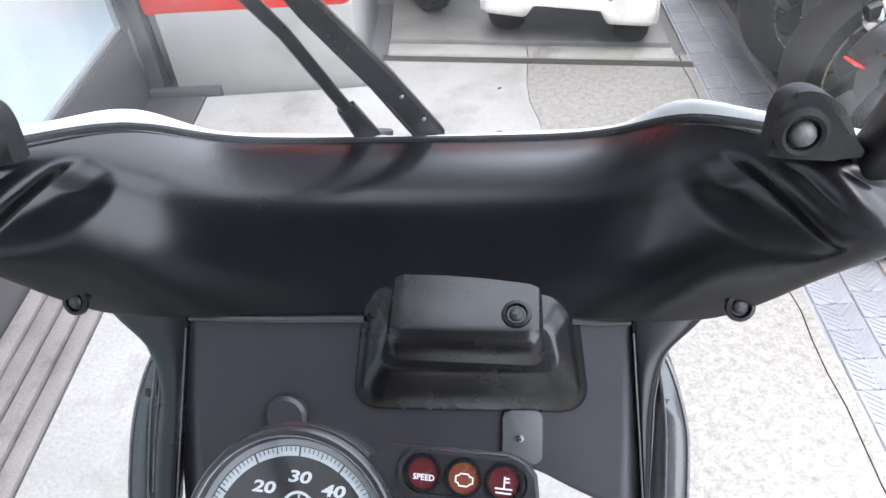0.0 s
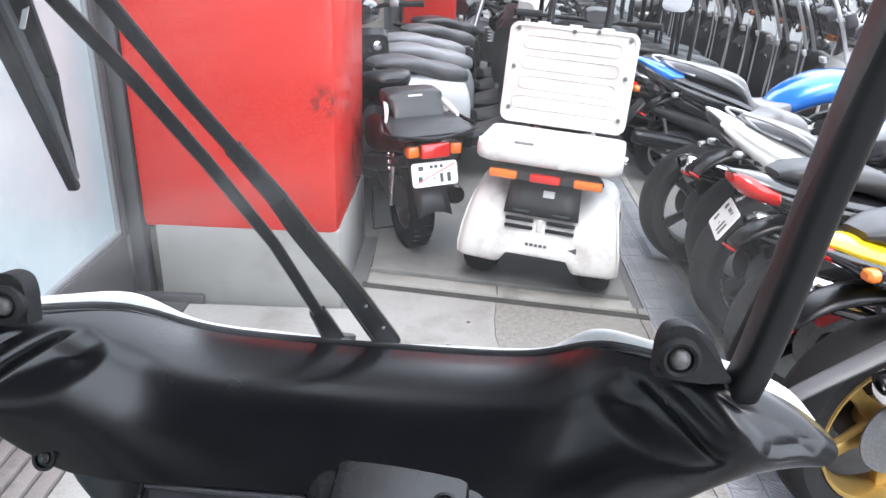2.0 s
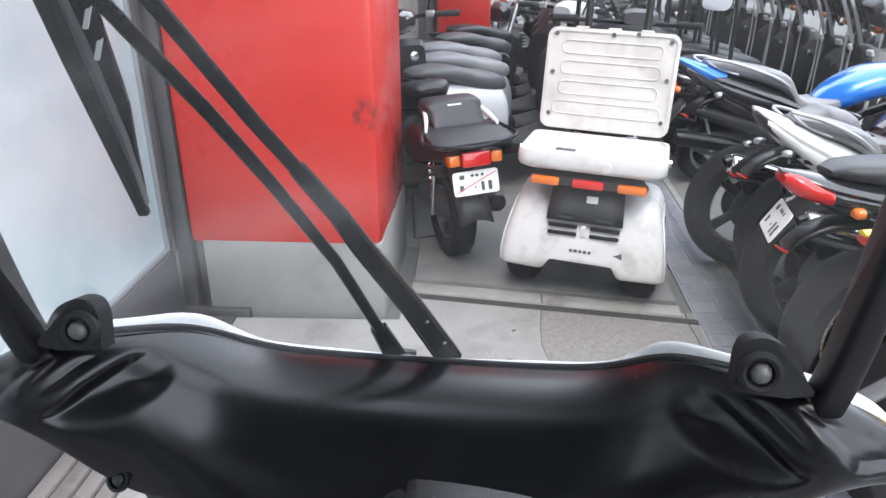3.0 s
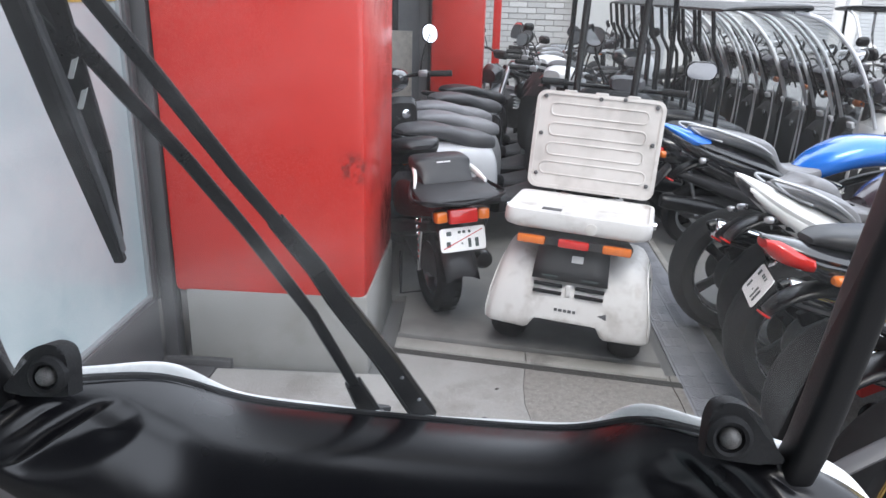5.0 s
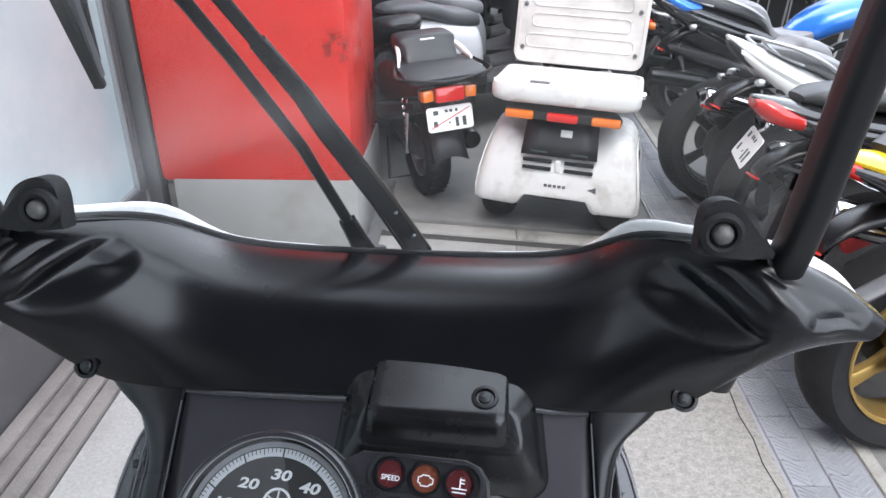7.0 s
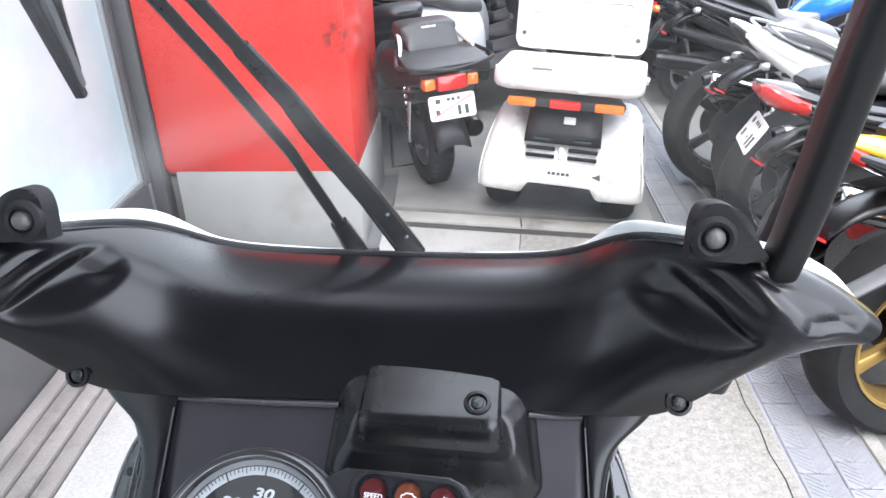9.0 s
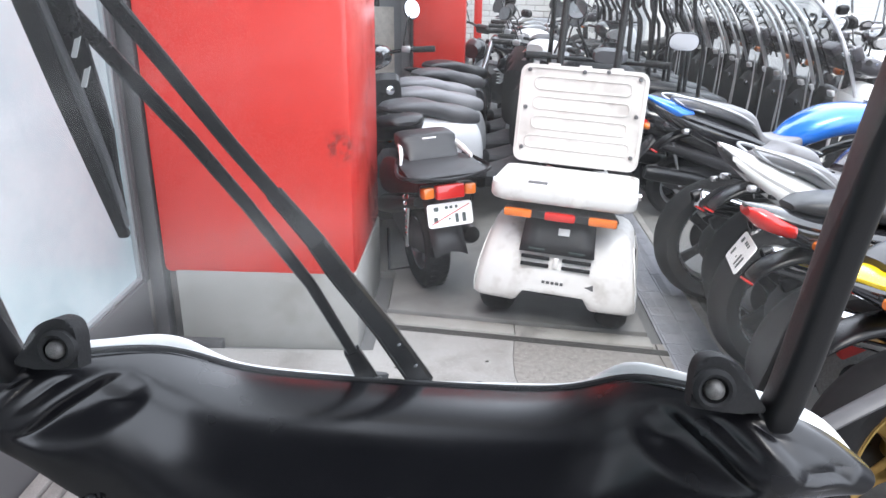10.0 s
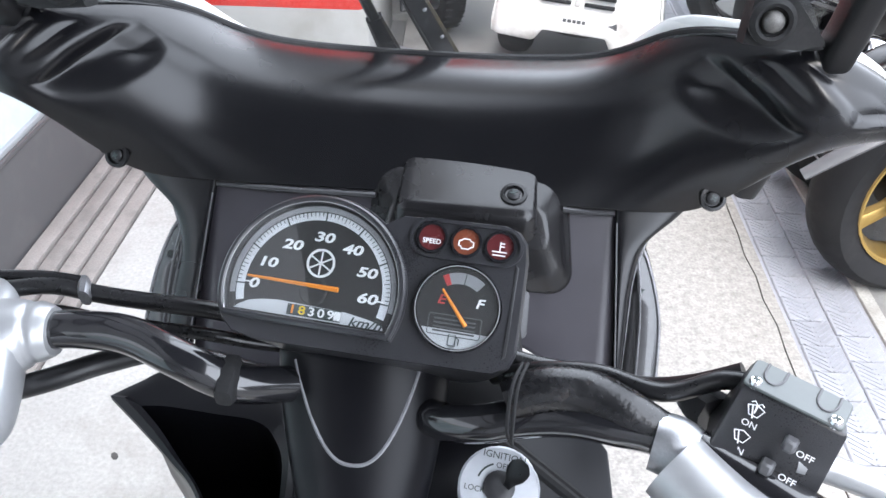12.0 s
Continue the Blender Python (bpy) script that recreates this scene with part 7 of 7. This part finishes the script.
motorcycle(heading(1.49, 2.94, 84), "black tailed motorcycle with a dark maroon tank", GLOSS_BLACK, MAROON, BLACK_METAL, GREY_SEAT, r=0.29, tail_z=0.74, tank_z=0.775, lean=-4, red_lamp=False, tail_len=-0.10, signal=CLEAR_LENS, rake=0.2)
motorcycle(heading(1.37, 3.30, 84), "blue motorcycle with grey seat and silver grab rails", BLUE, BLUE, BLACK_METAL, GREY_SEAT, rail=SILVER, r=0.29, tail_z=0.89, tank_z=0.82, lean=-4, red_lamp=False, tail_len=0.04, signal=CLEAR_LENS, rake=0.30, thick=1.25, flank=GLOSS_BLACK, cut=0.20, shroud=PEARL)
to_bike = yellow_bike.matrix_basis.inverted()
bm = B()
arm = [to_bike @ Vector(p) for p in ((0.93, 1.46, 0.46), (1.02, 1.46, 0.535), (1.15, 1.47, 0.62), (1.27, 1.48, 0.70), (1.36, 1.50, 0.72))]
tube(bm, arm, [0.020, 0.026, 0.028, 0.028, 0.02], 12, 16, 0.5, (0, 0, 1))
part("mudguard_stay", bm, GREY_PLASTIC, yellow_bike, "grey plastic mudguard stay")


# ---- the white three-wheeled carrier with its lid open ----
def three_wheeler(m):
    gy = thing("three_wheeler", m, "worn white three-wheeled delivery scooter with open cargo lid", "scooter")
    ax = pose(0, 0, 0, 0, 90, 0)
    for sx in (-1, 1):
        wheel(gy, pose(sx * 0.245, 0.0, 0.19) @ ax, 0.19, 0.13, 0.10, ALLOY, 4, False, "rear_wheel", 0.03)
    wheel(gy, pose(0, 1.25, 0.20) @ ax, 0.20, 0.09, 0.12, ALLOY, 3, False, "front_wheel", 0.03)
    # rear body shell: two bulging mudguards joined by a skirt, open at the foot
    bm = B()

    def shell(x, f):
        """Half section at width x: f runs from the skirt's foot over the top to the front."""
        a = abs(x)
        bulge = bump01((a - 0.25) / 0.15)
        top = 0.40 + 0.05 * bulge
        foot = 0.135 if a > 0.155 else 0.135 + 0.055 * min(1.0, (0.155 - a) / 0.035)
        back = -0.19 - 0.02 * (1 - (a / 0.34) ** 2) + (0.05 * max(0, (a - 0.30) / 0.04) ** 2)
        pts = [(back + 0.02, foot), (back, foot + 0.01), (back - 0.004, 0.20), (back + 0.012, 0.30), (back + 0.055, top - 0.035), (back + 0.11, top), (0.06, top + 0.01), (0.18, top - 0.03), (0.24, 0.26)]
        return pts

    xs = [-0.336, -0.332, -0.32, -0.30, -0.27, -0.24, -0.21, -0.18, -0.165, -0.15, -0.125, -0.10, -0.05, 0.0, 0.05, 0.10, 0.125, 0.15, 0.165, 0.18, 0.21, 0.24, 0.27, 0.30, 0.32, 0.332, 0.336]
    rows = []
    for x in xs:
        drop = 0.03 * max(0.0, (abs(x) - 0.29) / 0.046) ** 2
        rows.append([Vector((p.x * (1 - 0.13 * min(1.0, max(0.0, (p.z - 0.17) / 0.25)) ** 1.5), p.y, p.z - (drop if p.z > 0.25 else 0))) for p in spline([(x, y, z) for y, z in shell(x, 0)], 30)])
    quad_grid(bm, rows)
    sh = part("rear_body", bm, GYRO_WHITE, gy, "worn white rear body with bulging mudguards", 50)
    sol = sh.modifiers.new("thickness", "SOLIDIFY")
    sol.thickness, sol.offset = 0.005, 0
    for sx in (-1, 1):
        bm = B()
        prof = [(-0.17, 0.14), (0.22, 0.20), (0.24, 0.27), (0.17, 0.36), (0.06, 0.39), (-0.08, 0.385), (-0.14, 0.34), (-0.18, 0.27), (-0.19, 0.20)]
        tilt = lambda z: 0.334 * (1 - 0.13 * min(1.0, max(0.0, (z - 0.17) / 0.25)) ** 1.5)
        loft(bm, [[(sx * (tilt(z) - d), y, z) for y, z in prof] for d in (0.0, 0.005)])
        part("mudguard_side", bm, GYRO_WHITE, gy, "white mudguard side")
    # black hatch, slots, marks on the rear face
    bm = B()
    rows = [[(x, -0.208 + 0.018 * f + 0.05 * f * f, 0.362 + 0.145 * f) for x in (-0.150 + 0.01 * f, -0.08, 0, 0.08, 0.150 - 0.01 * f)] for f in (0, 0.3, 0.6, 0.8, 1.0)]
    quad_grid(bm, rows)
    hatch = part("rear_hatch", bm, DARK_GREY, gy, "dark grey rear hatch", 50)
    sol = hatch.modifiers.new("thickness", "SOLIDIFY")
    sol.thickness, sol.offset = 0.02, -1
    for sx in (-1, 1):
        bm = B()
        box(bm, (0.065, 0.006, 0.008), pose(sx * 0.08, -0.209, 0.378, -8, 0, 0), 0.002)
        part("hatch_slot", bm, INK, hatch)
        for k in range(2):
            bm = B()
            box(bm, (0.115, 0.014, 0.014), pose(sx * 0.083, -0.199 - 0.006 * k, 0.338 - 0.030 * k, -4, 0, 0), 0.003)
            part("vent_slot", bm, DEEP, gy, "dark vent slot")
    bm = B()
    box(bm, (0.02, 0.012, 0.05), pose(0, -0.202, 0.323), 0.003)
    part("vent_divider", bm, GYRO_WHITE, gy)
    for k, w_ in enumerate((0.014, 0.016, 0.014, 0.016, 0.014)):
        bm = B()
        box(bm, (w_ * 0.9, 0.006, 0.012), pose(-0.040 + 0.0185 * k, -0.2118, 0.240, -2, 0, 0), 0.001)
        part("badge_bar", bm, GREY_PLASTIC, gy, "dark badge bar")
    bm = B()
    slab(bm, [(-0.03, -0.012), (0.028, -0.012), (0.024, 0.014), (0.008, 0.006), (-0.004, 0.002)], 0.002, pose(0.135, -0.2075, 0.240, 90, 0, 0))
    part("badge_shape", bm, GREY_PLASTIC, gy, "small grey emblem")
    bm = B()
    box(bm, (0.045, 0.003, 0.028), pose(0.02, -0.190, 0.455, -26, 0, 0), 0.001)
    part("sticker", bm, PLATE, gy, "small pale sticker")
    # light bar
    bm = B()
    hull(bm, [((0, -0.235, 0.530), 0.215, 0.015), ((0, -0.215, 0.533), 0.225, 0.019), ((0, -0.15, 0.535), 0.20, 0.024)], None, 24, 5, 4)
    bar = part("light_bar", bm, DARK_GREY, gy, "dark rear light bar")
    for x0, x1, mm, nm in ((-0.22, -0.11, AMBER_LENS, "turn_signal"), (-0.06, 0.06, RED_LENS, "tail_lamp"), (0.11, 0.22, AMBER_LENS, "turn_signal")):
        bm = B()
        box(bm, (x1 - x0, 0.03, 0.032), pose((x0 + x1) / 2, -0.238, 0.531), 0.008)
        part(nm, bm, mm, bar, "lens in the light bar")
    # cargo tray and its lid
    bm = B()
    out, inn = rounded(0.565, 0.40, 0.05, 6), rounded(0.53, 0.365, 0.04, 6)
    rings = []
    for k, h, src in ((0.90, 0.576, out), (0.97, 0.584, out), (1.0, 0.598, out), (1.0, 0.635, out), (0.985, 0.648, out), (1.0, 0.648, inn), (0.99, 0.640, inn), (0.97, 0.637, inn)):
        rings.append([(x * k, y * k - 0.055, h - 0.05 * (y * k + 0.2)) for x, y in src])
    loft(bm, rings)
    tray = part("cargo_tray", bm, GYRO_WHITE, gy, "white plastic cargo tray")
    bm = B()
    lathe(bm, [(0.022, 0), (0.022, 0.006), (0.014, 0.008), (0.002, 0.008)], 18, pose(0.06, -0.256, 0.607, 90, 0, 0))
    part("tray_lock", bm, LID_WHITE, tray, "round lock boss")
    bm = B()
    box(bm, (0.075, 0.035, 0.004), pose(-0.10, -0.215, 0.654, -3, 0, 0), 0.001)
    part("latch_plate", bm, GREY_PLASTIC, tray, "grey latch plate")
    for sx in (-1, 1):
        bm = B()
        lathe(bm, [(0.014, 0), (0.014, 0.012), (0.009, 0.016), (0.001, 0.016)], 14, pose(sx * 0.282, -0.12, 0.616, 0, 90 * sx, 0))
        part("tray_catch", bm, CHROME, tray, "chrome catch")
    LID = pose(0, 0.135, 0.645, 83, 0, 0)
    bm = B()
    o = rounded(0.53, 0.41, 0.04, 6, 0, 0.205)
    i_ = rounded(0.50, 0.38, 0.03, 6, 0, 0.205)
    loft(bm, [[LID @ Vector((x, y, h)) for x, y in src] for src, h in ((o, -0.035), (o, 0.004), (i_, 0.006), (i_, 0.0))])
    lid = part("cargo_lid", bm, LID_WHITE, gy, "yellowed white open cargo lid", 35)
    for k in range(4):
        bm = B()
        y = 0.335 - 0.082 * k
        w_ = 0.40 if k < 3 else 0.44
        ol = rounded(w_, 0.052, 0.022, 5, 0.0, y)
        tube(bm, [LID @ Vector((x, yy, 0.0015)) for x, yy in ol + ol[:1]], 0.0035, 6)
        part("pressed_rib", bm, LID_WHITE, lid, "pressed rib")
    for x, y in ((-0.235, 0.385), (0.0, 0.392), (0.235, 0.380), (-0.238, 0.23), (0.238, 0.23), (-0.238, 0.06), (0.238, 0.06), (0.10, 0.40)):
        bm = B()
        lathe(bm, [(0.009, 0), (0.009, 0.004), (0.006, 0.007), (0.001, 0.007)], 12, LID @ pose(x * 0.97, y, 0.005))
        part("lid_stud", bm, GREY_PLASTIC, lid, "dark lid stud")
    for x in (-0.13, 0.0, 0.13):
        bm = B()
        box(bm, (0.05, 0.012, 0.03), LID @ pose(x, 0.412, -0.01), 0.003)
        part("lid_hinge", bm, LID_WHITE, lid)
    # body ahead of the tray, column, screen
    bm = B()
    hull(bm, [((0, 0.16, 0.42), 0.16, 0.10), ((0, 0.36, 0.44), 0.17, 0.17), ((0, 0.52, 0.42), 0.14, 0.16)], None, 18, 3.2, 8)
    part("seat_base", bm, GYRO_WHITE, gy, "white seat base")
    bm = B()
    hull(bm, [((0, 0.20, 0.64), 0.12, 0.03), ((0, 0.30, 0.65), 0.15, 0.05), ((0, 0.52, 0.63), 0.13, 0.045), ((0, 0.62, 0.60), 0.07, 0.02)], None, 18, 3, 10)
    part("seat", bm, SEAT, gy, "black vinyl seat")
    bm = B()
    hull(bm, [((0, 0.50, 0.25), 0.16, 0.05), ((0, 0.95, 0.26), 0.17, 0.05)], None, 16, 4, 0)
    part("footboard", bm, DARK_GREY, gy)
    bm = B()
    hull(bm, [((0, 0.90, 0.40), 0.18, 0.20), ((0, 1.0, 0.60), 0.25, 0.36), ((0, 1.12, 0.62), 0.26, 0.36), ((0, 1.22, 0.60), 0.16, 0.26)], None, 20, 3.2, 10)
    part("front_shield", bm, DARK_GREY, gy, "dark grey front shield")
    bm = B()
    tube(bm, [(-0.33, 0.86, 1.01), (-0.15, 0.93, 1.0), (0.15, 0.93, 1.0), (0.33, 0.86, 1.01)], 0.011, 10, 20)
    part("handlebar", bm, BLACK_METAL, gy)
    for sx in (-1, 1):
        bm = B()
        tube(bm, [(sx * 0.24, 0.90, 1.008), (sx * 0.36, 0.845, 1.012)], 0.018, 10)
        part("grip", bm, RUBBER, gy)
    bm = B()
    hull(bm, [((0.06, 0.84, 1.03), 0.07, 0.03), ((0.06, 0.92, 1.03), 0.09, 0.04), ((0.06, 0.98, 1.02), 0.06, 0.03)], None, 14, 3, 6)
    part("meter", bm, GREY_PLASTIC, gy, "grey meter hood")
    mirror(gy, (0.26, 0.90, 1.02), (0.40, 0.84, 1.13), 10, (0.075, 0.045), 104)
    mirror(gy, (-0.22, 0.92, 1.02), (-0.13, 0.95, 1.24), -4, (0.05, 0.05))
    for sx in (-1, 1):
        bm = B()
        tube(bm, [(sx * 0.115, 0.20, 0.62), (sx * 0.12, 0.30, 0.98), (sx * 0.125, 0.36, 1.46)], 0.016, 10)
        part("roof_post", bm, POST, gy, "black roof post")
        bm = B()
        tube(bm, [(sx * 0.26, 1.06, 0.90), (sx * 0.25, 0.98, 1.15), (sx * 0.235, 0.82, 1.42), (sx * 0.22, 0.74, 1.50)], 0.013, 10, 14)
        part("screen_frame", bm, POST, gy, "black screen frame")
    bm = B()
    quad_grid(bm, [[(0.25 * q, 1.06 - 0.09 * f - 0.18 * f * f - 0.02 * q * q, 0.90 + 0.56 * f) for q in (-1, -0.5, 0, 0.5, 1)] for f in (0, 0.25, 0.5, 0.75, 1)])
    g = part("screen", bm, CANOPY_GLASS, gy, "clear windshield", 60)
    g.visible_shadow = False
    bm = B()
    hull(bm, [((0, 0.33, 1.47), 0.16, 0.03), ((0, 0.40, 1.49), 0.20, 0.045), ((0, 0.60, 1.52), 0.26, 0.04), ((0, 0.78, 1.50), 0.24, 0.02)], None, 20, 4, 10)
    part("roof", bm, POST, gy, "black roof")
    bm = B()
    tube(bm, [(-0.04, 1.10, 0.94), (-0.12, 1.02, 1.15), (-0.15, 0.94, 1.30)], 0.007, 6)
    tube(bm, [(0.0, 1.10, 0.94), (-0.13, 1.02, 1.14)], 0.005, 6)
    part("wiper", bm, BLACK_METAL, gy, "black wiper")
    bm = B()
    hull(bm, [((0, -0.12, 0.20), 0.10, 0.06), ((0, 0.05, 0.22), 0.14, 0.09), ((0, 0.30, 0.24), 0.12, 0.09)], None, 14, 3, 8)
    part("axle_case", bm, DARK_GREY, gy, "dark axle and engine case")
    return gy


three_wheeler(heading(0.600, 3.02, 13, 0.022) @ pose(0, 0, 0, 0, 2.2, 0))

# ---- scooters behind the red pillar ----
gear = scooter(heading(0.022, 3.325, -22, 0.022) @ pose(0, 0, 0, 0, -2.5, 0), "black delivery scooter with flat grey carrier and plate", GLOSS_BLACK, SEAT, plated=True, seat_shift=0.36, rack=False)
bm = B()
hull(bm, [((0, -0.37, 0.628), 0.15, 0.010), ((0, -0.33, 0.634), 0.175, 0.014), ((0, -0.16, 0.648), 0.165, 0.016), ((0, -0.10, 0.65), 0.13, 0.014)], None, 22, 5, 8)
part("carrier_plate", bm, DARK_GREY, gear, "flat dark grey carrier plate")
bm = B()
tube(bm, [(-0.15, -0.12, 0.662), (-0.18, -0.20, 0.652), (-0.19, -0.33, 0.638), (0.0, -0.40, 0.630), (0.19, -0.33, 0.638), (0.18, -0.20, 0.652), (0.15, -0.12, 0.662)], 0.008, 8, 30)
part("carrier_rail", bm, BLACK_METAL, gear, "black carrier rail")
for sx in (-1, 1):
    bm = B()
    hull(bm, [((sx * 0.160, -0.20, 0.664), 0.006, 0.008), ((sx * 0.140, -0.14, 0.69), 0.010, 0.015), ((sx * 0.122, -0.06, 0.71), 0.010, 0.012)], None, 12, 2.4, 8)
    part("side_trim", bm, WHITE, gear, "white side trim")
bm = B()
hull(bm, [((0, -0.170, 0.645), 0.110, 0.016), ((0, -0.150, 0.662), 0.115, 0.034), ((0, -0.105, 0.690), 0.120, 0.050), ((0, -0.080, 0.716), 0.130, 0.038), ((0, 0.02, 0.722), 0.125, 0.034), ((0, 0.06, 0.715), 0.10, 0.022)], None, 22, 5, 14)
part("back_pad", bm, SEAT, gear, "black padded back rest")
for k in range(6):
    bm = B()
    box(bm, (0.008, 0.003, 0.016), pose(-0.026 + 0.0105 * k, -0.108, 0.735, -32, 0, 0), 0.001)
    part("badge_bar", bm, PRINT_WHITE, gear, "white badge bar")
for k in range(7):
    bm = B()
    lathe(bm, [(0.007, -0.003), (0.010, 0), (0.007, 0.003)], 8, pose(-0.165, -0.25, 0.535 - 0.028 * k, 90, 0, 20 * k), close=True)
    part("chain_link", bm, CHROME, gear)
bm = B()
hull(bm, [((0.05, 0.800, 0.74), 0.10, 0.12), ((0.05, 0.845, 0.76), 0.11, 0.13)], None, 16, 5, 0)
part("key_panel", bm, BLACK_METAL, gear, "black panel round the key lock")
bm = B()
lathe(bm, [(0.024, 0), (0.024, 0.006), (0.014, 0.009), (0.002, 0.009)], 18, pose(0.085, 0.800, 0.80, 90, 0, 0))
part("key_lock", bm, CHROME, gear, "chrome key lock")
for x, y, deg, paint, seat_mat, label in (
    (-0.06, 4.08, 50, PEARL, MID_SEAT, "silver scooter with a dark stitched seat"),
    (-0.04, 4.50, 52, SILVER, GREY_SEAT, "silver scooter with a worn grey seat"),
    (-0.08, 4.92, 50, PEARL, GREY_SEAT, "pale silver scooter with a grey seat"),
    (0.00, 5.40, 46, GLOSS_BLACK, MID_SEAT, "black scooter with a dark seat"),
    (0.04, 5.88, 45, GLOSS_BLACK, SEAT, "black scooter with chrome mirrors"),
):
    scooter(heading(x, y, deg, 0.022), label, paint, seat_mat)

# ---- the long row of canopy scooters ----
first = canopy_scooter(heading(1.52, 4.55, 88), "black canopy scooter with a bowed clear windshield", GLOSS_BLACK)
for k in range(1, 9):
    copy_thing(first, heading(1.52 + 0.012 * (k % 3), 4.55 + 0.45 * k, 88 + (k * 37 % 5 - 2)))


# ---- parked farther back, and on the street ----
motorcycle(heading(0.80, 7.9, -150), "dark motorcycle facing the yard with round mirrors", GLOSS_BLACK, GLOSS_BLACK, BLACK_METAL, SEAT, lean=-5, red_lamp=False)
motorcycle(heading(1.05, 8.7, -160), "grey motorcycle at the end of the yard", SILVER, SILVER, BLACK_METAL, SEAT, lean=-5, red_lamp=False)


scooter(heading(1.02, 9.2, 92), "silver scooter parked against the far wall", PEARL, GREY_SEAT)
copy_thing(first, heading(2.40, 8.70, -88))
for x, y, deg, paint, label in ((0.62, 7.6, 165, GLOSS_BLACK, "black scooter facing the yard"), (1.10, 7.2, 160, GLOSS_BLACK, "dark scooter facing the yard beside the posts")):
    scooter(heading(x, y + 0.6, deg, 0.0), label, paint, SEAT)
far_ = canopy_scooter(heading(3.62, 7.4, 184), "black canopy scooter standing apart near the street", GLOSS_BLACK)
copy_thing(far_, heading(4.6, 8.2, 186))
scooter(heading(3.45, 4.9, 250), "white scooter with a pale front shield", WHITE, GREY_SEAT)
sign = thing("shop_sign", pose(10.2, 22.6, 0), "orange red sign board on a pale post", "sign")
bm = B()
box(bm, (0.9, 0.12, 0.7), pose(0, 0, 2.1), 0.03)
part("board", bm, SIGN_RED, sign, "orange red board")
for k in range(2):
    bm = B()
    box(bm, (0.24, 0.02, 0.36), pose(-0.18 + 0.36 * k, -0.07, 2.1), 0.02)
    part("sign_bar", bm, PRINT_WHITE, sign)
bm = B()
tube(bm, [(0, 0.05, 0), (0, 0.05, 1.8)], 0.05, 12)
part("post", bm, SHUTTER, sign)
